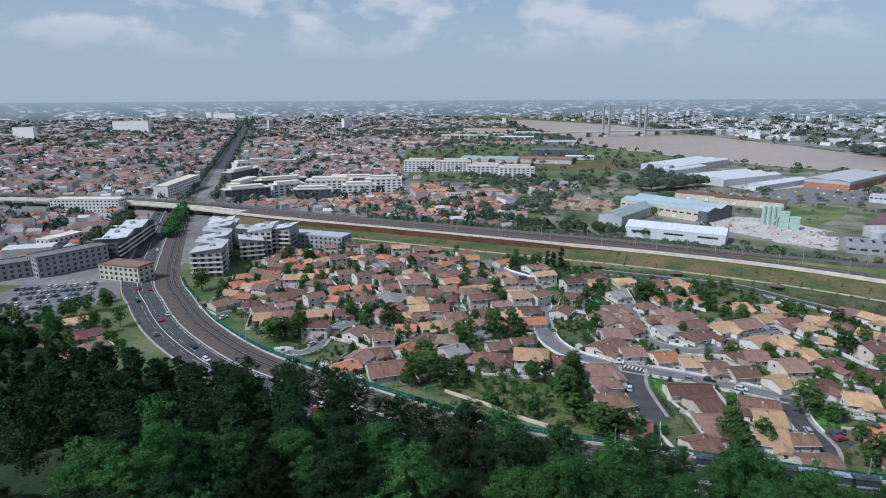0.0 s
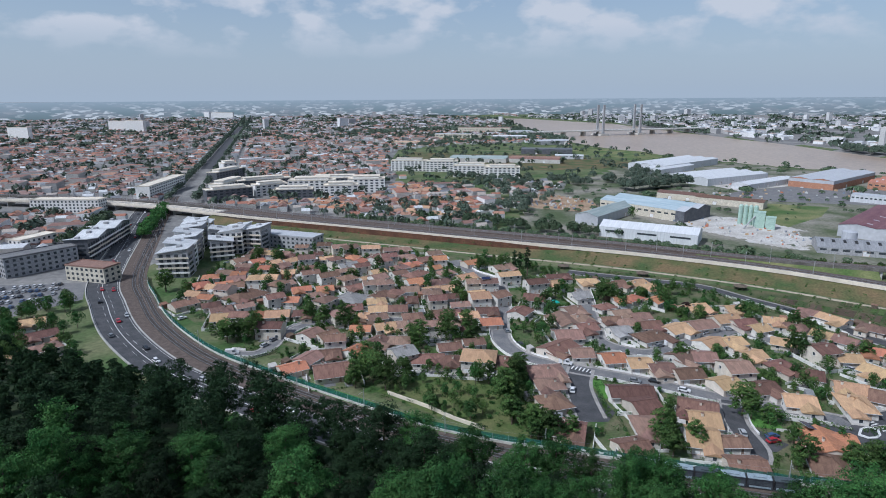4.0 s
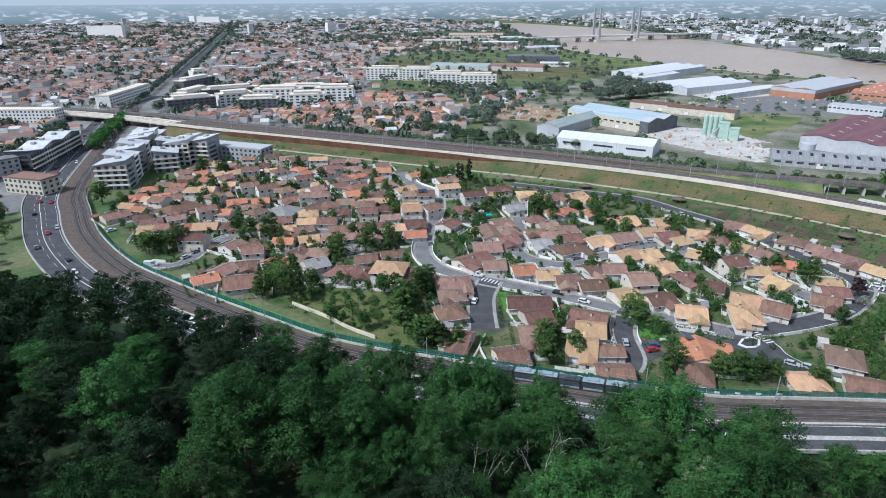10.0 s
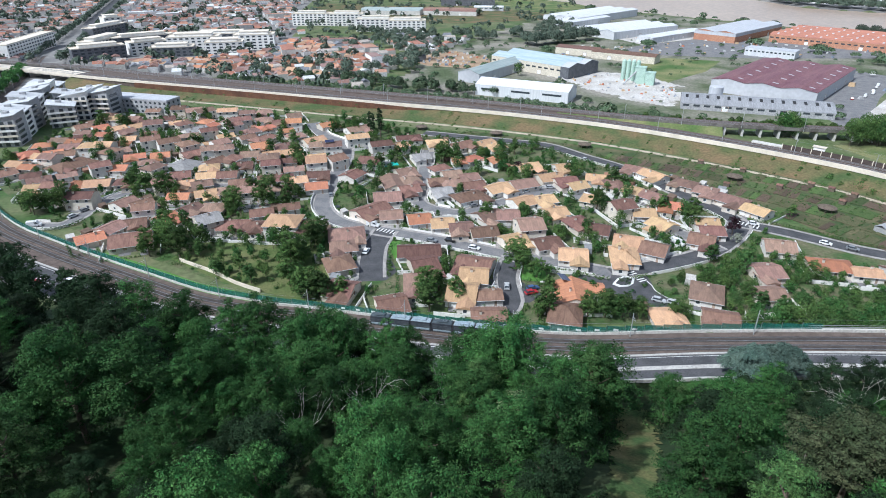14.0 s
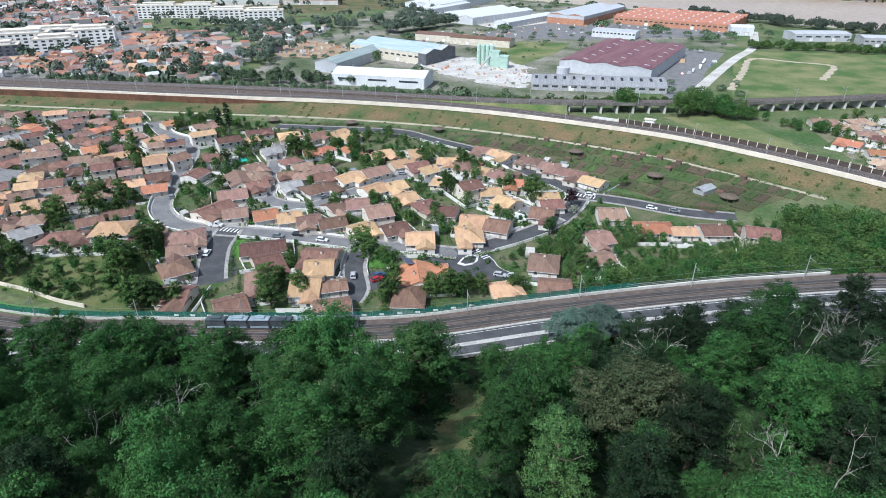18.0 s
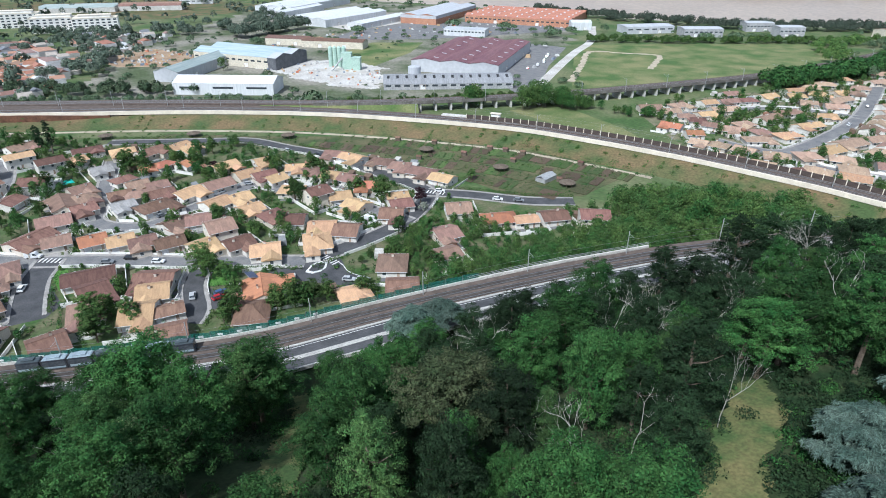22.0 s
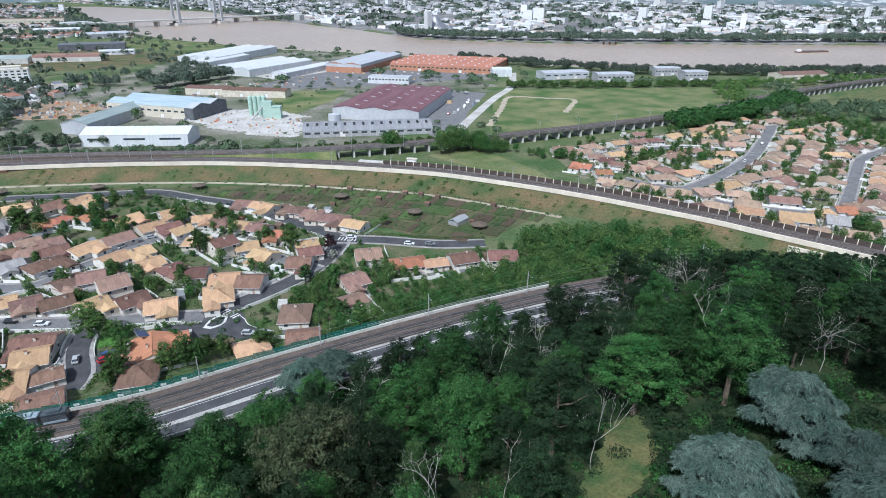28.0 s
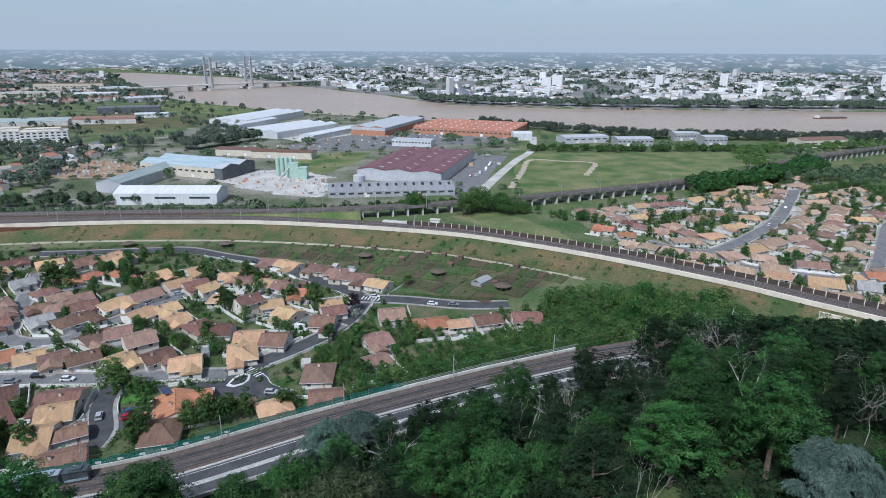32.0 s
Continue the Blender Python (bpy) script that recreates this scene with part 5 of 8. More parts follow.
BLUE_SHEET = mat("pale_blue_roof", (0.3, 0.38, 0.42), (0.4, 0.47, 0.5), 0.12, 0.55, 0.05, stretch=(0.4, 5, 1), lo=0.9, hi=1.05)
DULL_SHEET = mat("dull_grey_sheet", (0.23, 0.235, 0.245), (0.3, 0.305, 0.315), 0.15, 0.7, 0.05, stretch=(6, 0.5, 0.5))
TEAL_SHEET = mat("grey_green_roof", (0.24, 0.29, 0.28), (0.32, 0.36, 0.35), 0.12, 0.6, 0.05, stretch=(0.4, 5, 1), lo=0.9, hi=1.05)
PURPLE_SHEET = mat("purple_brown_roof", (0.155, 0.065, 0.08), (0.2, 0.095, 0.1), 0.08, 0.6, 0.1, stretch=(0.5, 3, 1))
ORANGE_BRICK = mat("orange_brick", (0.46, 0.24, 0.15), (0.4, 0.2, 0.13), 0.2, 0.85, 0.1)
RED_ROOF = mat("red_factory_roof", (0.46, 0.2, 0.13), (0.36, 0.165, 0.12), 0.1, 0.8, 0.1, stretch=(0.4, 3, 1))
GREEN_PAINT = mat("pale_green_silo", (0.36, 0.5, 0.42), (0.42, 0.55, 0.47), 0.3, 0.6)
BEIGE_WALL = mat("beige_wall", (0.55, 0.5, 0.4), (0.62, 0.57, 0.47), 0.2, 0.85)
SLATE_PANEL = mat("dark_grey_panel", (0.1, 0.105, 0.12), (0.15, 0.155, 0.165), 0.3, 0.5)
GREY_FACADE = mat("grey_facade", (0.33, 0.33, 0.34), (0.41, 0.41, 0.41), 0.2, 0.8)
WINDOW_BAND = Mesh()
WINDOW_BAND.box(0, 0, 0, 1.0, 0.12, 1.0)
PANE = WINDOW_BAND.build("pane", GLASS)


def shed(x, y, deg, L, D, eave, rise, roof_m, wall_m, bays=1, label="", arched=False, skylights=0, doors=2, panes=0, name="warehouse", band=None):
    """A long hall with one or more roof bays along its length."""
    t = thing(name, (x, y, 0), radians(deg), label, "warehouse" if name == "warehouse" else "building", "industrial halls")
    k = Mesh()
    k.box(0, 0, -0.3, L, D, eave + 0.3)
    put("wall", k.build("wall", wall_m), t)
    w = D / bays
    steps = 8 if arched else 2
    for i in range(bays):
        k = Mesh()
        y0 = -D / 2 + i * w
        prof = []
        for s in range(steps + 1):
            u = s / steps
            prof.append((y0 + u * w, eave + (rise * math.sin(math.pi * u) if arched else rise * (1 - abs(2 * u - 1))) + 0.05))
        a, m = L / 2 + 0.3, len(prof)
        v = [(sx * a, ya, za - dz) for dz in (0, 0.25) for sx in (-1, 1) for ya, za in prof]
        fs = []
        for s in range(m - 1):
            fs += [(s, m + s, m + s + 1, s + 1), (2 * m + s + 1, 3 * m + s + 1, 3 * m + s, 2 * m + s)]
            fs += [(s, s + 1, 2 * m + s + 1, 2 * m + s), (m + s + 1, m + s, 3 * m + s, 3 * m + s + 1)]
        fs += [(0, 2 * m, 3 * m, m), (m - 1, 2 * m - 1, 4 * m - 1, 3 * m - 1)]
        k.add(v, fs)
        put("roof", k.build("roof", roof_m), t)
        for e in (-1, 1):
            k = Mesh()
            k.add([(e * L / 2, ya, za - 0.2) for ya, za in prof] + [(e * L / 2, y0 + w, eave - 0.1), (e * L / 2, y0, eave - 0.1)], [tuple(range(m + 2))])
            put("gable", k.build("gable", wall_m), t)
        for j in range(skylights):
            k = Mesh()
            u = (j + 0.5) / skylights * L - L / 2
            rows = (0.24, 0.4) if arched else (0.18, 0.34)
            hz = [eave + 0.17 + (rise * math.sin(math.pi * q) if arched else rise * 2 * q) for q in rows]
            k.add([(u - 0.9, y0 + w * rows[0], hz[0]), (u + 0.9, y0 + w * rows[0], hz[0]), (u + 0.9, y0 + w * rows[1], hz[1]), (u - 0.9, y0 + w * rows[1], hz[1]),
                   (u - 0.9, y0 + w * rows[0], hz[0] - 0.3), (u + 0.9, y0 + w * rows[0], hz[0] - 0.3), (u + 0.9, y0 + w * rows[1], hz[1] - 0.3), (u - 0.9, y0 + w * rows[1], hz[1] - 0.3)],
                  [(0, 1, 2, 3), (0, 4, 5, 1), (1, 5, 6, 2), (2, 6, 7, 3), (3, 7, 4, 0)])
            put("skylight", k.build("skylight", DARK if arched else GREY_SHEET), t)
    for i in range(doors):
        put("loading_door", GARAGE, t, ((i + 0.5) / doors * L * 0.8 - L * 0.4, -D / 2 - 0.05, 0), scale=(1.5, 1, 1.6))
    for i in range(panes):
        put("window", PANE, t, ((i + 0.5) / panes * L - L / 2, -D / 2 - 0.03, eave * 0.55), scale=(L / panes * 0.6, 1, 1.3))
    if band:
        k = Mesh()
        k.box(0, 0, eave - band[0], L + 0.12, D + 0.12, band[0] - 0.1)
        put("band", k.build("band", band[1]), t)
    return t


shed(174, 432, -30, 68, 24, 7.5, 3.2, WHITE_SHEET, WHITE_SHEET, label="long white sheet-metal warehouse beside the railway", doors=0, panes=3)
shed(163, 508, 49, 74, 20, 7.5, 3.0, TEAL_SHEET, GREY_SHEET, label="grey hall with a grey-green roof")
shed(207, 532, -51, 76, 40, 9, 3.0, BLUE_SHEET, BEIGE_WALL, 2, "large hall with a pale blue roof", panes=12)
shed(233, 500, -51, 8, 42, 9.2, 2.6, GREY_SHEET, SLATE_PANEL, 2, "dark-walled end of the pale blue hall", doors=0)
shed(378, 447, 43, 114, 70, 8.8, 1.8, PURPLE_SHEET, GREY_SHEET, 3, "huge grey hall under purple-brown roof bays", skylights=6, doors=3)
shed(315, 379, -24, 90, 28, 4.0, 3.6, DULL_SHEET, GREY_FACADE, 1, "long grey workshop with a row of dark skylights", arched=True, skylights=14, doors=2, panes=14)
shed(480, 705, 38, 125, 46, 10, 2.0, GREY_SHEET, ORANGE_BRICK, 2, "hall with orange brick front and grey roofs", doors=2, band=(3.5, GREY_SHEET))
shed(566, 640, -51, 126, 96, 7.5, 2.4, RED_ROOF, ORANGE_BRICK, 5, "brick factory with bright red roof bays", skylights=9, panes=22)
shed(360, 740, 28, 108, 60, 8, 2.0, WHITE_SHEET, WHITE_SHEET, 3, "white industrial halls with low roofs", doors=4)
shed(392, 690, 33, 96, 20, 6, 1.6, WHITE_SHEET, WHITE_SHEET, 1, "white hall with open loading bays", doors=4)
shed(362, 885, 40, 150, 56, 9, 2.0, WHITE_SHEET, WHITE_SHEET, 3, "large white factory hall with a pale roof")
shed(330, 830, 40, 90, 34, 7, 1.6, WHITE_SHEET, WHITE_SHEET, 2, "white factory hall with a low roof")
shed(295, 565, -40, 60, 16, 6, 2.0, ROOF["brown"], BEIGE_WALL, 1, "low workshop with a rust-brown roof")
shed(262, 600, -40, 44, 15, 6, 2.0, ROOF["pink"], BEIGE_WALL, 1, "low workshop with a faded roof")
shed(440, 570, -45, 44, 18, 7, 0.4, GREY_SHEET, WHITE_SHEET, 1, "flat-roofed white office block", panes=12, doors=0)
shed(622, 500, -18, 54, 24, 7, 1.0, GREY_SHEET, GREY_SHEET, 1, "grey flat-roofed hall by the river trees", panes=6)
shed(654, 455, -28, 40, 22, 8, 1.0, GREY_SHEET, GREY_FACADE, 1, "grey office hall by the river trees", panes=8)
shed(738, 452, -28, 30, 18, 9, 1.0, GREY_SHEET, GREY_FACADE, 1, "grey block by the river trees", panes=8)
shed(572, 548, -28, 22, 16, 8, 2.0, WHITE_SHEET, WHITE_SHEET, 1, "white tent-roofed hall by the trees")
shed(732, 410, -28, 26, 18, 10, 0.6, GREY_SHEET, GREY_FACADE, 1, "tall grey block by the river trees", panes=6)
shed(828, 345, -20, 58, 24, 8, 2.5, ROOF["pink"], BEIGE_WALL, 1, "pinkish riverside hall with a tiled roof", panes=6)
shed(172, 962, -18, 80, 30, 6, 3.0, ROOF["pink"], CONCRETE, 4, "old depot of low roof bays")
shed(84, 978, -14, 90, 28, 6, 3.0, TEAL_SHEET, CONCRETE, 4, "derelict grey-roofed depot halls")
shed(215, 1110, -10, 90, 40, 9, 1.0, SLATE_PANEL, SLATE_PANEL, 1, "dark flat-roofed hall near the river")


shed(236, 1015, -12, 46, 20, 6, 1.0, WHITE_SHEET, WHITE_SHEET, 1, "low white hall on the wasteland", panes=6)
shed(262, 1330, 10, 70, 34, 8, 2.0, GREY_SHEET, GREY_FACADE, 2, "grey storage halls near the river")
shed(190, 1480, -8, 80, 30, 9, 1.5, WHITE_SHEET, GREY_FACADE, 2, "pale storage halls near the river")
shed(70, 1560, -14, 120, 26, 10, 1.0, GREY_SHEET, BEIGE_WALL, 1, "long pale warehouse among trees", panes=10)
shed(236, 1640, 4, 60, 40, 12, 1.0, WHITE_SHEET, WHITE_SHEET, 1, "tall white hall by the river", panes=6)
shed(-40, 1340, -14, 90, 24, 6, 2.0, ROOF["sand"], BEIGE_WALL, 3, "row of low pale depot roofs")
shed(150, 1760, -14, 150, 30, 16, 1.0, ROOF["pink"], BEIGE_WALL, 1, "huge pale mill building by the river", panes=18)


def silo_plant(x, y):
    t = thing("concrete_plant", (x, y, 0), radians(-30), "pale green concrete plant with round silos", "plant")
    for i in range(4):
        k = Mesh()
        k.tube((i * 3.6, 0, 0), (i * 3.6, 0, 15), 1.7, 1.7, 14)
        k.tube((i * 3.6, 0, 15), (i * 3.6, 0, 16.2), 1.7, 0.5, 14)
        put("silo", k.build("silo", GREEN_PAINT), t)
    for nm, a in (("tower", (14, -6, 0, 8, 7, 12)), ("tower", (22, -9, 0, 7, 7, 9))):
        k = Mesh()
        k.box(*a)
        k.box(a[0], a[1], a[5], a[3] + 0.4, a[4] + 0.4, 0.4)
        put(nm, k.build(nm, GREEN_PAINT), t)
    k = Mesh()
    k.tube((4, -18, 0.5), (12, -8, 10), 0.6, 0.6, 8)
    put("conveyor", k.build("conveyor", GALVA), t)


silo_plant(262, 478)
k = Mesh()
k.tube((0, 0, 0), (0, 0, 10.2), 4.6, 4.6, 24)
k.tube((0, 0, 10.2), (0, 0, 11), 4.6, 0.6, 24)
put("storage_tank", k.build("storage_tank", GREY_SHEET), at=(300, 402, 0), label="round grey metal storage tank", category="tank")


def block(x, y, deg, L, D, floors, wall_m=GREY_FACADE, roof_m=None, label="", balconies=False, set_back=True, panes=True, group="apartment blocks", z=0.0, far=False):
    """A flat-roofed apartment block: walls, parapet roof, top storey set back, a window for each bay, balconies."""
    t = thing("apartment_building", (x, y, z), radians(deg), label, "building", group)
    h = floors * 2.9
    k = Mesh()
    k.box(0, 0, -0.3, L, D, h + 0.3)
    put("wall", k.build("wall", wall_m), t)
    k = Mesh()
    k.box(0, 0, h, L + 0.4, D + 0.4, 0.35)
    for s in (-1, 1):
        k.box(0, s * (D / 2 + 0.05), h + 0.35, L + 0.4, 0.3, 0.5)
        k.box(s * (L / 2 + 0.05), 0, h + 0.35, 0.3, D - 0.2, 0.5)
    put("roof", k.build("roof", roof_m or PALE_CONCRETE), t)
    if set_back:
        k = Mesh()
        k.box(0, 0, h + 0.35, L * 0.7, D * 0.7, 2.7, slot=0)
        k.box(0, 0, h + 3.05, L * 0.74, D * 0.76, 0.25, slot=1)
        put("penthouse", k.build("penthouse", [WHITE_WALL, PALE_CONCRETE]), t)
    if not panes:
        return t
    step = 5.5 if far else 3.4
    for f in range(floors):
        zz = f * 2.9 + 0.75
        for side, (ln, off, ta) in enumerate(((L, -D / 2 - 0.03, 0),) if far else ((L, -D / 2 - 0.03, 0), (D, L / 2 + 0.03, math.pi / 2), (D, -L / 2 - 0.03, -math.pi / 2))):
            n = max(1, int(ln / step))
            if side == 0 and balconies and f:
                k = Mesh()
                k.box(0, off - 0.7, f * 2.9 - 0.1, L * 0.96, 1.4, 0.18)
                k.box(0, off - 1.36, f * 2.9 + 0.08, L * 0.96, 0.06, 0.95)
                put("balcony", k.build("balcony", WHITE_WALL), t)
            for i in range(n):
                u = (i + 0.5) / n * ln - ln / 2
                p = (u, off, zz) if side == 0 else (off, u, zz)
                put("window", PANE, t, p, ta, scale=(1.6 if not far else 3.0, 1, 1.45))
    return t


def terrace_block(x, y, deg, L, D, floors, wall_m, label, tilt=1):
    """A block of flats under a tilted white roof, with a balcony along each storey and terraces on the roof's low side."""
    t = thing("apartment_building", (x, y, 0), radians(deg), label, "building", "stepped blocks beside the avenue")
    h = floors * 2.9
    lo, hi = h + 0.1, h + 2.7
    za, zb = (lo, hi) if tilt > 0 else (hi, lo)
    a, b = L / 2, D / 2
    k = Mesh()
    k.add([(-a, -b, -0.3), (a, -b, -0.3), (a, b, -0.3), (-a, b, -0.3), (-a, -b, za), (a, -b, zb), (a, b, zb), (-a, b, za)], [(0, 1, 5, 4), (1, 2, 6, 5), (2, 3, 7, 6), (3, 0, 4, 7)])
    put("wall", k.build("wall", wall_m), t)
    k = Mesh()
    p = [(-a - 0.8, -b - 0.8, za), (a + 0.8, -b - 0.8, zb), (a + 0.8, b + 0.8, zb), (-a - 0.8, b + 0.8, za)]
    k.add([(u, w, z + 0.35) for u, w, z in p] + p, [(0, 1, 2, 3), (7, 6, 5, 4), (0, 4, 5, 1), (1, 5, 6, 2), (2, 6, 7, 3), (3, 7, 4, 0)])
    put("roof", k.build("roof", ROOF_GREY), t)
    k = Mesh()
    k.box(a * 0.2 * tilt, b * 0.2, (za + zb) / 2 + 0.3, 3.0, 2.4, 1.5)
    put("lift_housing", k.build("lift_housing", GREY_FACADE), t)
    for f in range(floors):
        z = f * 2.9
        if f:
            k = Mesh()
            k.box(0, -b - 0.75, z - 0.12, L + 1.0, 1.5, 0.2)
            k.box(0, -b - 1.46, z + 0.08, L + 1.0, 0.06, 0.9)
            put("balcony", k.build("balcony", WHITE_WALL if f % 2 else PALE_CONCRETE), t)
        n = max(2, int(L / 3.6))
        for i in range(n):
            put("window", PANE, t, ((i + 0.5) / n * L - a, -b - 0.03, z + 0.3), 0, scale=(2.2, 1, 2.1))
        for s in (-1, 1):
            put("window", PANE, t, (s * (a + 0.03), -D * 0.12 + 0.5 * (f % 2), z + 0.7), math.pi / 2, scale=(D * 0.55, 1, 1.5))
    return t


# the stepped white-and-grey blocks beside the avenue
for x, y, deg, L, D, f, m, tilt in ((-134, 345, 6, 17, 14, 5, "g", 1), (-138, 362, 12, 16, 14, 5, "w", -1), (-142, 378, 4, 17, 13, 5, "g", 1), (-146, 394, 14, 16, 14, 5, "w", -1),
                                    (-151, 411, 6, 17, 14, 5, "g", 1), (-155, 428, 12, 16, 14, 5, "w", 1), (-159, 445, 8, 18, 14, 4, "g", -1),
                                    (-121, 383, 20, 14, 13, 4, "g", -1), (-119, 400, 6, 15, 14, 5, "w", 1), (-105, 406, -10, 14, 16, 5, "g", 1), (-132, 415, 12, 14, 13, 4, "g", -1), (-124, 425, -6, 16, 13, 4, "w", 1)):
    terrace_block(x, y, deg, L, D, f, GREY_FACADE if m == "g" else WHITE_WALL, ("grey" if m == "g" else "white") + " stepped apartment block with a tilted white roof", tilt)
block(-88, 415, -21, 54, 13, 3, GREY_FACADE, GREY_SHEET, label="long grey school-like block with rows of windows", set_back=False)
# across the avenue
block(-179, 337, -18, 28, 12, 3, BEIGE_WALL, ROOF["pink"], "cream building with a flat roof beside the avenue", set_back=False)
block(-224, 358, 53, 40, 14, 4, GREY_FACADE, ASPHALT_PALE, "grey and white residential block along the avenue", set_back=False)
for i in range(5):
    terrace_block(-212 - i * 2.4, 384 + i * 15.4, 97, 15, 14, 4, SLATE_PANEL if i % 2 == 0 else GREY_FACADE, "dark grey residential block with a tilted white roof", 1 if i % 2 else -1)
block(-252, 340, 40, 40, 14, 3, GREY_FACADE, ASPHALT_PALE, "low grey residential block beside a car park", set_back=False)
block(-322, 556, -2, 64, 14, 4, WHITE_WALL, label="long white residential block below the railway bridge", set_back=False)
block(-262, 412, 70, 26, 12, 3, WHITE_WALL, label="white residential block among small houses", set_back=False)
# beyond the railway
for x, y, d, L, D, f, m in ((-196, 618, 34, 46, 15, 4, "d"), (-214, 672, 80, 56, 15, 4, "w"), (-180, 690, 30, 60, 15, 4, "d"), (-162, 650, 34, 36, 16, 4, "w"), (-132, 632, 8, 40, 16, 3, "d"), (-118, 660, 6, 50, 20, 5, "w"),
                            (-84, 640, 8, 36, 18, 4, "w"), (-60, 668, 4, 40, 18, 5, "w"), (-100, 700, 4, 60, 16, 4, "d"), (-271, 842, 40, 20, 18, 5, "w"), (-253, 780, 74, 60, 14, 4, "d")):
    block(x, y, d, L, D, f, SLATE_PANEL if m == "d" else WHITE_WALL, label="dark panelled office block beyond the railway" if m == "d" else "white terraced block with a flat roof", far=True, group="offices beyond the railway")
for x, y, L in ((-22, 860, 50), (24, 850, 44), (62, 790, 46), (100, 770, 44)):
    block(x, y, -6, L, 16, 5, WHITE_WALL, label="white apartment block with terraces", far=True, group="apartment blocks by the meadow")
block(-282, 660, 92, 96, 14, 5, WHITE_WALL, label="white apartment block with a dark red side by the bridge", set_back=False, far=True)
for x, y, L, f in ((-1050, 1580, 58, 11), (-1000, 1990, 80, 11), (-890, 1860, 58, 13), (-1010, 2960, 110, 12)):
    block(x, y, -8, L, 14, f, WHITE_WALL, label="tall white slab of flats above the town", set_back=False, panes=False, group="tall slabs in the town")


# ---- the lift bridge over the river ----
def lift_bridge():
    t = thing("lift_bridge", (0, 0, 0), 0, "pale lift bridge with two pairs of tall slender pylons", "bridge")
    a, b = Vector((452, 1655, 0)), Vector((562, 1692, 0))
    d = (b - a).normalized()
    n = Vector((-d.y, d.x, 0))
    for p in (a, b):
        for s in (-1, 1):
            q = p + n * s * 14
            k = Mesh()
            k.box(q.x, q.y, -6, 6.5, 5, 84, math.atan2(d.y, d.x), taper=0.75)
            put("pylon", k.build("pylon", GREY_FACADE), t)
        k = Mesh()
        k.box(p.x, p.y, -6, 26, 48, 9, math.atan2(d.y, d.x))
        put("pier", k.build("pier", CONCRETE), t)
    k = Mesh()
    m = (a + b) / 2
    k.box(m.x, m.y, 9, 560, 24, 3.2, math.atan2(d.y, d.x))
    put("deck", k.build("deck", CONCRETE), t)
    for i in (-230, -170, -110, 110, 170, 230):
        q = m + d * i
        k = Mesh()
        k.box(q.x, q.y, -6, 5, 18, 15.5, math.atan2(d.y, d.x))
        put("pier", k.build("pier", CONCRETE), t)


lift_bridge()
# a rounded silvery museum tower across the river and a few towers of the town
k = Mesh()
ring = [(26, 0), (28, 3), (28, 7), (26, 10), (22, 13), (17, 16), (13, 20), (11, 24), (9, 28), (5, 31), (0.5, 32)]
for i, (r, z) in enumerate(ring):
    k.v += [(880 - i + r * math.cos(0.2618 * j), 1150 + r * math.sin(0.2618 * j), z) for j in range(24)]
for i in range(len(ring) - 1):
    k.f += [(24 * i + j, 24 * i + (j + 1) % 24, 24 * i + 24 + (j + 1) % 24, 24 * i + 24 + j) for j in range(24)]
k.m = [0] * len(k.f)
put("museum_tower", k.build("museum_tower", STEEL), label="rounded silvery building by the river", category="building")


# ---- along the tramway and the railway ----
MESH_GREEN = mat("green_fence_mesh", (0.02, 0.14, 0.11), (0.03, 0.18, 0.14), 1, 0.6)
_n, _l = MESH_GREEN.node_tree.nodes, MESH_GREEN.node_tree.links
_mx, _tr = _n.new("ShaderNodeMixShader"), _n.new("ShaderNodeBsdfTransparent")
_mx.inputs[0].default_value = 0.62
_l.new(_tr.outputs[0], _mx.inputs[1]), _l.new(_n["Principled BSDF"].outputs[0], _mx.inputs[2])
_l.new(_mx.outputs[0], [q for q in _n if q.type == "OUTPUT_MATERIAL"][0].inputs[0])
BODY_DARK = mat("dark_tram_paint", (0.03, 0.035, 0.045), (0.05, 0.055, 0.065), 0.5, 0.25, spec=0.5)
BODY_PALE = mat("pale_tram_panel", (0.3, 0.36, 0.4), (0.24, 0.3, 0.34), 0.5, 0.35)
TRAM_ROOF = mat("grey_tram_roof", (0.05, 0.065, 0.075), (0.08, 0.1, 0.11), 0.5, 0.6)
NOISE_PANEL = mat("brown_noise_panel", (0.06, 0.045, 0.04), (0.09, 0.07, 0.06), 0.4, 0.85)


def along(line, off, step, start=0.0, end=1e9):
    """Places and headings at even steps along a line, moved sideways."""
    p = shifted(line, off)
    s = np.r_[0, np.cumsum(np.hypot(*np.diff(p, axis=0).T))]
    out = []
    for t in np.arange(start, min(end, s[-1] - 0.01), step):
        x, y = np.interp(t, s, p[:, 0]), np.interp(t, s, p[:, 1])
        x2, y2 = np.interp(t + 0.5, s, p[:, 0]), np.interp(t + 0.5, s, p[:, 1])
        out.append((float(x), float(y), math.atan2(y2 - y, x2 - x)))
    return out


# the green fence, on a low wall
FE = F[(F[:, 0] > -150) & (F[:, 0] < 240)]
structure("fence_wall", ribbon(FE, -0.25, 0.25, climb(FE[:, 0]) + 0.75, thick=1.6), CONCRETE, "low concrete wall under the tramway fence", "wall")
for up in (0.55, 1.05):
    structure("railing", ribbon(FE[FE[:, 0] > 180], -0.04, 0.04, climb(FE[FE[:, 0] > 180, 0]) + 0.75 + up, thick=0.08), GALVA, "grey steel rail above the wall of the tramway", "railing")
k = Mesh()
k.box(0, 0, 0, 0.1, 0.1, 2.0)
POST = k.build("post", STEEL)
k = Mesh()
k.box(2.45, 0, 0.08, 4.8, 0.03, 1.8)
PANEL = k.build("panel", MESH_GREEN)
k = Mesh()
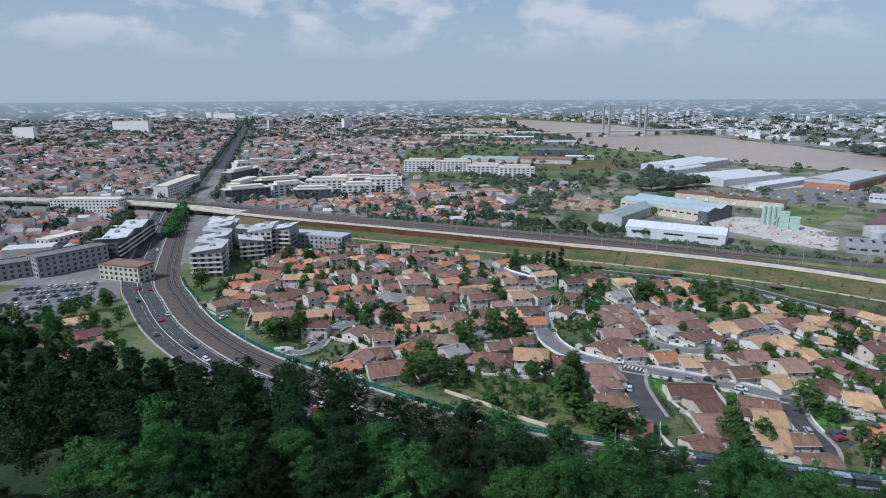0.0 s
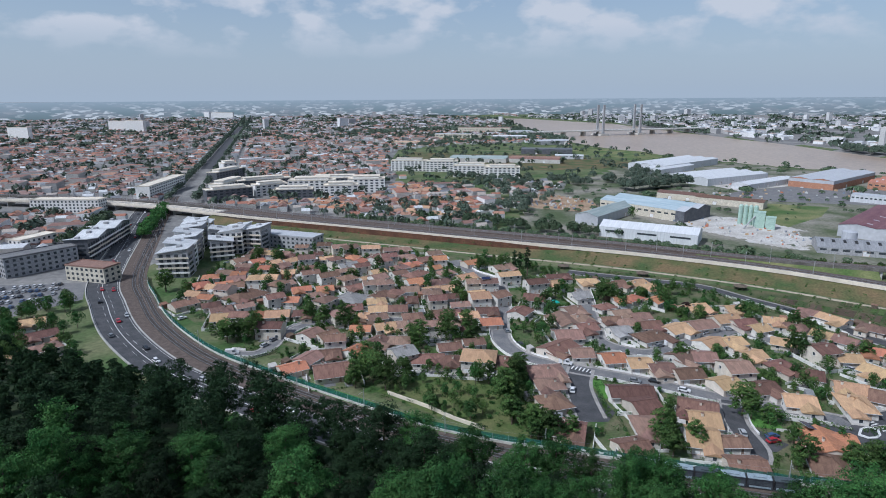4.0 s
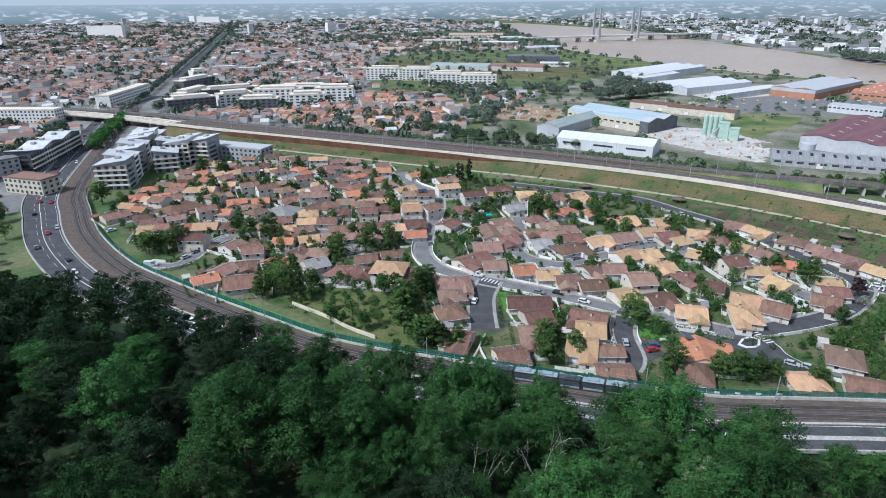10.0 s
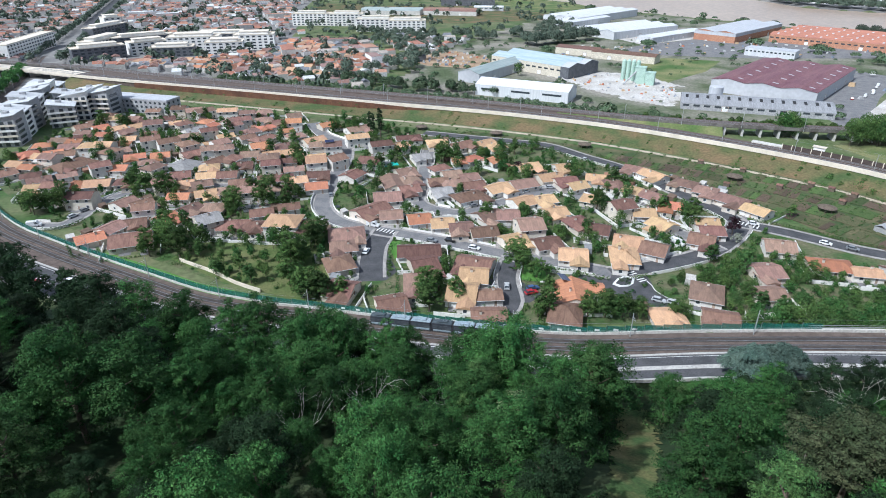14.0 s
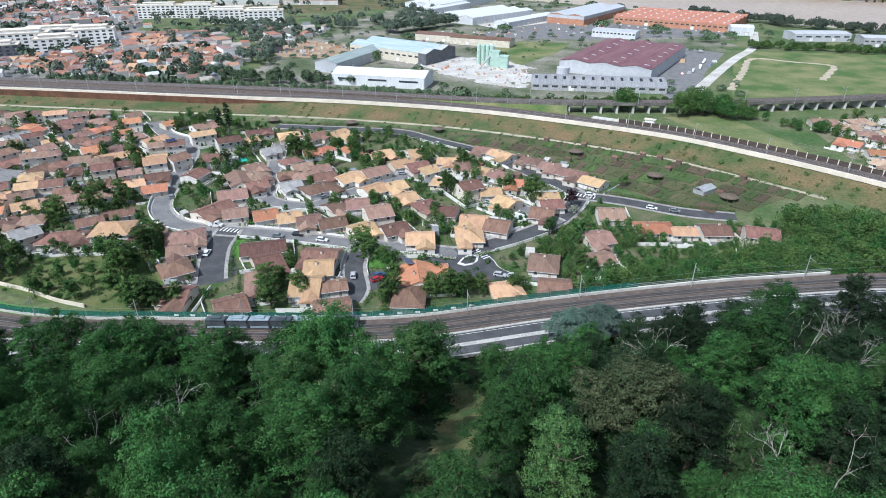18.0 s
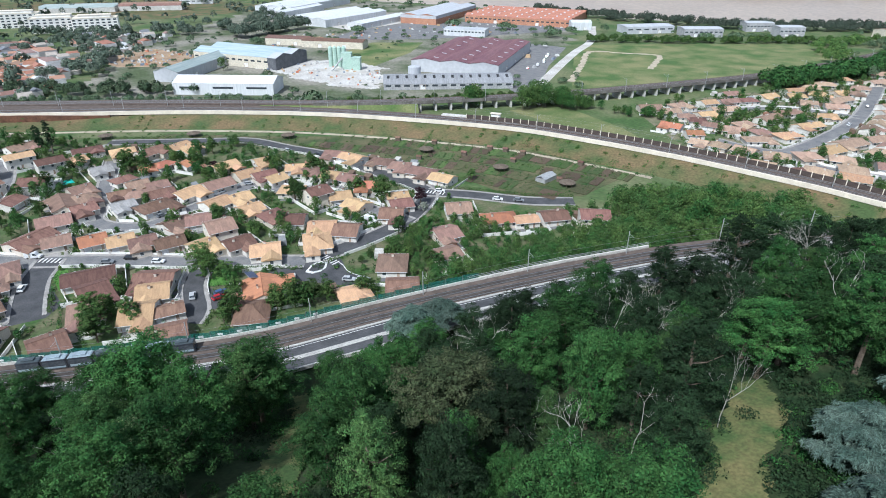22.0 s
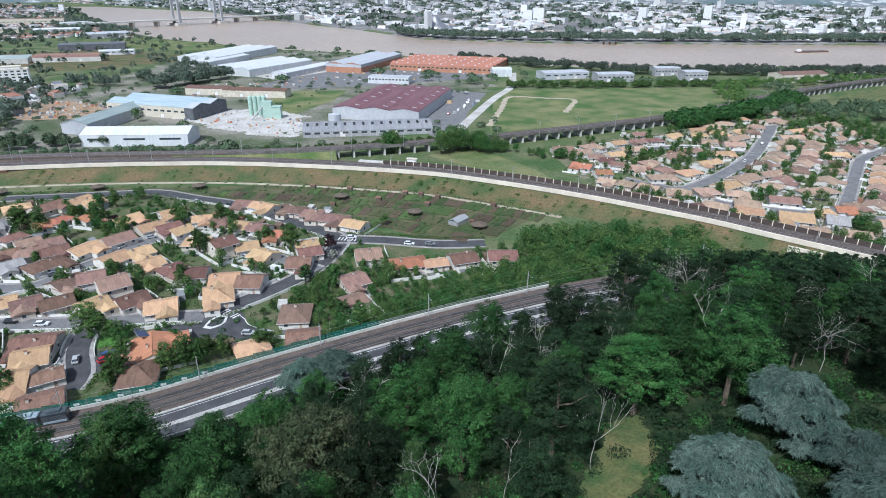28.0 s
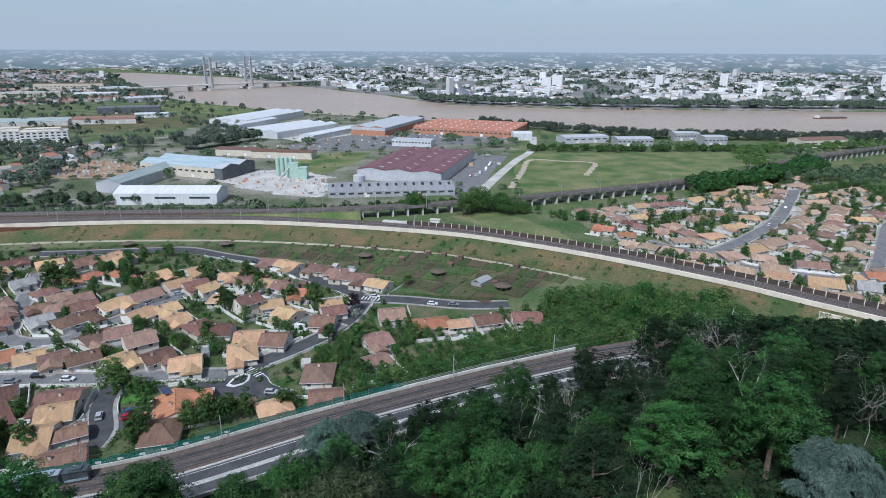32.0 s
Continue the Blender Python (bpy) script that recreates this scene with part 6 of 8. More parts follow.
k.box(0.3, -0.06, 0.5, 1.3, 0.03, 0.6)
MOTIF = k.build("motif", PAINT)
fence = thing("fence", (0, 0, 0), 0, "long green wire-mesh fence on a low concrete wall", "fence")
for x, y, a in along(FE[FE[:, 0] < 184], 0.0, 4.9):
    z = float(climb(x)) + 0.72
    put("post", POST, fence, (x, y, z), a)
    put("panel", PANEL, fence, (x, y, z), a)
    if 55 < x < 140:
        put("motif", MOTIF, fence, (x + 2.2 * math.cos(a), y + 2.2 * math.sin(a), z), a)


def pole_mesh(h, arm, cross=False):
    k = Mesh()
    k.tube((0, 0, -0.5), (0, 0, h), 0.16, 0.1, 7)
    k.tube((0, 0, h - 0.9), (0, -arm, h - 0.7), 0.05, 0.04, 5)
    k.tube((0, 0, h - 2.0), (0, -arm * 0.9, h - 0.8), 0.035, 0.03, 4)
    return k.build("catenary_pole", GALVA)


TRAM_POLE, RAIL_POLE = pole_mesh(7.4, 3.0), pole_mesh(8.5, 4.2)
for x, y, a in along(F, 1.5, 31, 40):
    put("catenary_pole", TRAM_POLE, at=(x, y, float(climb(x)) + 0.1), turn=a, label="grey steel tramway pole with a bracket arm", category="pole", group="tramway poles")
for x, y, a in along(W, -2.2, 34, 300):
    put("catenary_pole", RAIL_POLE, at=(x, y, 5.2), turn=a + math.pi, label="grey steel railway pole with a bracket arm", category="pole", group="railway poles")
for x, y, a in along(V, 5.6, 32, 300, 1700):
    put("catenary_pole", RAIL_POLE, at=(x, y, 5.4), turn=a + math.pi, label="tall steel pole of the old railway", category="pole", group="viaduct poles")
for line, off, z0, nm in ((F, 3.7, 5.9, "w"), (F, 7.0, 5.9, "w"), (W, -4.7, 11.9, "r"), (W, -9.2, 11.9, "r")):
    zz = (climb(line[:, 0]) if line is F else np.zeros(len(line))) + z0
    structure("overhead_wire", ribbon(line, off - 0.015, off + 0.015, zz, thick=0.03), STEEL, "thin overhead wire above the track", "wire")


def tram(start, off, label):
    """A long low tram of seven linked sections."""
    pts = along(F, off, 6.15, start)[:8]
    t = thing("tram", (pts[3][0], pts[3][1], float(climb(pts[3][0])) + 0.24), 0, label, "tram", "trams on the line")
    o = Vector(t.location)
    for i in range(7):
        (x, y, a), (x2, y2, _) = pts[i], pts[i + 1]
        mid = Vector(((x + x2) / 2, (y + y2) / 2, (climb(x) + climb(x2)) / 2 + 0.24)) - o
        L = math.hypot(x2 - x, y2 - y) - 0.25
        turn = math.atan2(y2 - y, x2 - x)
        pitch = math.atan2(float(climb(x2) - climb(x)), math.hypot(x2 - x, y2 - y))
        end = i in (0, 6)
        k = Mesh()
        k.box(0, 0, 0.3, L, 2.4, 0.75, slot=0)
        k.box(0, 0, 1.05, L - (0.3 if end else 0), 2.36, 1.75, slot=0, taper=0.97)
        body = put("section", k.build("section", BODY_DARK), t, mid, turn)
        body.rotation_euler = (0, -pitch, turn)
        for s in (-1, 1):
            k = Mesh()
            k.box(0, s * 1.19, 0.42, L * 0.86, 0.06, 0.5 if i % 2 else 0.62)
            put("side_panel", k.build("side_panel", BODY_PALE), body)
            k = Mesh()
            k.box(0, s * 1.2, 1.15, L * 0.9, 0.05, 1.2)
            put("window_band", k.build("window_band", GLASS), body)
        k = Mesh()
        k.box(0, 0, 2.8, L * 0.96, 2.2, 0.18, slot=0, taper=0.94)
        k.box(0, 0, 2.98, L * 0.5, 1.5, 0.32, slot=0)
        put("roof", k.build("roof", BODY_PALE if i % 3 else TRAM_ROOF), body)
        if i < 6:
            k = Mesh()
            k.box(L / 2 + 0.13, 0, 0.45, 0.3, 2.1, 2.3)
            put("bellows", k.build("bellows", DARK), body)
    return t


_f = shifted(F, 3.6)
_s = np.r_[0, np.cumsum(np.hypot(*np.diff(_f, axis=0).T))]
tram(float(np.interp(70, _f[:, 0], _s)), 3.6, "long dark low-floor tram with pale panels on its track")

# the noise barrier and the halt on the bank
k = Mesh()
k.box(0, 0, 0, 0.35, 0.35, 2.6)
NB_POST = k.build("post", PALE_CONCRETE)
k = Mesh()
k.box(2.2, 0, 0.15, 4.05, 0.16, 2.1)
NB_PANEL = k.build("panel", NOISE_PANEL)
nb = thing("noise_barrier", (0, 0, 0), 0, "noise barrier of brown panels between pale posts on the railway bank", "barrier")
BW = W[(W[:, 0] > 262)]
for x, y, a in along(BW, -11.5, 4.4):
    put("post", NB_POST, nb, (x, y, 5.2), a)
    put("panel", NB_PANEL, nb, (x, y, 5.2), a)
hs = thing("shelter", (278, 282, 5.2), radians(-46), "grey railway shelter with a flat roof on the bank", "shelter")
for nm, a, m in (("platform", (0, 0, -0.3, 34, 3.6, 0.9), CONCRETE), ("wall", (14, 0.6, 0.6, 5, 2.2, 2.6), WHITE_WALL), ("roof", (14, 0.6, 3.2, 6, 3.2, 0.25), PALE_CONCRETE)):
    k = Mesh()
    k.box(*a)
    put(nm, k.build(nm, m), hs)
# piers of the old viaduct
k = Mesh()
k.box(0, 0, -0.3, 1.1, 8.6, 5.4)
PIER = k.build("pier", CONCRETE)
vp = thing("viaduct_piers", (0, 0, 0), 0, "row of short concrete piers under the railway deck", "pier")
for x, y, a in along(V[V[:, 0] > 240], 0, 9.5):
    put("pier", PIER, vp, (x, y, 0), a)
for x, y, a in along(V[V[:, 0] < -175], 0, 20, 100) + along(WV, -6.5, 24, 100):
    if off_line([x], [y], shifted(F, EDGE + WIDE / 2))[0] > 13:
        put("pier", PIER, vp, (x, y, 0), a)
# road bridge of the railway over the avenue and the tunnel mouth at the foot of the bank
tm = thing("tunnel_mouth", (360, 90, 0), radians(-72), "pale wall with an arched tunnel mouth painted dark", "tunnel")
k = Mesh()
k.box(0, -5.5, 0, 12, 1.0, 5.2)
put("wall", k.build("wall", PALE_CONCRETE), tm)
# flat dark face on the wall; the tunnel's inner shade is its colour
k = Mesh()
k.add([(2.4 * math.cos(math.pi * i / 10), -6.03, 1.6 + 2.4 * math.sin(math.pi * i / 10)) for i in range(11)] + [(-2.4, -6.03, 0), (2.4, -6.03, 0)], [tuple(range(13))])
put("opening", k.build("opening", DARK), tm)


# ---- meadows, yards and allotments ----
patch("garden_ground", [(-122, 312), (-100, 272), (-66, 238), (-25, 208), (20, 177), (60, 163), (100, 148), (130, 143), (200, 138), (262, 160), (214, 225), (165, 318), (110, 345), (60, 374), (-20, 408), (-112, 402)],
      mat("garden_soil", (0.045, 0.095, 0.024), (0.14, 0.13, 0.075), 0.12, 0.95, 0.2, fine=9, detail=6), "gardens of grass, soil and gravel between the houses", "garden", 0.025)
patch("garden_ground", [(345, 175), (368, 105), (385, 70), (560, 90), (640, 180), (640, 270), (560, 262), (480, 262), (420, 272), (380, 255)],
      mat("garden_soil", (0.06, 0.105, 0.03), (0.22, 0.19, 0.13), 0.1, 0.95, 0.2, fine=9, detail=6), "gardens and paved drives between the houses", "garden", 0.025)
patch("meadow_2", [(388, 330), (405, 308), (470, 298), (560, 295), (640, 300), (720, 350), (700, 372), (518, 465), (488, 452)], GRASS, "large green meadow beside the viaduct", "meadow", 0.03)
track = spline([(400, 346), (450, 394), (492, 434), (514, 414), (533, 393), (510, 372), (484, 353)], 4)
structure("meadow_track", ribbon(track, -2.6 - 0.8 * np.sin(np.arange(len(track)) * 1.7), 2.2 + 0.9 * np.sin(np.arange(len(track)) * 2.3), 0.07), SAND, "pale gravel track round the meadow", "track")
structure("yard_road", ribbon(spline([(355, 325), (372, 346), (430, 398), (481, 441), (533, 482), (600, 560)], 6), -4, 4, 0.06), YARD, "pale gravel road past the meadow", "road")
patch("car_park", [(344, 333), (372, 346), (420, 400), (486, 462), (470, 495), (398, 420), (352, 372)], ASPHALT_PALE, "grey asphalt yard beside the large hall", "yard", 0.045)
ragged = Mesh()
rx, ry = np.meshgrid(np.arange(196, 306, 2.5), np.arange(384, 528, 2.5))
wob = np.array([[noise.noise((p * 0.05, q * 0.05, 3.0)) * 16 + noise.noise((p * 0.2, q * 0.2, 9.0)) * 6 for p, q in zip(a, b)] for a, b in zip(rx, ry)])
okr = inside(rx + wob, ry - wob, [(205, 500), (225, 450), (246, 405), (262, 392), (290, 418), (292, 455), (276, 500), (240, 515)])
for i in range(rx.shape[0]):
    for j in range(rx.shape[1]):
        if okr[i, j]:
            p, q = rx[i, j], ry[i, j]
            ragged.add([(p, q, 0.04), (p + 2.5, q, 0.04), (p + 2.5, q + 2.5, 0.04), (p, q + 2.5, 0.04)], [(0, 1, 2, 3)])
structure("yard", ragged, YARD, "pale dusty yard of the concrete plant", "yard")
patch("yard", [(320, 740), (345, 650), (430, 690), (470, 700), (420, 790), (340, 830)], YARD, "pale yard between white halls", "yard", 0.04)
patch("yard", [(85, 610), (110, 555), (167, 527), (172, 600), (128, 645)], mat("timber_yard_soil", (0.28, 0.19, 0.12), (0.38, 0.28, 0.19), 0.1, 0.95, 0.2), "brown bare ground of a timber yard", "yard", 0.04)
patch("yard", [(300, 610), (340, 585), (420, 560), (560, 545), (600, 580), (520, 640), (440, 690), (345, 650)], ASPHALT_PALE, "grey paved yard between the factory halls", "yard", 0.038)
patch("meadow_3", [(316, 300), (352, 296), (352, 240), (346, 215), (325, 255)], GRASS, "rough green grass behind the noise barrier", "meadow", 0.035)
patch("meadow_4", [(272, 440), (300, 470), (345, 505), (380, 550), (335, 572), (298, 540), (280, 500)], GRASS, "rough green grass behind the concrete plant", "meadow", 0.035)
patch("meadow_5", [(-76, 961), (-27, 1164), (76, 1110), (227, 1090), (328, 941), (300, 880), (169, 850), (60, 900)], DRY_GRASS, "pale dry meadow beyond the town blocks", "meadow", 0.035)
patch("meadow_6", [(190, 1180), (330, 1000), (420, 960), (400, 1130), (300, 1280), (220, 1300)], GRASS, "green wasteland near the river", "meadow", 0.03)
patch("meadow_7", [(700, 270), (820, 200), (1000, 200), (980, 265), (860, 270)], YELLOW_GRASS, "pale field behind the viaduct", "meadow", 0.03)
patch("park_lawn", [(-2, 196), (20, 178), (48, 163), (58, 172), (52, 205), (28, 214), (6, 212)], mat("rough_lawn", (0.07, 0.115, 0.03), (0.13, 0.14, 0.055), 0.1, 0.95, 0.2, fine=12), "rough lawn of a large garden", "lawn", 0.03)
patch("lawn_strip", [(-32, 199), (-8, 184), (16, 171), (34, 163), (38, 166), (14, 177), (-10, 193), (-28, 204)], LAWN, "bright green grass strip behind the fence", "lawn", 0.04)
patch("lawn_strip", [(116, 171), (127, 168), (128, 176), (119, 181)], LAWN, "small lawn beside a turning place", "lawn", 0.06)
patch("lawn_strip", [(74, 204), (79, 203), (81, 191), (77, 189)], LAWN, "small lawn beside a turning place", "lawn", 0.06)
patch("car_park", [(62, 198), (74, 196), (78, 180), (74, 174), (60, 174)], ASPHALT, "dark asphalt turning place", "yard", 0.05)
patch("car_park", [(105, 172), (117, 172), (124, 160), (118, 156), (106, 160)], ASPHALT, "dark asphalt turning place", "yard", 0.052)
patch("car_park", [(134, 178), (144, 169.5), (149.7, 171), (154, 173), (161, 175.5), (160.8, 165), (159.8, 160.5), (161.4, 156), (165, 150), (157, 150.5), (142.5, 162), (136, 170)], ASPHALT, "wide asphalt junction with a drop-shaped island", "yard", 0.056)
isl = Mesh()
pts = [(147.6, 164.9), (150.6, 168.4), (153, 169.6), (155.2, 169.3), (156.1, 167.6), (154.6, 164.6), (152.3, 163), (149.3, 162.9)]
n = len(pts)
isl.add([(x, y, 0.2) for x, y in pts] + [(x, y, 0.0) for x, y in pts], [tuple(range(n))] + [(i, n + i, n + (i + 1) % n, (i + 1) % n) for i in range(n)])
structure("traffic_island", isl, PAINT, "white-edged drop-shaped traffic island", "island")
isl2 = Mesh()
m = np.array(pts).mean(0)
isl2.add([(*(m + (np.array(p) - m) * 0.74), 0.21) for p in pts], [tuple(range(len(pts)))])
structure("island_top", isl2, ASPHALT, "dark middle of the traffic island", "island")
structure("road_marking", ribbon(spline([(159.6, 166), (160.2, 163), (160, 160), (161.6, 156), (165.4, 151)], 1.5), -0.14, 0.14, 0.075), PAINT, "white curved edge line at the junction", "marking")
zebra = Mesh()
for (x1, y1), (x2, y2) in (((70.5, 214.5), (78, 210)), ((156.2, 172.6), (158.6, 165.6)), ((213, 208), (219, 202)), ((138, 180), (140, 175))):
    for i in range(6):
        t = (i + 0.5) / 6
        a = math.atan2(y2 - y1, x2 - x1)
        zebra.box(x1 + (x2 - x1) * t, y1 + (y2 - y1) * t, 0.112, 0.55, 3.0, 0.012, a)
structure("crossing", zebra, PAINT, "white striped pedestrian crossing", "crossing")

# allotments
ALLOT = [(110, 338), (176, 297), (247, 276), (296, 222), (302, 182), (268, 173), (242, 188), (228, 236), (207, 268), (170, 318), (125, 346)]
PLOTS = [mat("plot_" + w, a, b, 0.5, 0.95, 0.4, "object", 0.25, 8, stretch=(1, 6, 1)) for w, a, b in
         (("green", (0.045, 0.085, 0.025), (0.085, 0.105, 0.04)), ("soil", (0.075, 0.055, 0.038), (0.12, 0.085, 0.058)), ("mixed", (0.055, 0.08, 0.028), (0.12, 0.1, 0.055)), ("lawn", (0.05, 0.1, 0.026), (0.085, 0.115, 0.038)))]
rng = np.random.default_rng(5)
patch("garden_ground", [(125, 346), (170, 318), (210, 296), (247, 276), (296, 222), (302, 182), (268, 173), (242, 188), (228, 236), (207, 268), (186, 286), (150, 312), (110, 338)], mat("allotment_grass", (0.045, 0.075, 0.025), (0.13, 0.115, 0.062), 0.09, 0.95, 0.3, fine=12, detail=7), "trodden grass and soil between the allotment beds", "garden", 0.05)
al = thing("allotments", (0, 0, 0), 0, "patchwork of vegetable plots with brown and green beds", "allotment")
for x, y, a in along(W[(W[:, 0] > 100) & (W[:, 0] < 330)], 0, 10.5):
    for r in range(6):
        d = 25.5 + r * 12.5
        px, py = x + math.sin(a) * d, y - math.cos(a) * d
        if not inside([px], [py], ALLOT)[0] or off_line([px], [py], STREET_LINES["street_2"])[0] < 9 or off_line([px], [py], STREET_LINES["street_7"])[0] < 7:
            continue
        n = int(rng.integers(1, 4))
        for i in range(n):
            k = Mesh()
            k.box(0, 0, 0, 9.0 / n - 0.6, 10.5 - rng.uniform(0, 2), 0.12)
            put("bed", k.build("bed", PLOTS[int(rng.integers(0, 4))]), al, (px + (i + 0.5 - n / 2) * 9.0 / n * math.cos(a), py + (i + 0.5 - n / 2) * 9.0 / n * math.sin(a), 0.04 + 0.0017 * len(al.children)), a)
        if rng.uniform() < 0.3:
            s = thing("garden_shed", (px + 2, py + 3, 0), a, "small wooden garden shed on an allotment", "shed", "sheds on the allotments")
            k = Mesh()
            k.box(0, 0, 0, 2.4, 2.0, 1.9)
            put("wall", k.build("wall", BARK), s)
            k = Mesh()
            k.add([(-1.4, -1.2, 1.88), (1.4, -1.2, 1.88), (1.4, 0, 2.5), (-1.4, 0, 2.5), (1.4, 1.2, 1.88), (-1.4, 1.2, 1.88)], [(0, 1, 2, 3), (3, 2, 4, 5)])
            put("roof", k.build("roof", ROOF["brown"]), s)


def round_hut(x, y):
    t = thing("round_hut", (x, y, 0), 0, "low round hut with a dark conical roof", "hut", "round huts on the allotments")
    k = Mesh()
    k.tube((0, 0, 1.9), (0, 0, 2.9), 3.7, 0.3, 18)
    put("roof", k.build("roof", BARK), t)
    for i in range(8):
        k = Mesh()
        k.tube((3.1 * math.cos(i * 0.785), 3.1 * math.sin(i * 0.785), 0), (3.1 * math.cos(i * 0.785), 3.1 * math.sin(i * 0.785), 2.0), 0.12, 0.12, 6)
        put("post", k.build("post", BARK), t)


for x, y in ((255, 215), (236, 254), (181, 309), (137, 335), (270, 185), (52, 372), (95, 352)):
    round_hut(x, y)
gh = thing("greenhouse", (266, 195, 0), radians(20), "small white-framed greenhouse on the allotments", "greenhouse")
k = Mesh()
k.box(0, 0, 0, 9, 5, 2.0)
put("wall", k.build("wall", GALVA), gh)
k = Mesh()
k.add([(-4.6, -2.6, 2.0), (4.6, -2.6, 2.0), (4.6, 0, 3.1), (-4.6, 0, 3.1), (4.6, 2.6, 2.0), (-4.6, 2.6, 2.0)], [(0, 1, 2, 3), (3, 2, 4, 5)])
put("roof", k.build("roof", GALVA), gh)


# ---- solar panels and a covered pool ----
SOLAR = mat("solar_cells", (0.015, 0.02, 0.06), (0.03, 0.04, 0.09), 2, 0.2, spec=0.6)
for (x, y, z), deg, w, h in (((130.5, 163.0, 4.6), 100, 4.2, 3.0), ((45.0, 309.5, 7.0), 12, 4.5, 2.2)):
    t = thing("solar_panel", (x, y, z), radians(deg), "dark blue solar panel lying on a tiled roof", "solar panel", "solar panels")
    t.rotation_euler = (radians(18), 0, radians(deg))
    k = Mesh()
    k.box(0, 0, 0.2, w, h, 0.08)
    put("panel", k.build("panel", SOLAR), t)
    k = Mesh()
    k.box(0, 0, 0.12, w + 0.16, h + 0.16, 0.07)
    put("frame", k.build("frame", GALVA), t)
k = Mesh()
k.box(0, 0, 0, 8.5, 4.6, 0.4, taper=0.94)
put("pool_cover", k.build("pool_cover", mat("turquoise_tarpaulin", (0.03, 0.42, 0.36), (0.05, 0.5, 0.43), 0.6, 0.5)), at=(76, 290, 0.05), turn=0.25, label="turquoise tarpaulin over a garden pool", category="pool cover")


# ---- cars ----
CAR_PAINTS = {w: mat(w + "_car_paint", c, tuple(v * 0.92 for v in c), 1, 0.3, spec=0.5) for w, c in
              (("white", (0.75, 0.75, 0.75)), ("black", (0.02, 0.02, 0.022)), ("grey", (0.2, 0.21, 0.22)), ("silver", (0.45, 0.46, 0.47)), ("red", (0.4, 0.02, 0.03)), ("blue", (0.05, 0.1, 0.22)))}
RUBBER = mat("tyre_rubber", (0.02, 0.02, 0.02), (0.03, 0.03, 0.03), 3, 0.9)
CARS = {}


def car_meshes(kind, paint):
    L, h = (4.2, 1.45) if kind == "car" else (5.2, 2.25)
    k = Mesh()
    prof = [(-L / 2, 0.35), (-L / 2, 0.85), (-L * 0.28, 0.95), (L * 0.3, 0.9), (L / 2, 0.7), (L / 2, 0.35)] if kind == "car" else [(-L / 2, 0.35), (-L / 2, h), (L * 0.2, h), (L * 0.33, 1.25), (L / 2, 1.0), (L / 2, 0.35)]
    n = len(prof)
    k.add([(x, -0.86, z) for x, z in prof] + [(x, 0.86, z) for x, z in prof], [tuple(range(n)), tuple(range(2 * n - 1, n - 1, -1))] + [(i, n + i, n + (i + 1) % n, (i + 1) % n) for i in range(n)])
    body = k.build("body", CAR_PAINTS[paint])
    k = Mesh()
    cab = [(-L * 0.44, 0.86), (-L * 0.36, h), (L * 0.08, h), (L * 0.26, 0.86)] if kind == "car" else [(L * 0.05, 1.3), (L * 0.05, 2.0), (L * 0.205, 2.05), (L * 0.315, 1.3)]
    w1, w2 = (0.8, 0.62) if kind == "car" else (0.88, 0.88)
    k.add([(x, -(w1 if i in (0, 3) else w2), z) for i, (x, z) in enumerate(cab)] + [(x, (w1 if i in (0, 3) else w2), z) for i, (x, z) in enumerate(cab)],
          [(0, 1, 2, 3), (7, 6, 5, 4), (0, 4, 5, 1), (1, 5, 6, 2), (2, 6, 7, 3)])
    glass = k.build("glasshouse", GLASS)
    k = Mesh()
    k.add([(-L * 0.37, -0.63, h + 0.01), (L * 0.09, -0.63, h + 0.01), (L * 0.09, 0.63, h + 0.01), (-L * 0.37, 0.63, h + 0.01), (-L * 0.37, -0.63, h - 0.05), (L * 0.09, -0.63, h - 0.05), (L * 0.09, 0.63, h - 0.05), (-L * 0.37, 0.63, h - 0.05)],
          [(0, 1, 2, 3), (0, 4, 5, 1), (1, 5, 6, 2), (2, 6, 7, 3), (3, 7, 4, 0)])
    top = k.build("roof", CAR_PAINTS[paint])
    k = Mesh()
    k.tube((0, -0.1, 0), (0, 0.1, 0), 0.32, 0.32, 10)
    return body, glass, top, k.build("wheel", RUBBER), L


def car(x, y, deg, paint="white", kind="car", z=0.1, moving="", wheels=True):
    key = (kind, paint)
    if key not in CARS:
        CARS[key] = car_meshes(kind, paint)
    body, glass, top, wheel, L = CARS[key]
    t = thing(kind, (x, y, z), radians(deg), f"{paint} {'car' if kind == 'car' else 'delivery van'} {'on the avenue' if moving else 'parked beside the houses'}", kind, "cars")
    put("body", body, t), put("glasshouse", glass, t), put("roof", top, t)
    for sx in (-0.31, 0.31) if wheels else ():
        for sy in (-0.8, 0.8):
            put("wheel", wheel, t, (sx * L, sy, 0.32))
    return t


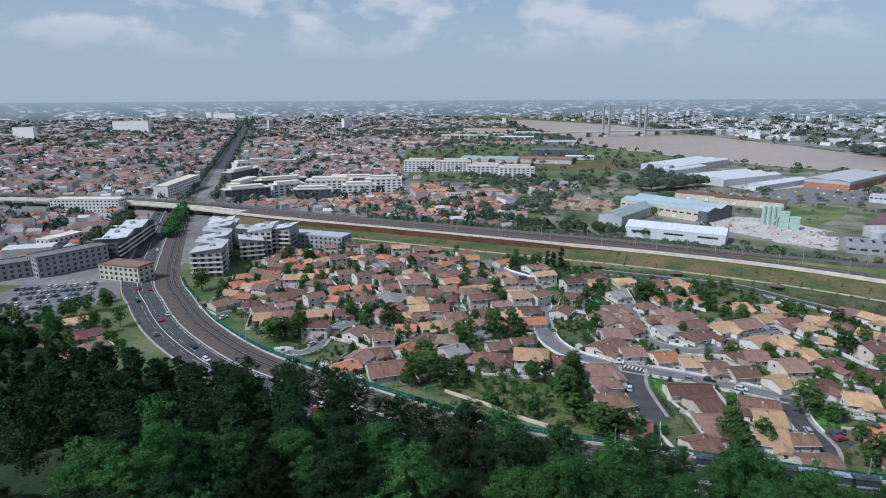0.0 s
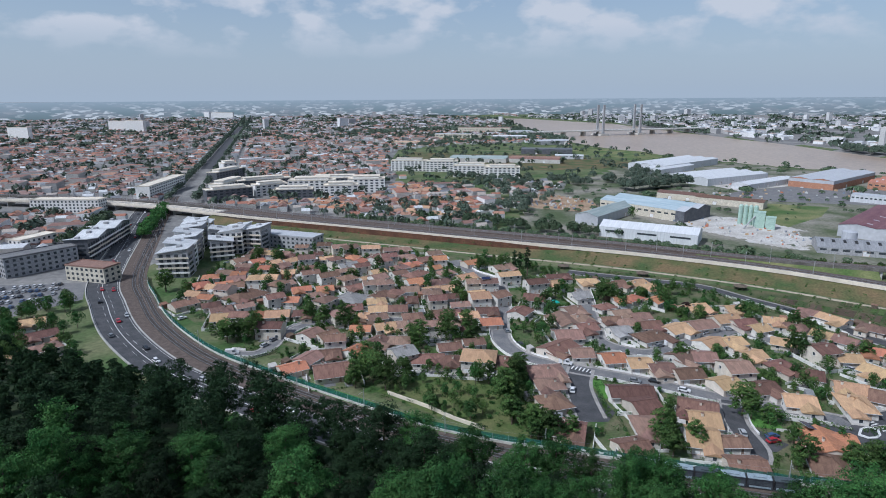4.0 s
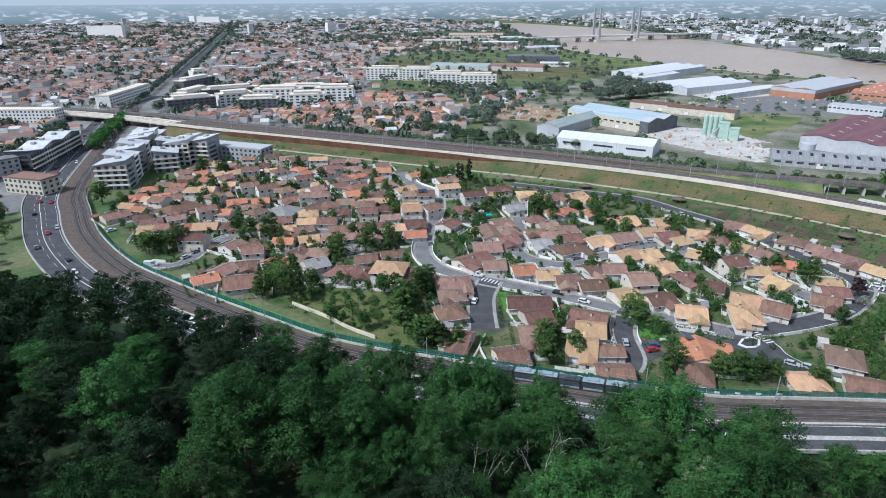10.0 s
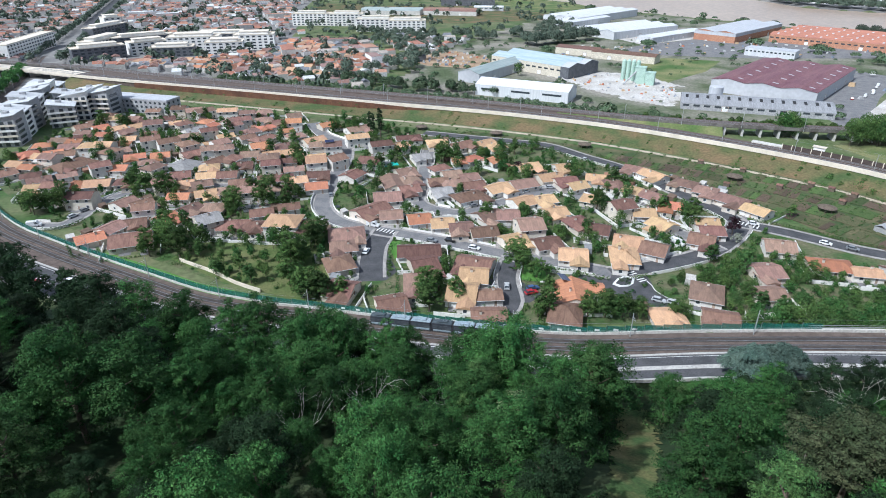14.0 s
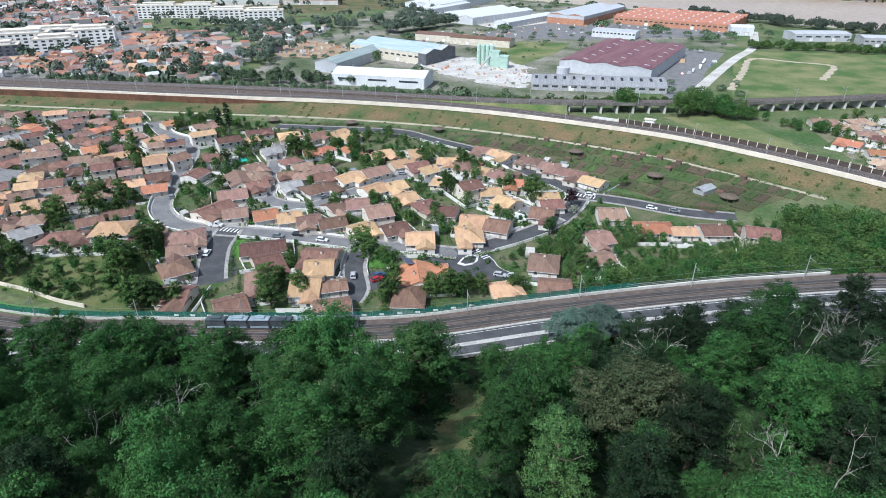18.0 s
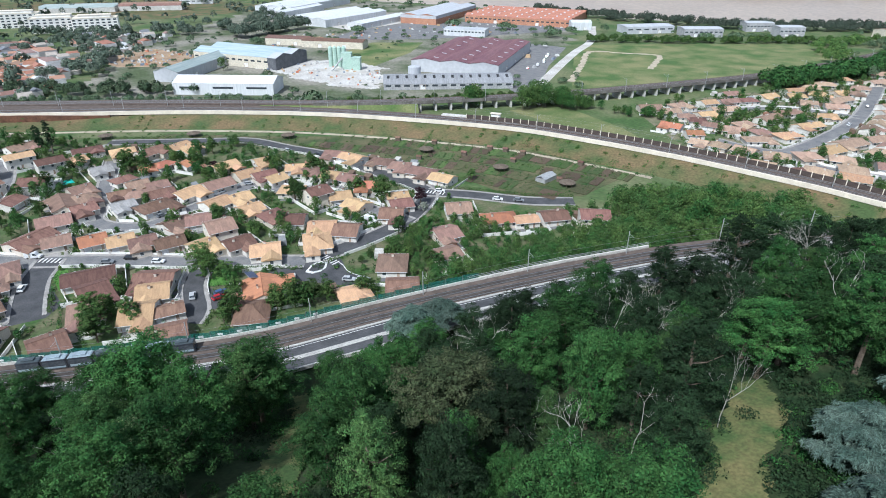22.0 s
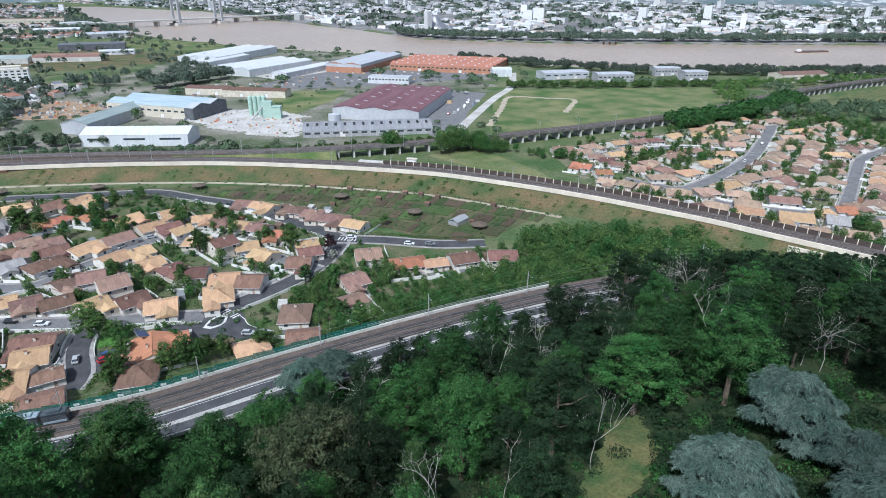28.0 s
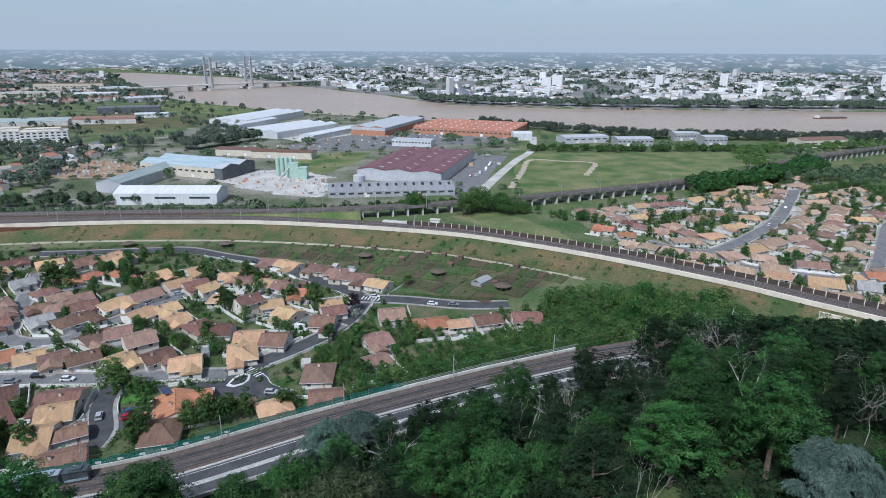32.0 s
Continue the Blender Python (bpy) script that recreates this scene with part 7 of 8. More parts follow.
for x, y, d, p, q in ((67, 195, 75, "white", "car"), (113, 166, 80, "silver", "car"), (121, 164, 15, "blue", "car"), (120, 161.5, 15, "red", "car"), (91, 201.5, -25, "grey", "car"), (50, 251, 95, "grey", "car"),
                      (54, 236, 100, "black", "car"), (54, 296, 80, "white", "car"), (69, 217, -25, "white", "van"), (111, 233, 25, "grey", "car"), (116, 235, 25, "white", "van"), (136, 247, 30, "white", "car"), (148, 251, 0, "silver", "car"),
                      (175, 209, -60, "silver", "car"), (178, 204, -60, "grey", "car"), (181, 191, -55, "white", "van"), (218, 205, -30, "white", "car"), (158.4, 153.3, -35, "silver", "car"), (162.4, 151.3, -35, "silver", "car"),
                      (-64, 229, 10, "white", "van"), (-101, 270, 50, "white", "car"), (-51, 243, 60, "grey", "car"), (-53, 237, 60, "silver", "car"), (98, 201, -28, "black", "car"), (106, 194, -28, "white", "car"),
                      (172, 259, -60, "white", "car"), (187, 274, -65, "black", "car"), (175, 287, -55, "silver", "car"), (208, 258, -80, "grey", "car"), (235, 186, -40, "white", "car"), (242, 181, -40, "grey", "car"),
                      (424, 412, 45, "white", "van"), (412, 404, 45, "white", "van"), (430, 420, 45, "white", "car"), (440, 430, 45, "grey", "car"), (398, 398, 45, "red", "car"), (446, 436, 45, "white", "van"),
                      (395, 165, 40, "white", "car"), (405, 150, 60, "white", "van"), (392, 140, 70, "grey", "car"), (470, 184, 20, "white", "car"), (520, 203, 30, "grey", "car"), (415, 120, 45, "white", "car")):
    car(x, y, d, p, q)
rng = np.random.default_rng(14)
for off, step, start in ((0.2, 47, 60), (0.45, 61, 30), (0.75, 53, 45)):
    for x, y, a in along(F, EDGE + WIDE * off, step, start):
        if x < 250 and (x < 40 or rng.uniform() < 0.4):
            car(x + rng.uniform(-3, 3) * math.cos(a), y + rng.uniform(-3, 3) * math.sin(a), math.degrees(a) + (180 if off > 0.5 else 0), str(rng.choice(["white", "grey", "black", "silver", "red", "black"])), "car", float(climb(x)) + 0.13, "y")
# rows of cars in the car park beside the cream building
for i in range(5):
    for j in range(13):
        if rng.uniform() < 0.72:
            car(-228 + j * 3.0 + i * 3.4, 315 - i * 8.5 + j * 0.9, 107, str(rng.choice(["white", "grey", "black", "silver", "blue"])), wheels=False)
patch("car_park", [(-232, 326), (-180, 330), (-165, 300), (-190, 268), (-236, 286)], ASPHALT_PALE, "grey car park beside the avenue", "yard", 0.04)


# ---- gardens ----
for x, y, s, k in ((134, 147, 0.8, "round_3"), (139, 146, 0.86, "round_3"), (144, 145.5, 0.8, "round_3"), (148.5, 144.5, 0.7, "round_3"), (159, 142.5, 0.66, "round_3"), (166, 162, 0.4, "round_1"), (165, 157, 0.34, "round_2"), (170, 164, 0.45, "round_1"), (176, 163, 0.5, "round_1"), (182, 160, 0.55, "round_3"), (186, 152, 0.6, "round_3"), (1, 197, 1.15, "round_3"), (-4, 203, 1.05, "round_3"), (7, 204, 0.9, "round_3"), (42, 185, 1.2, "round_3"), (47, 199, 1.0, "round_3"), (50, 208, 0.9, "round_3"), (43, 173, 1.2, "round_1"), (48, 165, 1.3, "round_1"),
                   (54, 163.5, 1.2, "round_1"), (60, 164, 0.9, "round_1"), (12, 236, 1.1, "round_3"), (23, 240, 1.1, "round_3"), (32, 250, 1.0, "round_3"), (29, 299, 1.0, "round_3"),
                   (87, 163, 1.0, "round_3"), (103, 290, 1.0, "round_3"), (57, 250, 0.7, "round_1"), (70, 254, 0.8, "round_1"), (118, 177, 1.05, "round_3"), (284, 150, 1.1, "round_3"), (280, 154, 0.9, "round_3"), (286, 140, 0.9, "round_2"), (237, 211, 0.6, "round_1"), (210, 188, 0.5, "round_2"), (-70, 241, 0.95, "round_3"), (-63, 243, 0.9, "round_3"), (-80, 250, 0.7, "round_1")):
    tree(k, x, y, s, x * 1.7, "garden trees", z=0.0)
park_wall = spline([(2, 194), (9, 189), (16, 184), (25, 176), (34, 170)], 3)
put("garden_wall", ribbon(park_wall, -0.15, 0.15, 1.3, thick=1.4).build("garden_wall", PALE_CONCRETE), label="curved pale stone wall of a large garden", category="wall", kind="structure")
house(14, 219, -2, "brown", 15, 7, 1)
for key, spots in {
    "round_3": [(120, 175), (192, 205), (-6, 209), (50, 168), (44, 188), (-73, 244), (-66, 243), (-60, 246), (-10, 199), (-22, 256), (16, 252), (24, 250), (-127, 312), (-72, 327), (-94, 371), (-83, 371)],
    "round_1": [(124, 172), (38, 201), (48, 201), (27, 239), (33, 237), (36, 248), (-40, 267), (-33, 263), (-37, 383), (-16, 351), (30, 298), (44, 349), (57, 349), (80, 297), (102, 292), (110, 287), (141, 300), (131, 283), (162, 268), (177, 251), (181, 248), (187, 220), (161, 224), (114, 219), (71, 280), (91, 166), (96, 160), (87, 154), (125, 160), (122, 149), (-30, 329), (24, 327)],
    "round_2": [(-111, 293), (-81, 296), (-80, 371), (-13, 217), (-4, 222), (45, 176), (53, 166), (50, 164), (30, 176), (163, 221), (150, 203), (186, 176), (194, 169), (187, 146), (190, 140), (200, 146)],
    "blossom": [(203, 190)], "purple": [(137, 272), (205, 197)], "poplar": [(65, 348), (67, 341), (71, 338)],
}.items():
    for i, (x, y) in enumerate(spots):
        tree(key, x, y, 0.85 + 0.3 * ((i * 7) % 5) / 4, i * 1.1, "garden trees", z=0.0)
for x, y, d, c, l in ((-152, 246, 40, 'brown', 12), (-142, 232, 50, 'pink', 11), (-166, 262, 30, 'tan', 10), (-182, 250, 20, 'brown', 11), (-204, 262, 15, 'pink', 12), (-150, 222, 40, 'tan', 10), (-170, 236, 30, 'pink', 10)):
    house(x, y, d, c, l, 8.5, 1)
HX = np.array([(h[0], h[1], h[3], h[4], h[5]) for h in HOUSES])


STREET_PTS = np.concatenate([np.c_[l, np.full(len(l), STREETS[k][1] / 2)] for k, l in STREET_LINES.items()])


def free(x, y, gap):
    """Whether a spot lies off all houses and streets."""
    dx, dy = x - HX[:, 0], y - HX[:, 1]
    c, s = np.cos(HX[:, 2]), np.sin(HX[:, 2])
    u, w = np.abs(c * dx + s * dy), np.abs(-s * dx + c * dy)
    if np.any((u < HX[:, 3] / 2 + gap) & (w < HX[:, 4] / 2 + gap)):
        return False
    return bool(np.min(np.hypot(STREET_PTS[:, 0] - x, STREET_PTS[:, 1] - y) - STREET_PTS[:, 2]) > 1.1 + gap)


FILL = random.Random(8)
for k in ('street_8', 'street_9', 'street_10', 'street_11'):
    for side in (-1, 1):
        for off in (13, 30):
            for x, y, a in along(STREET_LINES[k], side * (STREETS[k][1] / 2 + off - 4), 14.5, 6):
                if inside([x], [y], [(352, 172), (370, 110), (388, 78), (560, 95), (640, 180), (640, 262), (480, 258), (420, 268), (388, 248)])[0] and free(x, y, 6.0):
                    house(x, y, math.degrees(a) + FILL.uniform(-8, 8), FILL.choice(('tan', 'pink', 'tan', 'brown', 'pink')), FILL.uniform(9.5, 12), 9, 1)
                    HX = np.array([(h[0], h[1], h[3], h[4], h[5]) for h in HOUSES])
WEST = [(-112, 306), (-90, 276), (-50, 246), (-20, 222), (40, 218), (46, 250), (40, 330), (20, 366), (-30, 392), (-104, 396)]
made = 0
while made < 1500:
    made += 1
    x, y = FILL.uniform(-112, 46), FILL.uniform(218, 396)
    if inside([x], [y], WEST)[0] and free(x, y, 4.6):
        near = HX[np.argmin(np.hypot(HX[:, 0] - x, HX[:, 1] - y))]
        house(x, y, math.degrees(near[2]) + FILL.uniform(-5, 5), FILL.choice(('brown', 'brown', 'orange', 'tan', 'pink')), FILL.uniform(7.5, 9.5), FILL.uniform(7, 8.5), FILL.choice((1, 1, 2)))
        HX = np.array([(h[0], h[1], h[3], h[4], h[5]) for h in HOUSES])
ESTATE = [(-118, 310), (-98, 272), (-64, 240), (-25, 209), (20, 178), (60, 164), (100, 149), (126, 145), (172, 146), (225, 160), (214, 225), (165, 318), (110, 340), (60, 366), (-20, 402), (-108, 400)]
ESTATE_2 = [(350, 172), (368, 110), (385, 75), (560, 95), (640, 180), (640, 262), (480, 258), (420, 268), (384, 250)]
EAST = [(228, 128), (262, 160), (274, 176), (300, 198), (318, 192), (332, 150), (344, 120), (350, 70), (352, 40), (300, 97), (262, 108), (232, 118)]
SLOPE = [(262, 108), (262, 152), (276, 160), (296, 146), (318, 128), (327, 112), (322, 99), (331, 86), (346, 68), (352, 40), (300, 97)]
rng = np.random.default_rng(51)
grove = Mesh()


def far_tree(x, y, h, z=0.0, wide=1.0):
    """A tree of the joined groves: trunk and leaf sprays."""
    r = h * rng.uniform(0.36, 0.46) * wide
    grove.tube((x, y, z - 0.3), (x, y, z + h * 0.5), 0.14, 0.08, 5, 1)
    lob = [(x + p, y + q, z + c, t, u) for p, q, c, t, u in crown_lobes(rng, r, h, h * 0.15, 9, 0.46)]
    leaf_cloud(rng, lob, int(150 + 90 * h), 0.15 + 0.018 * h, grove, int(rng.choice([0, 2, 3], p=[0.55, 0.2, 0.25])), tri=True)


made = 0
while made < 1180:
    zone = ESTATE if made < 600 else ESTATE_2
    b = np.array(zone)
    x, y = rng.uniform(b[:, 0].min(), b[:, 0].max()), rng.uniform(b[:, 1].min(), b[:, 1].max())
    if not inside([x], [y], zone)[0] or not free(x, y, 1.0):
        continue
    if np.hypot(x - 158, y - 161) < 17 or np.hypot(x - 69, y - 186) < 9 or np.hypot(x - 114, y - 166) < 8:
        continue
    near = float(np.min(np.hypot(STREET_PTS[:, 0] - x, STREET_PTS[:, 1] - y) - STREET_PTS[:, 2]))
    far_tree(x, y, rng.uniform(1.6, 3.0) if near < 6 else rng.uniform(2.2, 5.4) * (1.0 if made < 600 else 1.2) if made % 6 else rng.uniform(6, 8.5))
    made += 1
for x in np.arange(228, 356, 4.6):
    for y in np.arange(36, 188, 4.6):
        px, py = x + rng.uniform(-2, 2), y + rng.uniform(-2, 2)
        if inside([px], [py], EAST)[0] and free(px, py, 1.6) and off_line([px], [py], W[::2])[0] > 17:
            g = float(height(np.array([px]), np.array([py]))[0])
            h = rng.uniform(5, 10.5) + (3 if px > 285 else 0) if inside([px], [py], SLOPE)[0] else min(rng.uniform(1.5, 4.5) if rng.uniform() < 0.5 or py > 150 else rng.uniform(4, 10), 64 - 0.25 * (px - 205) - 0.3 * (py - 10) - g)
            if h > 1.8:
                far_tree(px, py, h, g)
for x, y in zip(rng.uniform(-260, -120, 300), rng.uniform(205, 300, 300)):
    if off_line([x], [y], shifted(F, EDGE + WIDE)[::2])[0] > 6 and x < float(np.interp(y, F[::-1, 1], F[::-1, 0])) - 34 and free(x, y, 2.0) and not inside([x], [y], [(-232, 326), (-180, 330), (-165, 300), (-190, 268), (-236, 286)])[0]:
        far_tree(x, y, rng.uniform(5, 10), float(height(np.array([x]), np.array([y]))[0]))
LUSH = [(168, 150), (180, 172), (206, 182), (240, 166), (264, 162), (262, 112), (226, 120), (192, 129), (168, 137)]
for x in np.arange(165, 266, 3.9):
    for y in np.arange(116, 184, 3.9):
        px, py = x + rng.uniform(-1.6, 1.6), y + rng.uniform(-1.6, 1.6)
        if inside([px], [py], LUSH)[0] and free(px, py, 1.4) and off_line([px], [py], F[::2])[0] > 6:
            far_tree(px, py, rng.uniform(4.5, 8.5) if py < 140 else rng.uniform(2.0, 4.6), wide=1.35)
for cx0, cy0, n0, spread, lo_h, hi_h in ((301, 318, 9, 5, 8, 14), (335, 300, 14, 6, 11, 16), (349, 292, 12, 7, 8, 13), (358, 282, 10, 6, 6, 10), (372, 262, 9, 6, 3, 6), (380, 250, 10, 5, 4, 7)):
    for _ in range(n0):
        far_tree(cx0 + rng.normal(0, spread * 0.6), cy0 + rng.normal(0, spread * 0.6), rng.uniform(lo_h, hi_h), wide=1.1)
far_tree(182, 501, 11, wide=1.1)
for x, y, h in ((274, 148, 9), (281, 140, 7), (137, 147, 7.5), (132, 147, 6.5), (142, 146, 7), (157, 144.5, 5), (162, 143.5, 4.5), (118, 139, 5)):
    if free(x, y, 0.4):
        far_tree(x, y, h, wide=1.25)
put("groves", grove.build("groves", [LEAF_GARDEN, BARK, LEAF_PALE, LEAF]), label="small green trees in gardens and on slopes", category="trees", kind="stuff")
green = Mesh()
tries = 0
while tries < 5200:
    tries += 1
    zone = (ESTATE, ESTATE, ESTATE_2)[tries % 3]
    b = np.array(zone)
    x, y = rng.uniform(b[:, 0].min(), b[:, 0].max()), rng.uniform(b[:, 1].min(), b[:, 1].max())
    if inside([x], [y], zone)[0] and free(x, y, 0.5):
        r = rng.uniform(0.5, 1.5)
        leaf_cloud(rng, [(x, y, r * 0.6, r, 0.8), (x + r * 0.6, y + 0.3, r * 0.45, r * 0.7, 0.8)], 44, 0.26, green, int(rng.uniform() < 0.45), tri=True)
# hedges along the plots
for k, l in STREET_LINES.items():
    w = STREETS[k][1]
    for side in (-1, 1):
        for x, y, a in along(l, side * (w / 2 + 2.0), 1.6):
            seg = int((x * 0.13 + y * 0.17) // 1.6)
            if (seg * 7919) % 5 < 2 and np.min(np.hypot(HX[:, 0] - x, HX[:, 1] - y)) > 6 and min(off_line([x], [y], m[::2])[0] - STREETS[q][1] / 2 for q, m in STREET_LINES.items()) > 1.0:
                leaf_cloud(rng, [(x, y, 0.65, 0.75, 1.0)], 34, 0.26, green, tri=True)
put("garden_shrubs", green.build("garden_shrubs", [HEDGE, LEAF]), label="green shrubs and hedges in the gardens", category="shrubs", kind="stuff")
# drives and terraces beside the houses
drive = Mesh()
for i, (x, y, _, turn, L, D) in enumerate(HOUSES):
    c, s = math.cos(turn), math.sin(turn)
    for u, w, a, b in ((L * 0.3, -D / 2 - 2.2, 2.6, 4.2), (-L * 0.15, -D / 2 - 1.2, 4.0, 2.2)):
        drive.box(x + c * u - s * w, y + s * u + c * w, 0.0, a, b, 0.04 + 0.0002 * i, turn, slot=i % 2)
put("drives", drive.build("drives", [PAVING, ASPHALT_PALE]), label="pale paved drives and terraces beside the houses", category="paving", kind="stuff")
# white garden walls
for k, l in STREET_LINES.items():
    w = STREETS[k][1]
    if k == "street_7":
        continue
    for side in (-1, 1):
        p = along(l, side * (w / 2 + 1.35), 3.0)
        run = []
        for x, y, a in p + [(1e6, 1e6, 0)]:
            seg = int((x * 0.11 + y * 0.13) // 1.9)
            good = (seg * 104729) % 7 < 4 and min(off_line([x], [y], m[::2])[0] - STREETS[q][1] / 2 for q, m in STREET_LINES.items()) > 0.9
            if good:
                run.append((x, y))
            elif len(run) > 2:
                q = np.array(run)
                put("garden_wall", ribbon(q, -0.1, 0.1, 1.15 if len(run) % 2 else 0.85, thick=1.2).build("garden_wall", WHITE_WALL), label="white rendered garden wall along the street", category="wall", kind="structure")
                run = []
            else:
                run = []
# walls, hedges and sheds of the single plots
plot_wall, plot_hedge, hut = Mesh(), Mesh(), Mesh()
for i, (x, y, _, turn, L, D) in enumerate(HOUSES):
    c, s = math.cos(turn), math.sin(turn)
    pick = random.Random(i * 31 + 7)
    a, b0, b1 = L / 2 + 2.6, -D / 2 - 5.2, D / 2 + 4.2
    step = 1.5 if x < 300 else 2.6
    for k, (p, q) in enumerate((((-a, b0), (a, b0)), ((a, b0), (a, b1)), ((a, b1), (-a, b1)), ((-a, b1), (-a, b0)))):
        kind, tall, n = pick.random(), pick.uniform(0.8, 1.5), int(math.hypot(q[0] - p[0], q[1] - p[1]) / step)
        for j in range(n):
            if k == 0 and abs(j - n * 0.75) < 1.6:
                continue
            f = (j + 0.5) / n
            u, w = p[0] + (q[0] - p[0]) * f, p[1] + (q[1] - p[1]) * f
            wx, wy = x + c * u - s * w, y + s * u + c * w
            if kind > 0.88 or not free(wx, wy, 0.3):
                continue
            if kind < (0.6 if k == 0 else 0.36):
                plot_wall.box(wx, wy, 0, step + 0.05, 0.18, tall + 0.0007 * (i % 50), turn + (0 if k % 2 == 0 else math.pi / 2))
            else:
                leaf_cloud(rng, [(wx, wy, tall * 0.5, tall * 0.62, 1.0)], 26, 0.24, plot_hedge, pick.randrange(2), tri=True)
    if pick.random() < 0.62:
        u, w = pick.choice((-1, 1)) * (L / 2 + 0.6), D / 2 + 2.6
        wx, wy = x + c * u - s * w, y + s * u + c * w
        if free(wx, wy, 1.2):
            e, d = pick.uniform(1.2, 1.8), pick.uniform(1.0, 1.5)
            corner = [(wx + c * m - s * n, wy + s * m + c * n) for m, n in ((-e, -d), (e, -d), (e, d), (-e, d))]
            hut.add([(*p, 0) for p in corner] + [(*p, 2.1) for p in corner[:2]] + [(*p, 2.7) for p in corner[2:]],
                    [(0, 1, 5, 4), (1, 2, 6, 5), (2, 3, 7, 6), (3, 0, 4, 7), (4, 5, 6, 7)])
put("plot_walls", plot_wall.build("plot_walls", WHITE_WALL), label="low white rendered walls between the gardens", category="walls", kind="stuff")
put("plot_hedges", plot_hedge.build("plot_hedges", [HEDGE, LEAF]), label="clipped green hedges between the gardens", category="hedges", kind="stuff")
put("garden_huts", hut.build("garden_huts", island("hut_boards", ((0.0, (0.5, 0.48, 0.45)), (0.3, (0.16, 0.11, 0.08)), (0.55, (0.3, 0.16, 0.11)), (0.8, (0.24, 0.25, 0.26))))), label="many small sheds and lean-tos behind the houses", category="sheds", kind="stuff")
# growth on the allotments
crop = Mesh()
for i in range(2600):
    x, y = rng.uniform(105, 305), rng.uniform(172, 346)
    if inside([x], [y], ALLOT)[0] and free(x, y, 0.3):
        e = rng.uniform(0.25, 0.9) if i % 12 else rng.uniform(1.2, 2.2)
        leaf_cloud(rng, [(x, y, e * 0.5, e, 0.8)], 24, 0.2, crop, i % 2, tri=True)
put("allotment_plants", crop.build("allotment_plants", [HEDGE, LEAF]), label="vegetable plants and bushes on the allotments", category="plants", kind="stuff")
# scrub on the bank and along its foot
bush = Mesh()
for i in range(1100):
    j = int(rng.integers(0, len(W) - 1))
    off = rng.uniform(2, 40)
    x, y = shifted(W, off)[j]
    if x < -100 or x > 380 or not free(x, y, 0.5):
        continue
    z = float(np.interp(off, [0.4, 16], [4.2, 0.0])) if off < 16 else 0
    r = rng.uniform(0.3, 0.9) if i % 5 else rng.uniform(0.9, 1.7)
    leaf_cloud(rng, [(x, y, z + r * 0.35, r, 0.6), (x + r, y + 0.4, z + r * 0.2, r * 0.7, 0.5)], 60, 0.2, bush, int(i % 3 == 0), tri=True)
for i in range(520):
    j = int(rng.integers(0, len(W) - 1))
    off = rng.uniform(2, 21)
    x, y = shifted(W, off)[j]
    if x < 262 or y < 60 or not free(x, y, 0.5):
        continue
    z = float(np.interp(off, [0.4, 16], [4.2, 0.0])) if off < 16 else 0
    r = rng.uniform(0.5, 1.6) if off < 12 else rng.uniform(1.0, 2.8)
    leaf_cloud(rng, [(x, y, z + r * 0.4, r, 0.8), (x + r * 0.6, y - 0.4, z + r * 0.3, r * 0.7, 0.8)], 90, 0.26, bush, i % 2, tri=True)
put("bank_scrub", bush.build("bank_scrub", [HEDGE, LEAF_PALE]), label="low scrub and bushes on the railway bank", category="scrub", kind="stuff")


# ---- the town beyond ----
CITY_ROOF = island("town_roofs", ((0.0, (0.36, 0.17, 0.12)), (0.2, (0.24, 0.14, 0.115)), (0.42, (0.42, 0.24, 0.17)), (0.58, (0.3, 0.2, 0.18)), (0.74, (0.42, 0.37, 0.33)), (0.84, (0.6, 0.61, 0.62)), (0.93, (0.2, 0.21, 0.23))))
CITY_WALL = island("town_walls", ((0.0, (0.5, 0.48, 0.45)), (0.35, (0.62, 0.61, 0.6)), (0.62, (0.4, 0.39, 0.38)), (0.8, (0.78, 0.78, 0.78))))
BANK_WALL = island("white_town_walls", ((0.0, (0.74, 0.74, 0.74)), (0.45, (0.62, 0.61, 0.6)), (0.65, (0.45, 0.44, 0.43)), (0.8, (0.82, 0.82, 0.82))))
NEAR_ROOF = island("orange_town_roofs", ((0.0, (0.46, 0.22, 0.13)), (0.3, (0.5, 0.32, 0.2)), (0.55, (0.3, 0.15, 0.1)), (0.8, (0.42, 0.27, 0.19))))
# walls and roofs of the farthest houses, greyed to paint in haze
HAZED_WALL = island("hazed_far_walls", ((0.0, (0.5, 0.5, 0.5)), (0.3, (0.62, 0.62, 0.62)), (0.6, (0.4, 0.4, 0.41)), (0.75, (0.78, 0.78, 0.78))))
HAZED_ROOF = island("hazed_far_roofs", ((0.0, (0.3, 0.31, 0.34)), (0.35, (0.38, 0.36, 0.36)), (0.6, (0.34, 0.29, 0.28)), (0.85, (0.5, 0.51, 0.53))))
# roofs across the river; their blue-grey tones also stand in for haze
PALE_ROOF = island("pale_flat_hazed_roofs", ((0.0, (0.5, 0.51, 0.53)), (0.2, (0.7, 0.72, 0.74)), (0.42, (0.42, 0.32, 0.27)), (0.62, (0.36, 0.37, 0.4)), (0.78, (0.5, 0.42, 0.36)), (0.9, (0.74, 0.74, 0.74))))
AVENUE = np.array([(-200, 470), (-319, 895), (-491, 1510), (-696, 2260), (-1000, 3400), (-1337, 4615)], float)
AV_TURN = math.atan2(895 - 470, -319 + 200)


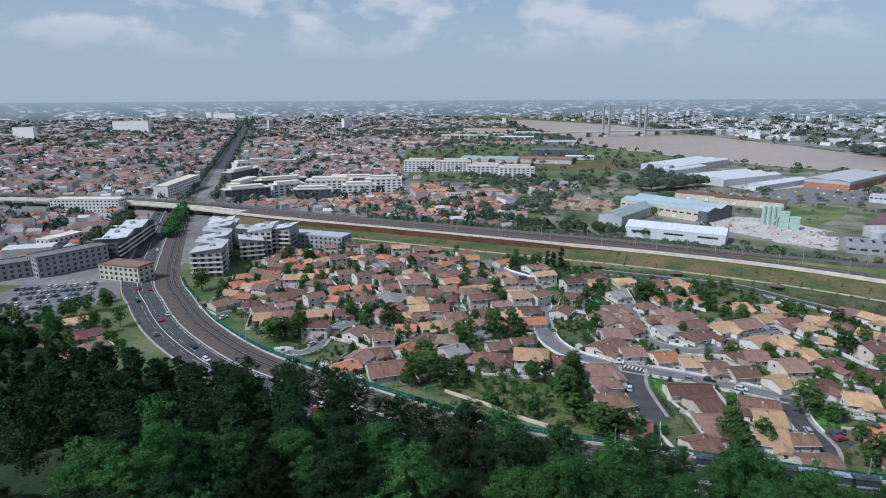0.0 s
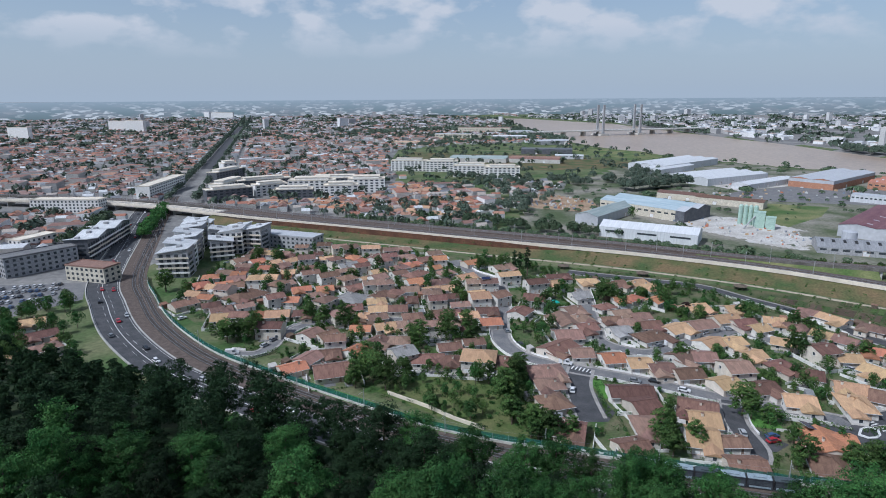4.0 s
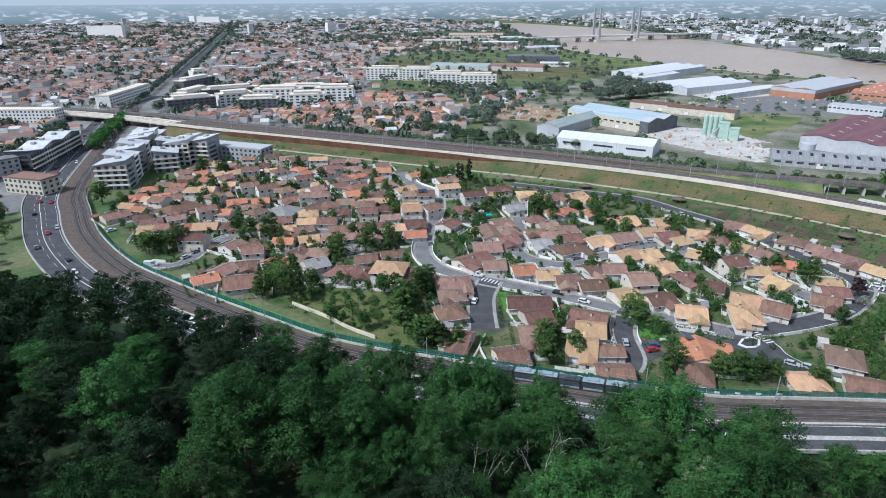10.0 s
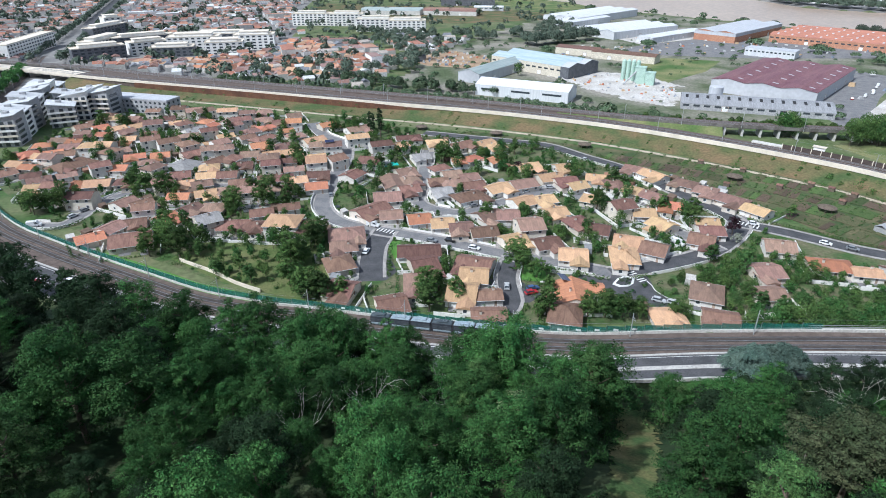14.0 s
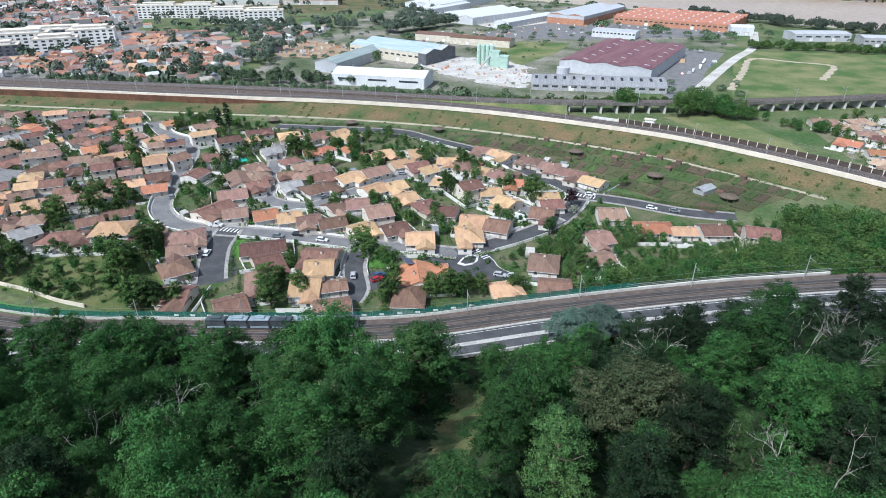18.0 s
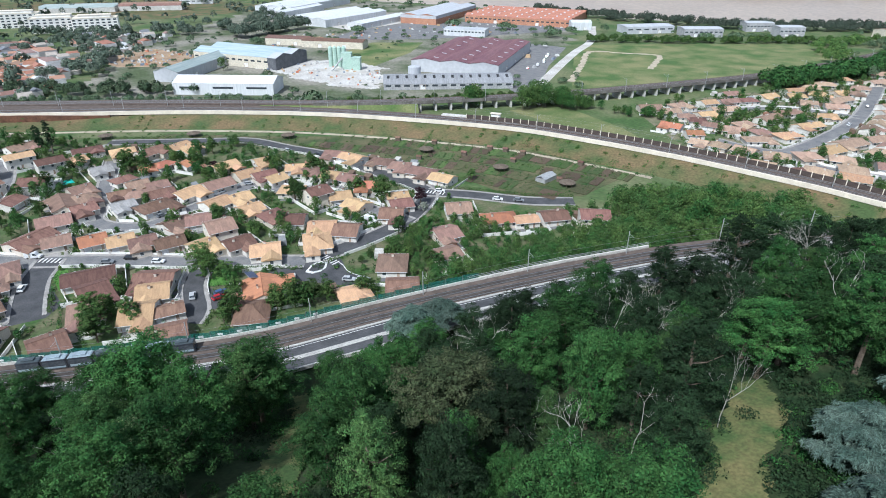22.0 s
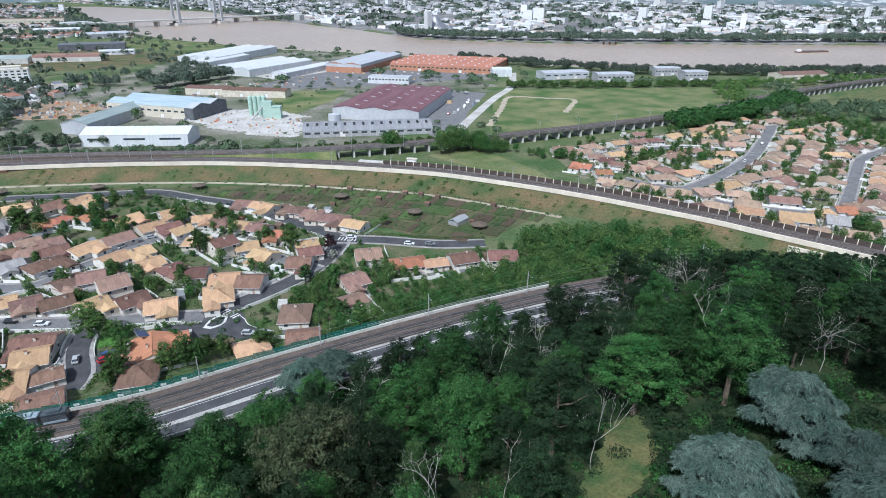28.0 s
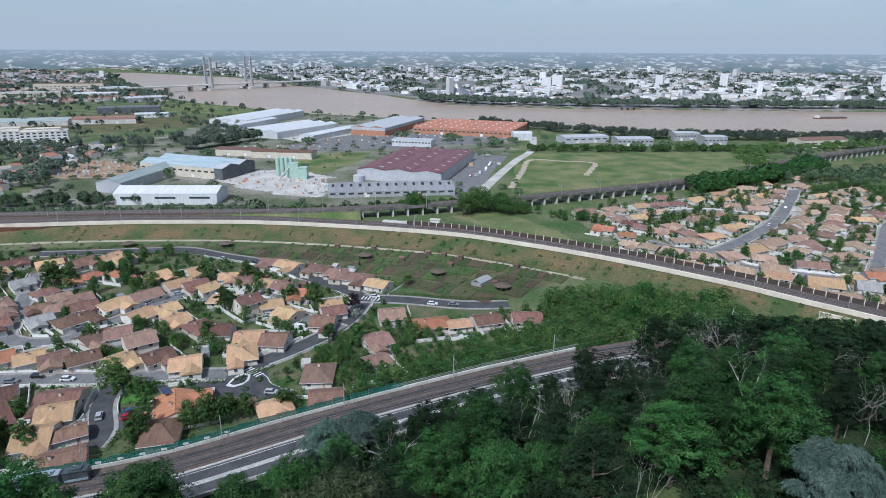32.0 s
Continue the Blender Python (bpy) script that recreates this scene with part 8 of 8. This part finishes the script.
def many_boxes(x, y, z, L, D, h, turn, rise, flat):
    """Joined houses: walls and pitched or flat roofs, as arrays."""
    n = len(x)
    c, s = np.cos(turn), np.sin(turn)
    a, b = L / 2, D / 2
    us = np.stack([-a, a, a, -a], 1)
    ws = np.stack([-b, -b, b, b], 1)
    X = x[:, None] + c[:, None] * us - s[:, None] * ws
    Y = y[:, None] + s[:, None] * us + c[:, None] * ws
    low = np.stack([X, Y, np.repeat(z[:, None] - 1, 4, 1)], -1)
    top = np.stack([X, Y, np.repeat((z + h)[:, None], 4, 1)], -1)
    rx = np.stack([-a, a], 1)
    RX, RY = x[:, None] + c[:, None] * rx, y[:, None] + s[:, None] * rx
    ridge = np.stack([RX, RY, np.repeat((z + h + rise)[:, None], 2, 1)], -1)
    # walls 8 points, roof 6 points of its own
    v = np.concatenate([low, top, top, ridge], 1).reshape(-1, 3)
    base = (np.arange(n) * 14)[:, None]
    walls = np.concatenate([base + np.array([q]) for q in ((0, 1, 5, 4), (1, 2, 6, 5), (2, 3, 7, 6), (3, 0, 4, 7))])
    roofs = np.concatenate([base + np.array([q]) for q in ((8, 9, 13, 12), (10, 11, 12, 13))])
    ends = np.concatenate([base + np.array([q]) for q in ((9, 10, 13), (11, 8, 12))])
    return v.tolist(), walls.tolist(), roofs.tolist() + ends.tolist()


def town(name, x, y, L, D, h, turn, rise, wall_m, roof_m, label):
    z = height(x, y)
    v, w, r = many_boxes(x, y, z, L, D, h, turn, rise, None)
    me = bpy.data.meshes.new(name)
    me.from_pydata(v, [], w + r)
    me.materials.append(wall_m), me.materials.append(roof_m)
    me.polygons.foreach_set("material_index", [0] * len(w) + [1] * len(r))
    put(name, me, label=label, category="town", kind="stuff")


OPEN_LAND = [[(20, 745), (190, 700), (300, 680), (330, 760), (310, 1000), (-60, 1010), (-50, 800)],
             [(-60, 920), (120, 1010), (260, 960), (380, 900), (420, 1040), (330, 1240), (240, 1380), (60, 1330), (-80, 1180)],
             [(-240, 602), (-120, 612), (-40, 626), (-36, 700), (-80, 726), (-196, 726), (-232, 870), (-300, 870), (-290, 760)]]
INDUSTRY = [(40, 430), (420, 300), (640, 300), (1200, 250), (1000, 480), (600, 870), (450, 1080), (330, 1000), (290, 800), (130, 640)]
NEAR = [(-190, 130), (640, -100), (640, 300), (420, 300), (240, 350), (60, 420), (-150, 515), (-260, 600)]


def patchy(x, y, size, cut):
    """Leaves open patches, so that quarters stand in clusters."""
    return np.array([noise.noise((a / size, b / size, 0.5)) for a, b in zip(x, y)]) > cut


def keep(x, y):
    ok = ~inside(x, y, RIVER) & ~inside(x, y, INDUSTRY) & ~inside(x, y, NEAR)
    for p in OPEN_LAND:
        ok &= ~inside(x, y, p)
    ok &= off_line(x, y, AVENUE) > 22 + 0.004 * y
    ok &= off_line(x, y, RIVER + RIVER[:1]) > 45
    ok &= off_line(x, y, W[::4, :2]) > 34
    ok &= off_line(x, y, V[::4, :2]) > 24
    return ok


rng = np.random.default_rng(21)
# left bank: low terraces in blocks parallel to the avenue
u, v = np.meshgrid(np.arange(-1900, 1500, 9.6), np.arange(-90, 2700, 12.0))
u, v = u.ravel() + rng.uniform(-2, 2, u.size), v.ravel() + rng.uniform(-2, 2, v.size)
keep_street = (np.mod(u + 1900, 92) > 12) & (np.mod(v + 40, 75) > 13) & (rng.uniform(size=u.size) < 0.86)
du, dv = np.array([math.cos(AV_TURN - math.pi / 2), math.sin(AV_TURN - math.pi / 2)]), np.array([math.cos(AV_TURN), math.sin(AV_TURN)])
x, y = -200 + u * du[0] + v * dv[0], 470 + u * du[1] + v * dv[1]
ok = keep(x, y) & keep_street & ((y > 420) | (x < -236) & (y > 372)) & (np.abs(x - 60) < 0.78 * y + 150) & (x < 420) & (rng.uniform(size=x.size) < np.where(x > -20, 0.88, 0.95)) & (patchy(x, y, 170, -0.34) | (y < 700))
x, y = x[ok], y[ok]
n = len(x)
big = rng.uniform(size=n) < 0.025
L, D = np.where(big, rng.uniform(18, 34, n), rng.uniform(6.8, 10.5, n)), np.where(big, rng.uniform(10, 15, n), rng.uniform(6.5, 9, n))
h = np.where(big, rng.uniform(6, 10, n), rng.uniform(2.6, 5.6, n))
town("town_houses", x, y, L, D, h, AV_TURN + rng.choice([0, math.pi / 2], n) + rng.normal(0, 0.06, n), np.where(big, 0.3, rng.uniform(1.3, 2.2, n)), CITY_WALL, CITY_ROOF,
     "hundreds of low town houses with red and brown tiled roofs")
# close rows of small houses between the railway and the office blocks
u, v = np.meshgrid(np.arange(-180, 90, 10.4), np.arange(505, 720, 12.6))
x, y = u.ravel() + rng.uniform(-2, 2, u.size), v.ravel() + rng.uniform(-2, 2, v.size)
ok = inside(x, y, [(-165, 578), (-60, 536), (30, 500), (62, 540), (40, 640), (-34, 712), (-34, 622), (-120, 598)]) & (rng.uniform(size=x.size) < 0.9) & (np.mod(x + 0.4 * y, 58) > 8)
x, y = x[ok], y[ok]
n = len(x)
town("town_houses", x, y, rng.uniform(7, 10.5, n), rng.uniform(6.5, 8.5, n), rng.uniform(2.6, 4.6, n), -0.35 + rng.choice([0, math.pi / 2], n) + rng.normal(0, 0.08, n), rng.uniform(1.3, 2.1, n), CITY_WALL, NEAR_ROOF,
     "close rows of small houses with orange tiled roofs")
# right bank: paler, denser, taller
u, v = np.meshgrid(np.arange(300, 3250, 26.0), np.arange(100, 3250, 32.0))
x, y = u.ravel() + rng.uniform(-8, 8, u.size), v.ravel() + rng.uniform(-9, 9, v.size)
far = np.hypot(x, y)
ok = keep(x, y) & (x > 700) & (y > 700 - 0.35 * (x - 900)) & (far < 3240) & (rng.uniform(size=x.size) < 0.6) & (x < 3.4 * y + 900)
ok &= ~((y < 1500) & (x < 700))
ok &= patchy(x, y, 260, -0.26)
x, y = x[ok], y[ok]
n = len(x)
tall = rng.uniform(size=n)
L, D = rng.uniform(12, 30, n), rng.uniform(10, 18, n)
h = np.where(tall > 0.992, rng.uniform(24, 44, n), np.where(tall > 0.88, rng.uniform(9, 16, n), rng.uniform(4, 8, n)))
turn, rise = rng.choice([0.4, 0.4 + math.pi / 2], n) + rng.normal(0, 0.2, n), np.where(tall > 0.82, 0.2, 1.8)
q = np.hypot(x, y) < 2300
town("town_blocks", x[q], y[q], L[q], D[q], h[q], turn[q], rise[q], BANK_WALL, PALE_ROOF, "pale town of stone houses and flat-roofed blocks across the river")
q = ~q
town("town_blocks", x[q], y[q], L[q], D[q], h[q] * 0.8, turn[q], rise[q], HAZED_WALL, HAZED_ROOF, "distant quarters of houses in greyed, hazed tones")
# the far left town towards the horizon
u, v = np.meshgrid(np.arange(-3200, 900, 32.0), np.arange(2000, 3250, 34.0))
x, y = u.ravel() + rng.uniform(-14, 14, u.size), v.ravel() + rng.uniform(-14, 14, v.size)
ok = keep(x, y) & (np.hypot(x, y) < 3240) & (np.abs(x) < 0.9 * y) & (rng.uniform(size=x.size) < 0.72) & patchy(x, y, 330, -0.1)
x, y = x[ok], y[ok]
n = len(x)
tall = rng.uniform(size=n)
town("town_far", x, y, rng.uniform(14, 34, n), rng.uniform(11, 20, n), np.where(tall > 0.985, rng.uniform(20, 34, n), rng.uniform(4, 8, n)), rng.uniform(0, 3.14, n), np.full(n, 1.5), HAZED_WALL, HAZED_ROOF,
     "distant town roofs reaching to the horizon")


def clumps(name, x, y, r, h, per, size, m, label):
    """Far trees, each a clump of leaf sprays."""
    z = height(x, y)
    k = Mesh()
    g = np.random.default_rng(len(x))
    n = len(x)
    d = g.normal(size=(n, per, 3))
    d[..., 2] = np.abs(d[..., 2]) * 0.9 - 0.15
    d /= np.linalg.norm(d, axis=2)[..., None]
    c = np.stack([x, y, z + h * 0.52], 1)[:, None] + d * np.stack([r, r, h * 0.5], 1)[:, None] * g.uniform(0.7, 1.08, (n, per, 1))
    nn = d + g.normal(size=d.shape) * 0.35
    nn /= np.linalg.norm(nn, axis=2)[..., None]
    a = np.cross(nn, g.normal(size=d.shape))
    a /= np.linalg.norm(a, axis=2)[..., None]
    b = np.cross(nn, a)
    s = (size * r)[:, None, None] * g.uniform(0.7, 1.3, (n, per, 1))
    p = np.stack([c - a * s - b * s * 0.4, c + a * s - b * s * 0.4, c + b * s * 0.8], 2).reshape(-1, 3)
    me = bpy.data.meshes.new(name)
    me.from_pydata(p.tolist(), [], np.arange(len(p)).reshape(-1, 3).tolist())
    me.materials.append(m)
    put(name, me, label=label, category="trees", kind="stuff")


# trees in the town
n = 6200
x, y = rng.uniform(-2300, 700, n), 440 + 2500 * rng.uniform(size=n) ** 1.3
ok = ~inside(x, y, RIVER) & ~inside(x, y, NEAR) & ~inside(x, y, INDUSTRY) & (np.abs(x - 60) < 0.85 * y + 100) & (off_line(x, y, W[::4, :2]) > 20) & (off_line(x, y, AVENUE) > 10) & (off_line(x, y, V[::4, :2]) > 12)
x, y = x[ok], y[ok]
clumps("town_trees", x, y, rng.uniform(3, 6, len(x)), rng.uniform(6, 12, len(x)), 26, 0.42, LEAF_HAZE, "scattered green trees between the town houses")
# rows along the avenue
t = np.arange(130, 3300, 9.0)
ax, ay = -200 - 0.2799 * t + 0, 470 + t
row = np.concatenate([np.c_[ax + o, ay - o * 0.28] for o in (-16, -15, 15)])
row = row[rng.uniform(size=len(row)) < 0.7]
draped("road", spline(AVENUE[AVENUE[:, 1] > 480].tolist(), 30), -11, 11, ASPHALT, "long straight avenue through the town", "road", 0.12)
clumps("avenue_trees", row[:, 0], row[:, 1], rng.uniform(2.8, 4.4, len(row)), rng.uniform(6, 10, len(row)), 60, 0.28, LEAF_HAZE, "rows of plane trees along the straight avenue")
# woods: along the railway, by the river, round the meadows, across the river, on the horizon
def belt(line, width, step, lo, hi):
    p = spline(line, step)
    out = []
    for q in p:
        for _ in range(3):
            out.append(q + rng.uniform(-width, width, 2))
    out = np.array(out)
    return out[:, 0], out[:, 1], rng.uniform(lo, hi, len(out))
for line, width, step, lo, hi, m in (
        ([(0, 505), (60, 480), (110, 455), (150, 438)], 9, 6, 5, 9, LEAF_FAR),
        ([(-10, 530), (60, 520), (100, 560), (110, 620), (60, 680), (120, 720)], 26, 15, 6, 12, LEAF_FAR),
        ([(40, 760), (120, 700), (200, 720), (280, 760), (300, 850)], 22, 13, 7, 12, LEAF_FAR),
        ([(225, 660), (262, 672), (300, 690)], 9, 5, 9, 15, LEAF_FAR),
        ([(622, 690), (645, 630), (715, 488), (800, 420), (900, 352), (1080, 250), (1400, 60)], 12, 6, 6, 12, LEAF_GARDEN),
        ([(525, 482), (590, 440), (660, 402), (716, 372)], 9, 3, 3, 7, LEAF_GARDEN),
        ([(640, 300), (720, 350), (800, 330), (900, 300)], 12, 7, 5, 9, LEAF_GARDEN),
        ([(-60, 508), (40, 462), (130, 416), (200, 380), (250, 352)], 5, 4, 2, 6, LEAF_FAR),
        ([(225, 360), (300, 338), (360, 322)], 4, 5, 2, 5, LEAF_GARDEN),
        ([(515, 262), (560, 262), (610, 262), (680, 268)], 9, 3, 8, 14, LEAF),
        ([(620, 240), (700, 200), (760, 150), (900, 100)], 20, 7, 7, 12, LEAF_FAR),
        ([(775, 1130), (785, 1035), (915, 880), (1130, 722), (1400, 548), (1800, 345)], 16, 5, 9, 16, LEAF_FAR),
        ([(700, 1500), (720, 1800), (700, 2200)], 24, 16, 8, 14, LEAF_FAR),
        ([(280, 1400), (250, 1700), (150, 1900), (-50, 1850), (-200, 1700)], 60, 10, 9, 15, LEAF_FAR),
        ([(-60, 1240), (80, 1380), (220, 1420)], 26, 10, 7, 12, LEAF_FAR),
        ([(-240, 420), (-250, 470), (-270, 520)], 6, 8, 6, 10, LEAF_FAR),
        ([(-200, 440), (-217, 500), (-235, 560)], 4, 7, 6, 9, LEAF)):
    bx, by, bh = belt(line, width, step, lo, hi)
    ok = ~inside(bx, by, RIVER)
    fine = line[0][1] < 340 and line[0][0] < 400
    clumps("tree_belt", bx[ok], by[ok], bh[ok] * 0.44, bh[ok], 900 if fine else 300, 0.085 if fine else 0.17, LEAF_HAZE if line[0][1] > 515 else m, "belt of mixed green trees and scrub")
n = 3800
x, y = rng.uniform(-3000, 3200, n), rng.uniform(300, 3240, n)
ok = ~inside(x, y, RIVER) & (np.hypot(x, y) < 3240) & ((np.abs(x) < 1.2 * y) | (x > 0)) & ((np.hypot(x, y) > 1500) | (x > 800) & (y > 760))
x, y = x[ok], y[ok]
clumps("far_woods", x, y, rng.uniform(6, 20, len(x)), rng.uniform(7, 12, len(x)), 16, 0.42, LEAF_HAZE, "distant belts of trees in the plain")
# scrub and trees round the industrial halls
n = 1900
x, y = rng.uniform(20, 1100, n), rng.uniform(300, 1000, n)
BUILT = [(170, 433, 36), (163, 508, 34), (207, 532, 46), (378, 447, 72), (313, 375, 46), (480, 705, 66), (566, 640, 84), (360, 740, 64), (392, 690, 50), (362, 885, 78), (330, 830, 50), (262, 478, 42), (430, 420, 40), (250, 450, 40), (295, 565, 32), (262, 600, 26), (440, 570, 26)]
ok = inside(x, y, INDUSTRY) & ~inside(x, y, RIVER) & ~inside(x, y, [(392, 326), (405, 308), (470, 300), (560, 292), (640, 300), (700, 345), (690, 380), (590, 450), (520, 500), (488, 462)]) & (off_line(x, y, V[::4, :2]) > 12) & (off_line(x, y, W[::4, :2]) > 30)
for bx, by, br in BUILT:
    ok &= np.hypot(x - bx, y - by) > br
ok &= off_line(x, y, [(355, 325), (372, 346), (430, 398), (481, 441), (533, 482), (600, 560)]) > 12
x, y = x[ok], y[ok]
hh = np.where(rng.uniform(size=len(x)) < 0.8, rng.uniform(1.2, 4.0, len(x)), rng.uniform(4, 9, len(x)))
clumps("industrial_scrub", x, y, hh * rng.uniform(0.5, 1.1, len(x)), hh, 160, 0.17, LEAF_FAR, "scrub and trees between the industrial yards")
# goods stored in the yards
STORE = island("stored_goods", ((0.0, (0.6, 0.6, 0.58)), (0.35, (0.4, 0.4, 0.4)), (0.6, (0.5, 0.36, 0.22)), (0.8, (0.2, 0.24, 0.3)), (0.9, (0.5, 0.2, 0.12))))
goods = Mesh()
for zone, count, big in (([(210, 500), (232, 445), (258, 395), (288, 422), (292, 455), (278, 500), (240, 515)], 190, 2.4), ([(90, 608), (112, 560), (164, 532), (170, 598), (128, 640)], 170, 3.0),
                         ([(325, 735), (348, 655), (428, 692), (462, 702), (420, 780), (345, 820)], 150, 3.2), ([(350, 372), (398, 415), (470, 490), (488, 462), (425, 402)], 22, 5.0), ([(240, 590), (300, 590), (340, 620), (300, 650), (250, 640)], 120, 3.0), ([(310, 610), (420, 562), (560, 548), (590, 580), (440, 680), (350, 645)], 130, 3.4)):
    b = np.array(zone)
    made = 0
    while made < count:
        x, y = rng.uniform(b[:, 0].min(), b[:, 0].max()), rng.uniform(b[:, 1].min(), b[:, 1].max())
        made += 1
        if inside([x], [y], zone)[0] and all(np.hypot(x - p, y - q) > r * 0.62 for p, q, r in BUILT[:11]):
            goods.box(x, y, 0.04, rng.uniform(0.8, 2.2) * big / 2, rng.uniform(0.6, 1.4) * big / 2, rng.uniform(0.4, 1.1) * big / 2, rng.uniform(0, 3.1), taper=rng.uniform(0.5, 1.0))
put("stored_goods", goods.build("stored_goods", STORE), label="stacks, heaps and vehicles standing in the yards", category="goods", kind="stuff")

# the distance beyond: a glowing far ring, haze painted in, fading into the sky
BACKDROP = bpy.data.materials.new("hazed_backdrop")
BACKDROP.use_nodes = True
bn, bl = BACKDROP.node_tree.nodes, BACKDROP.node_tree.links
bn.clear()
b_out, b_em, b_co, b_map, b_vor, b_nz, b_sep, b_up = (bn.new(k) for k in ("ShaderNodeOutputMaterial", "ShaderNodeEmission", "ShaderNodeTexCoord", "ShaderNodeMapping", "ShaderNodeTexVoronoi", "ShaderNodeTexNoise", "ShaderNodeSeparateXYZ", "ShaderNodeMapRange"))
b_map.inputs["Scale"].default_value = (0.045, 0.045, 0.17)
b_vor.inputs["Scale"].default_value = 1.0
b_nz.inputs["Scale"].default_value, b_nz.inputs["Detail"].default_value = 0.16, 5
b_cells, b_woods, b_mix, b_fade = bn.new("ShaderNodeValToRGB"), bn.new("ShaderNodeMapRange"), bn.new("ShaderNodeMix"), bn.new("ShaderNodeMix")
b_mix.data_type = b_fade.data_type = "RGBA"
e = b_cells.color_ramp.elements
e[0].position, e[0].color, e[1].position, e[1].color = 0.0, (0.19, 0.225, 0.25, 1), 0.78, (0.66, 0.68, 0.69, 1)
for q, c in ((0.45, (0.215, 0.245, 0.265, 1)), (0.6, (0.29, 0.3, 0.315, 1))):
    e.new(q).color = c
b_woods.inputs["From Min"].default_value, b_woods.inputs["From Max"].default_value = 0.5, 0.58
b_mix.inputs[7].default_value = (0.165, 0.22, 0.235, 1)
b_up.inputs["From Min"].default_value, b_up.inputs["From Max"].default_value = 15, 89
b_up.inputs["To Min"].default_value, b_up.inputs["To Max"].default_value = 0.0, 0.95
# haze colour, mixed in more strongly towards the ring's top
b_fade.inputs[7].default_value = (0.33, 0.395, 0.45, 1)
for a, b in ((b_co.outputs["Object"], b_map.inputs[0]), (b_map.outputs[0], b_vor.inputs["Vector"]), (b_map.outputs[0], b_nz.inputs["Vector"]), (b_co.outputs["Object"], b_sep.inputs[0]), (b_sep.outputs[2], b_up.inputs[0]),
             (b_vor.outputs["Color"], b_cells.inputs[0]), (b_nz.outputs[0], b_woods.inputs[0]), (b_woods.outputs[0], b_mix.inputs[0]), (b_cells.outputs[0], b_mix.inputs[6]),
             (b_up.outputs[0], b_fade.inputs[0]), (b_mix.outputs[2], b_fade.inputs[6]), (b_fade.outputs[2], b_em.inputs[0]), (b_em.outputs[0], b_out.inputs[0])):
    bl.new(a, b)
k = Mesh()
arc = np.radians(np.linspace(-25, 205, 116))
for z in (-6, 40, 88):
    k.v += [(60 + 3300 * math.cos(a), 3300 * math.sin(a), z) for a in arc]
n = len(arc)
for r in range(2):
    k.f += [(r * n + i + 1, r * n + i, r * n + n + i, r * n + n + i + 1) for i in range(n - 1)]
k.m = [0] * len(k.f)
structure("backdrop", k, BACKDROP, "glowing backdrop of distant plain and town with painted haze", "distance")

# a barge and a mooring stage on the river
for nm, at, turn, label, pieces in (
        ("barge", (1170, 505, -2.2), radians(-22), "low dark cargo barge on the brown river", (("hull", (0, 0, -0.6, 60, 8, 2.2), RUST), ("hold_cover", (4, 0, 1.6, 42, 6.4, 0.9), SLATE_PANEL), ("wheelhouse", (-24, 0, 1.6, 6, 5, 3.4), WHITE_WALL))),
        ("mooring_stage", (990, 764, -2.2), radians(-30), "dark mooring stage standing on piles in the river", (("deck", (0, 0, 4.6, 26, 8, 1.2), SLATE_PANEL), ("pile", (-11, 0, -3, 1.6, 6, 7.6), RUST), ("pile", (0, 0, -3, 1.6, 6, 7.6), RUST), ("pile", (11, 0, -3, 1.6, 6, 7.6), RUST)))):
    t = thing(nm, at, turn, label, "boat" if nm == "barge" else "pier")
    for q, a, m in pieces:
        k = Mesh()
        k.box(*a, taper=0.92 if q == "hull" else 1.0)
        put(q, k.build(q, m), t)
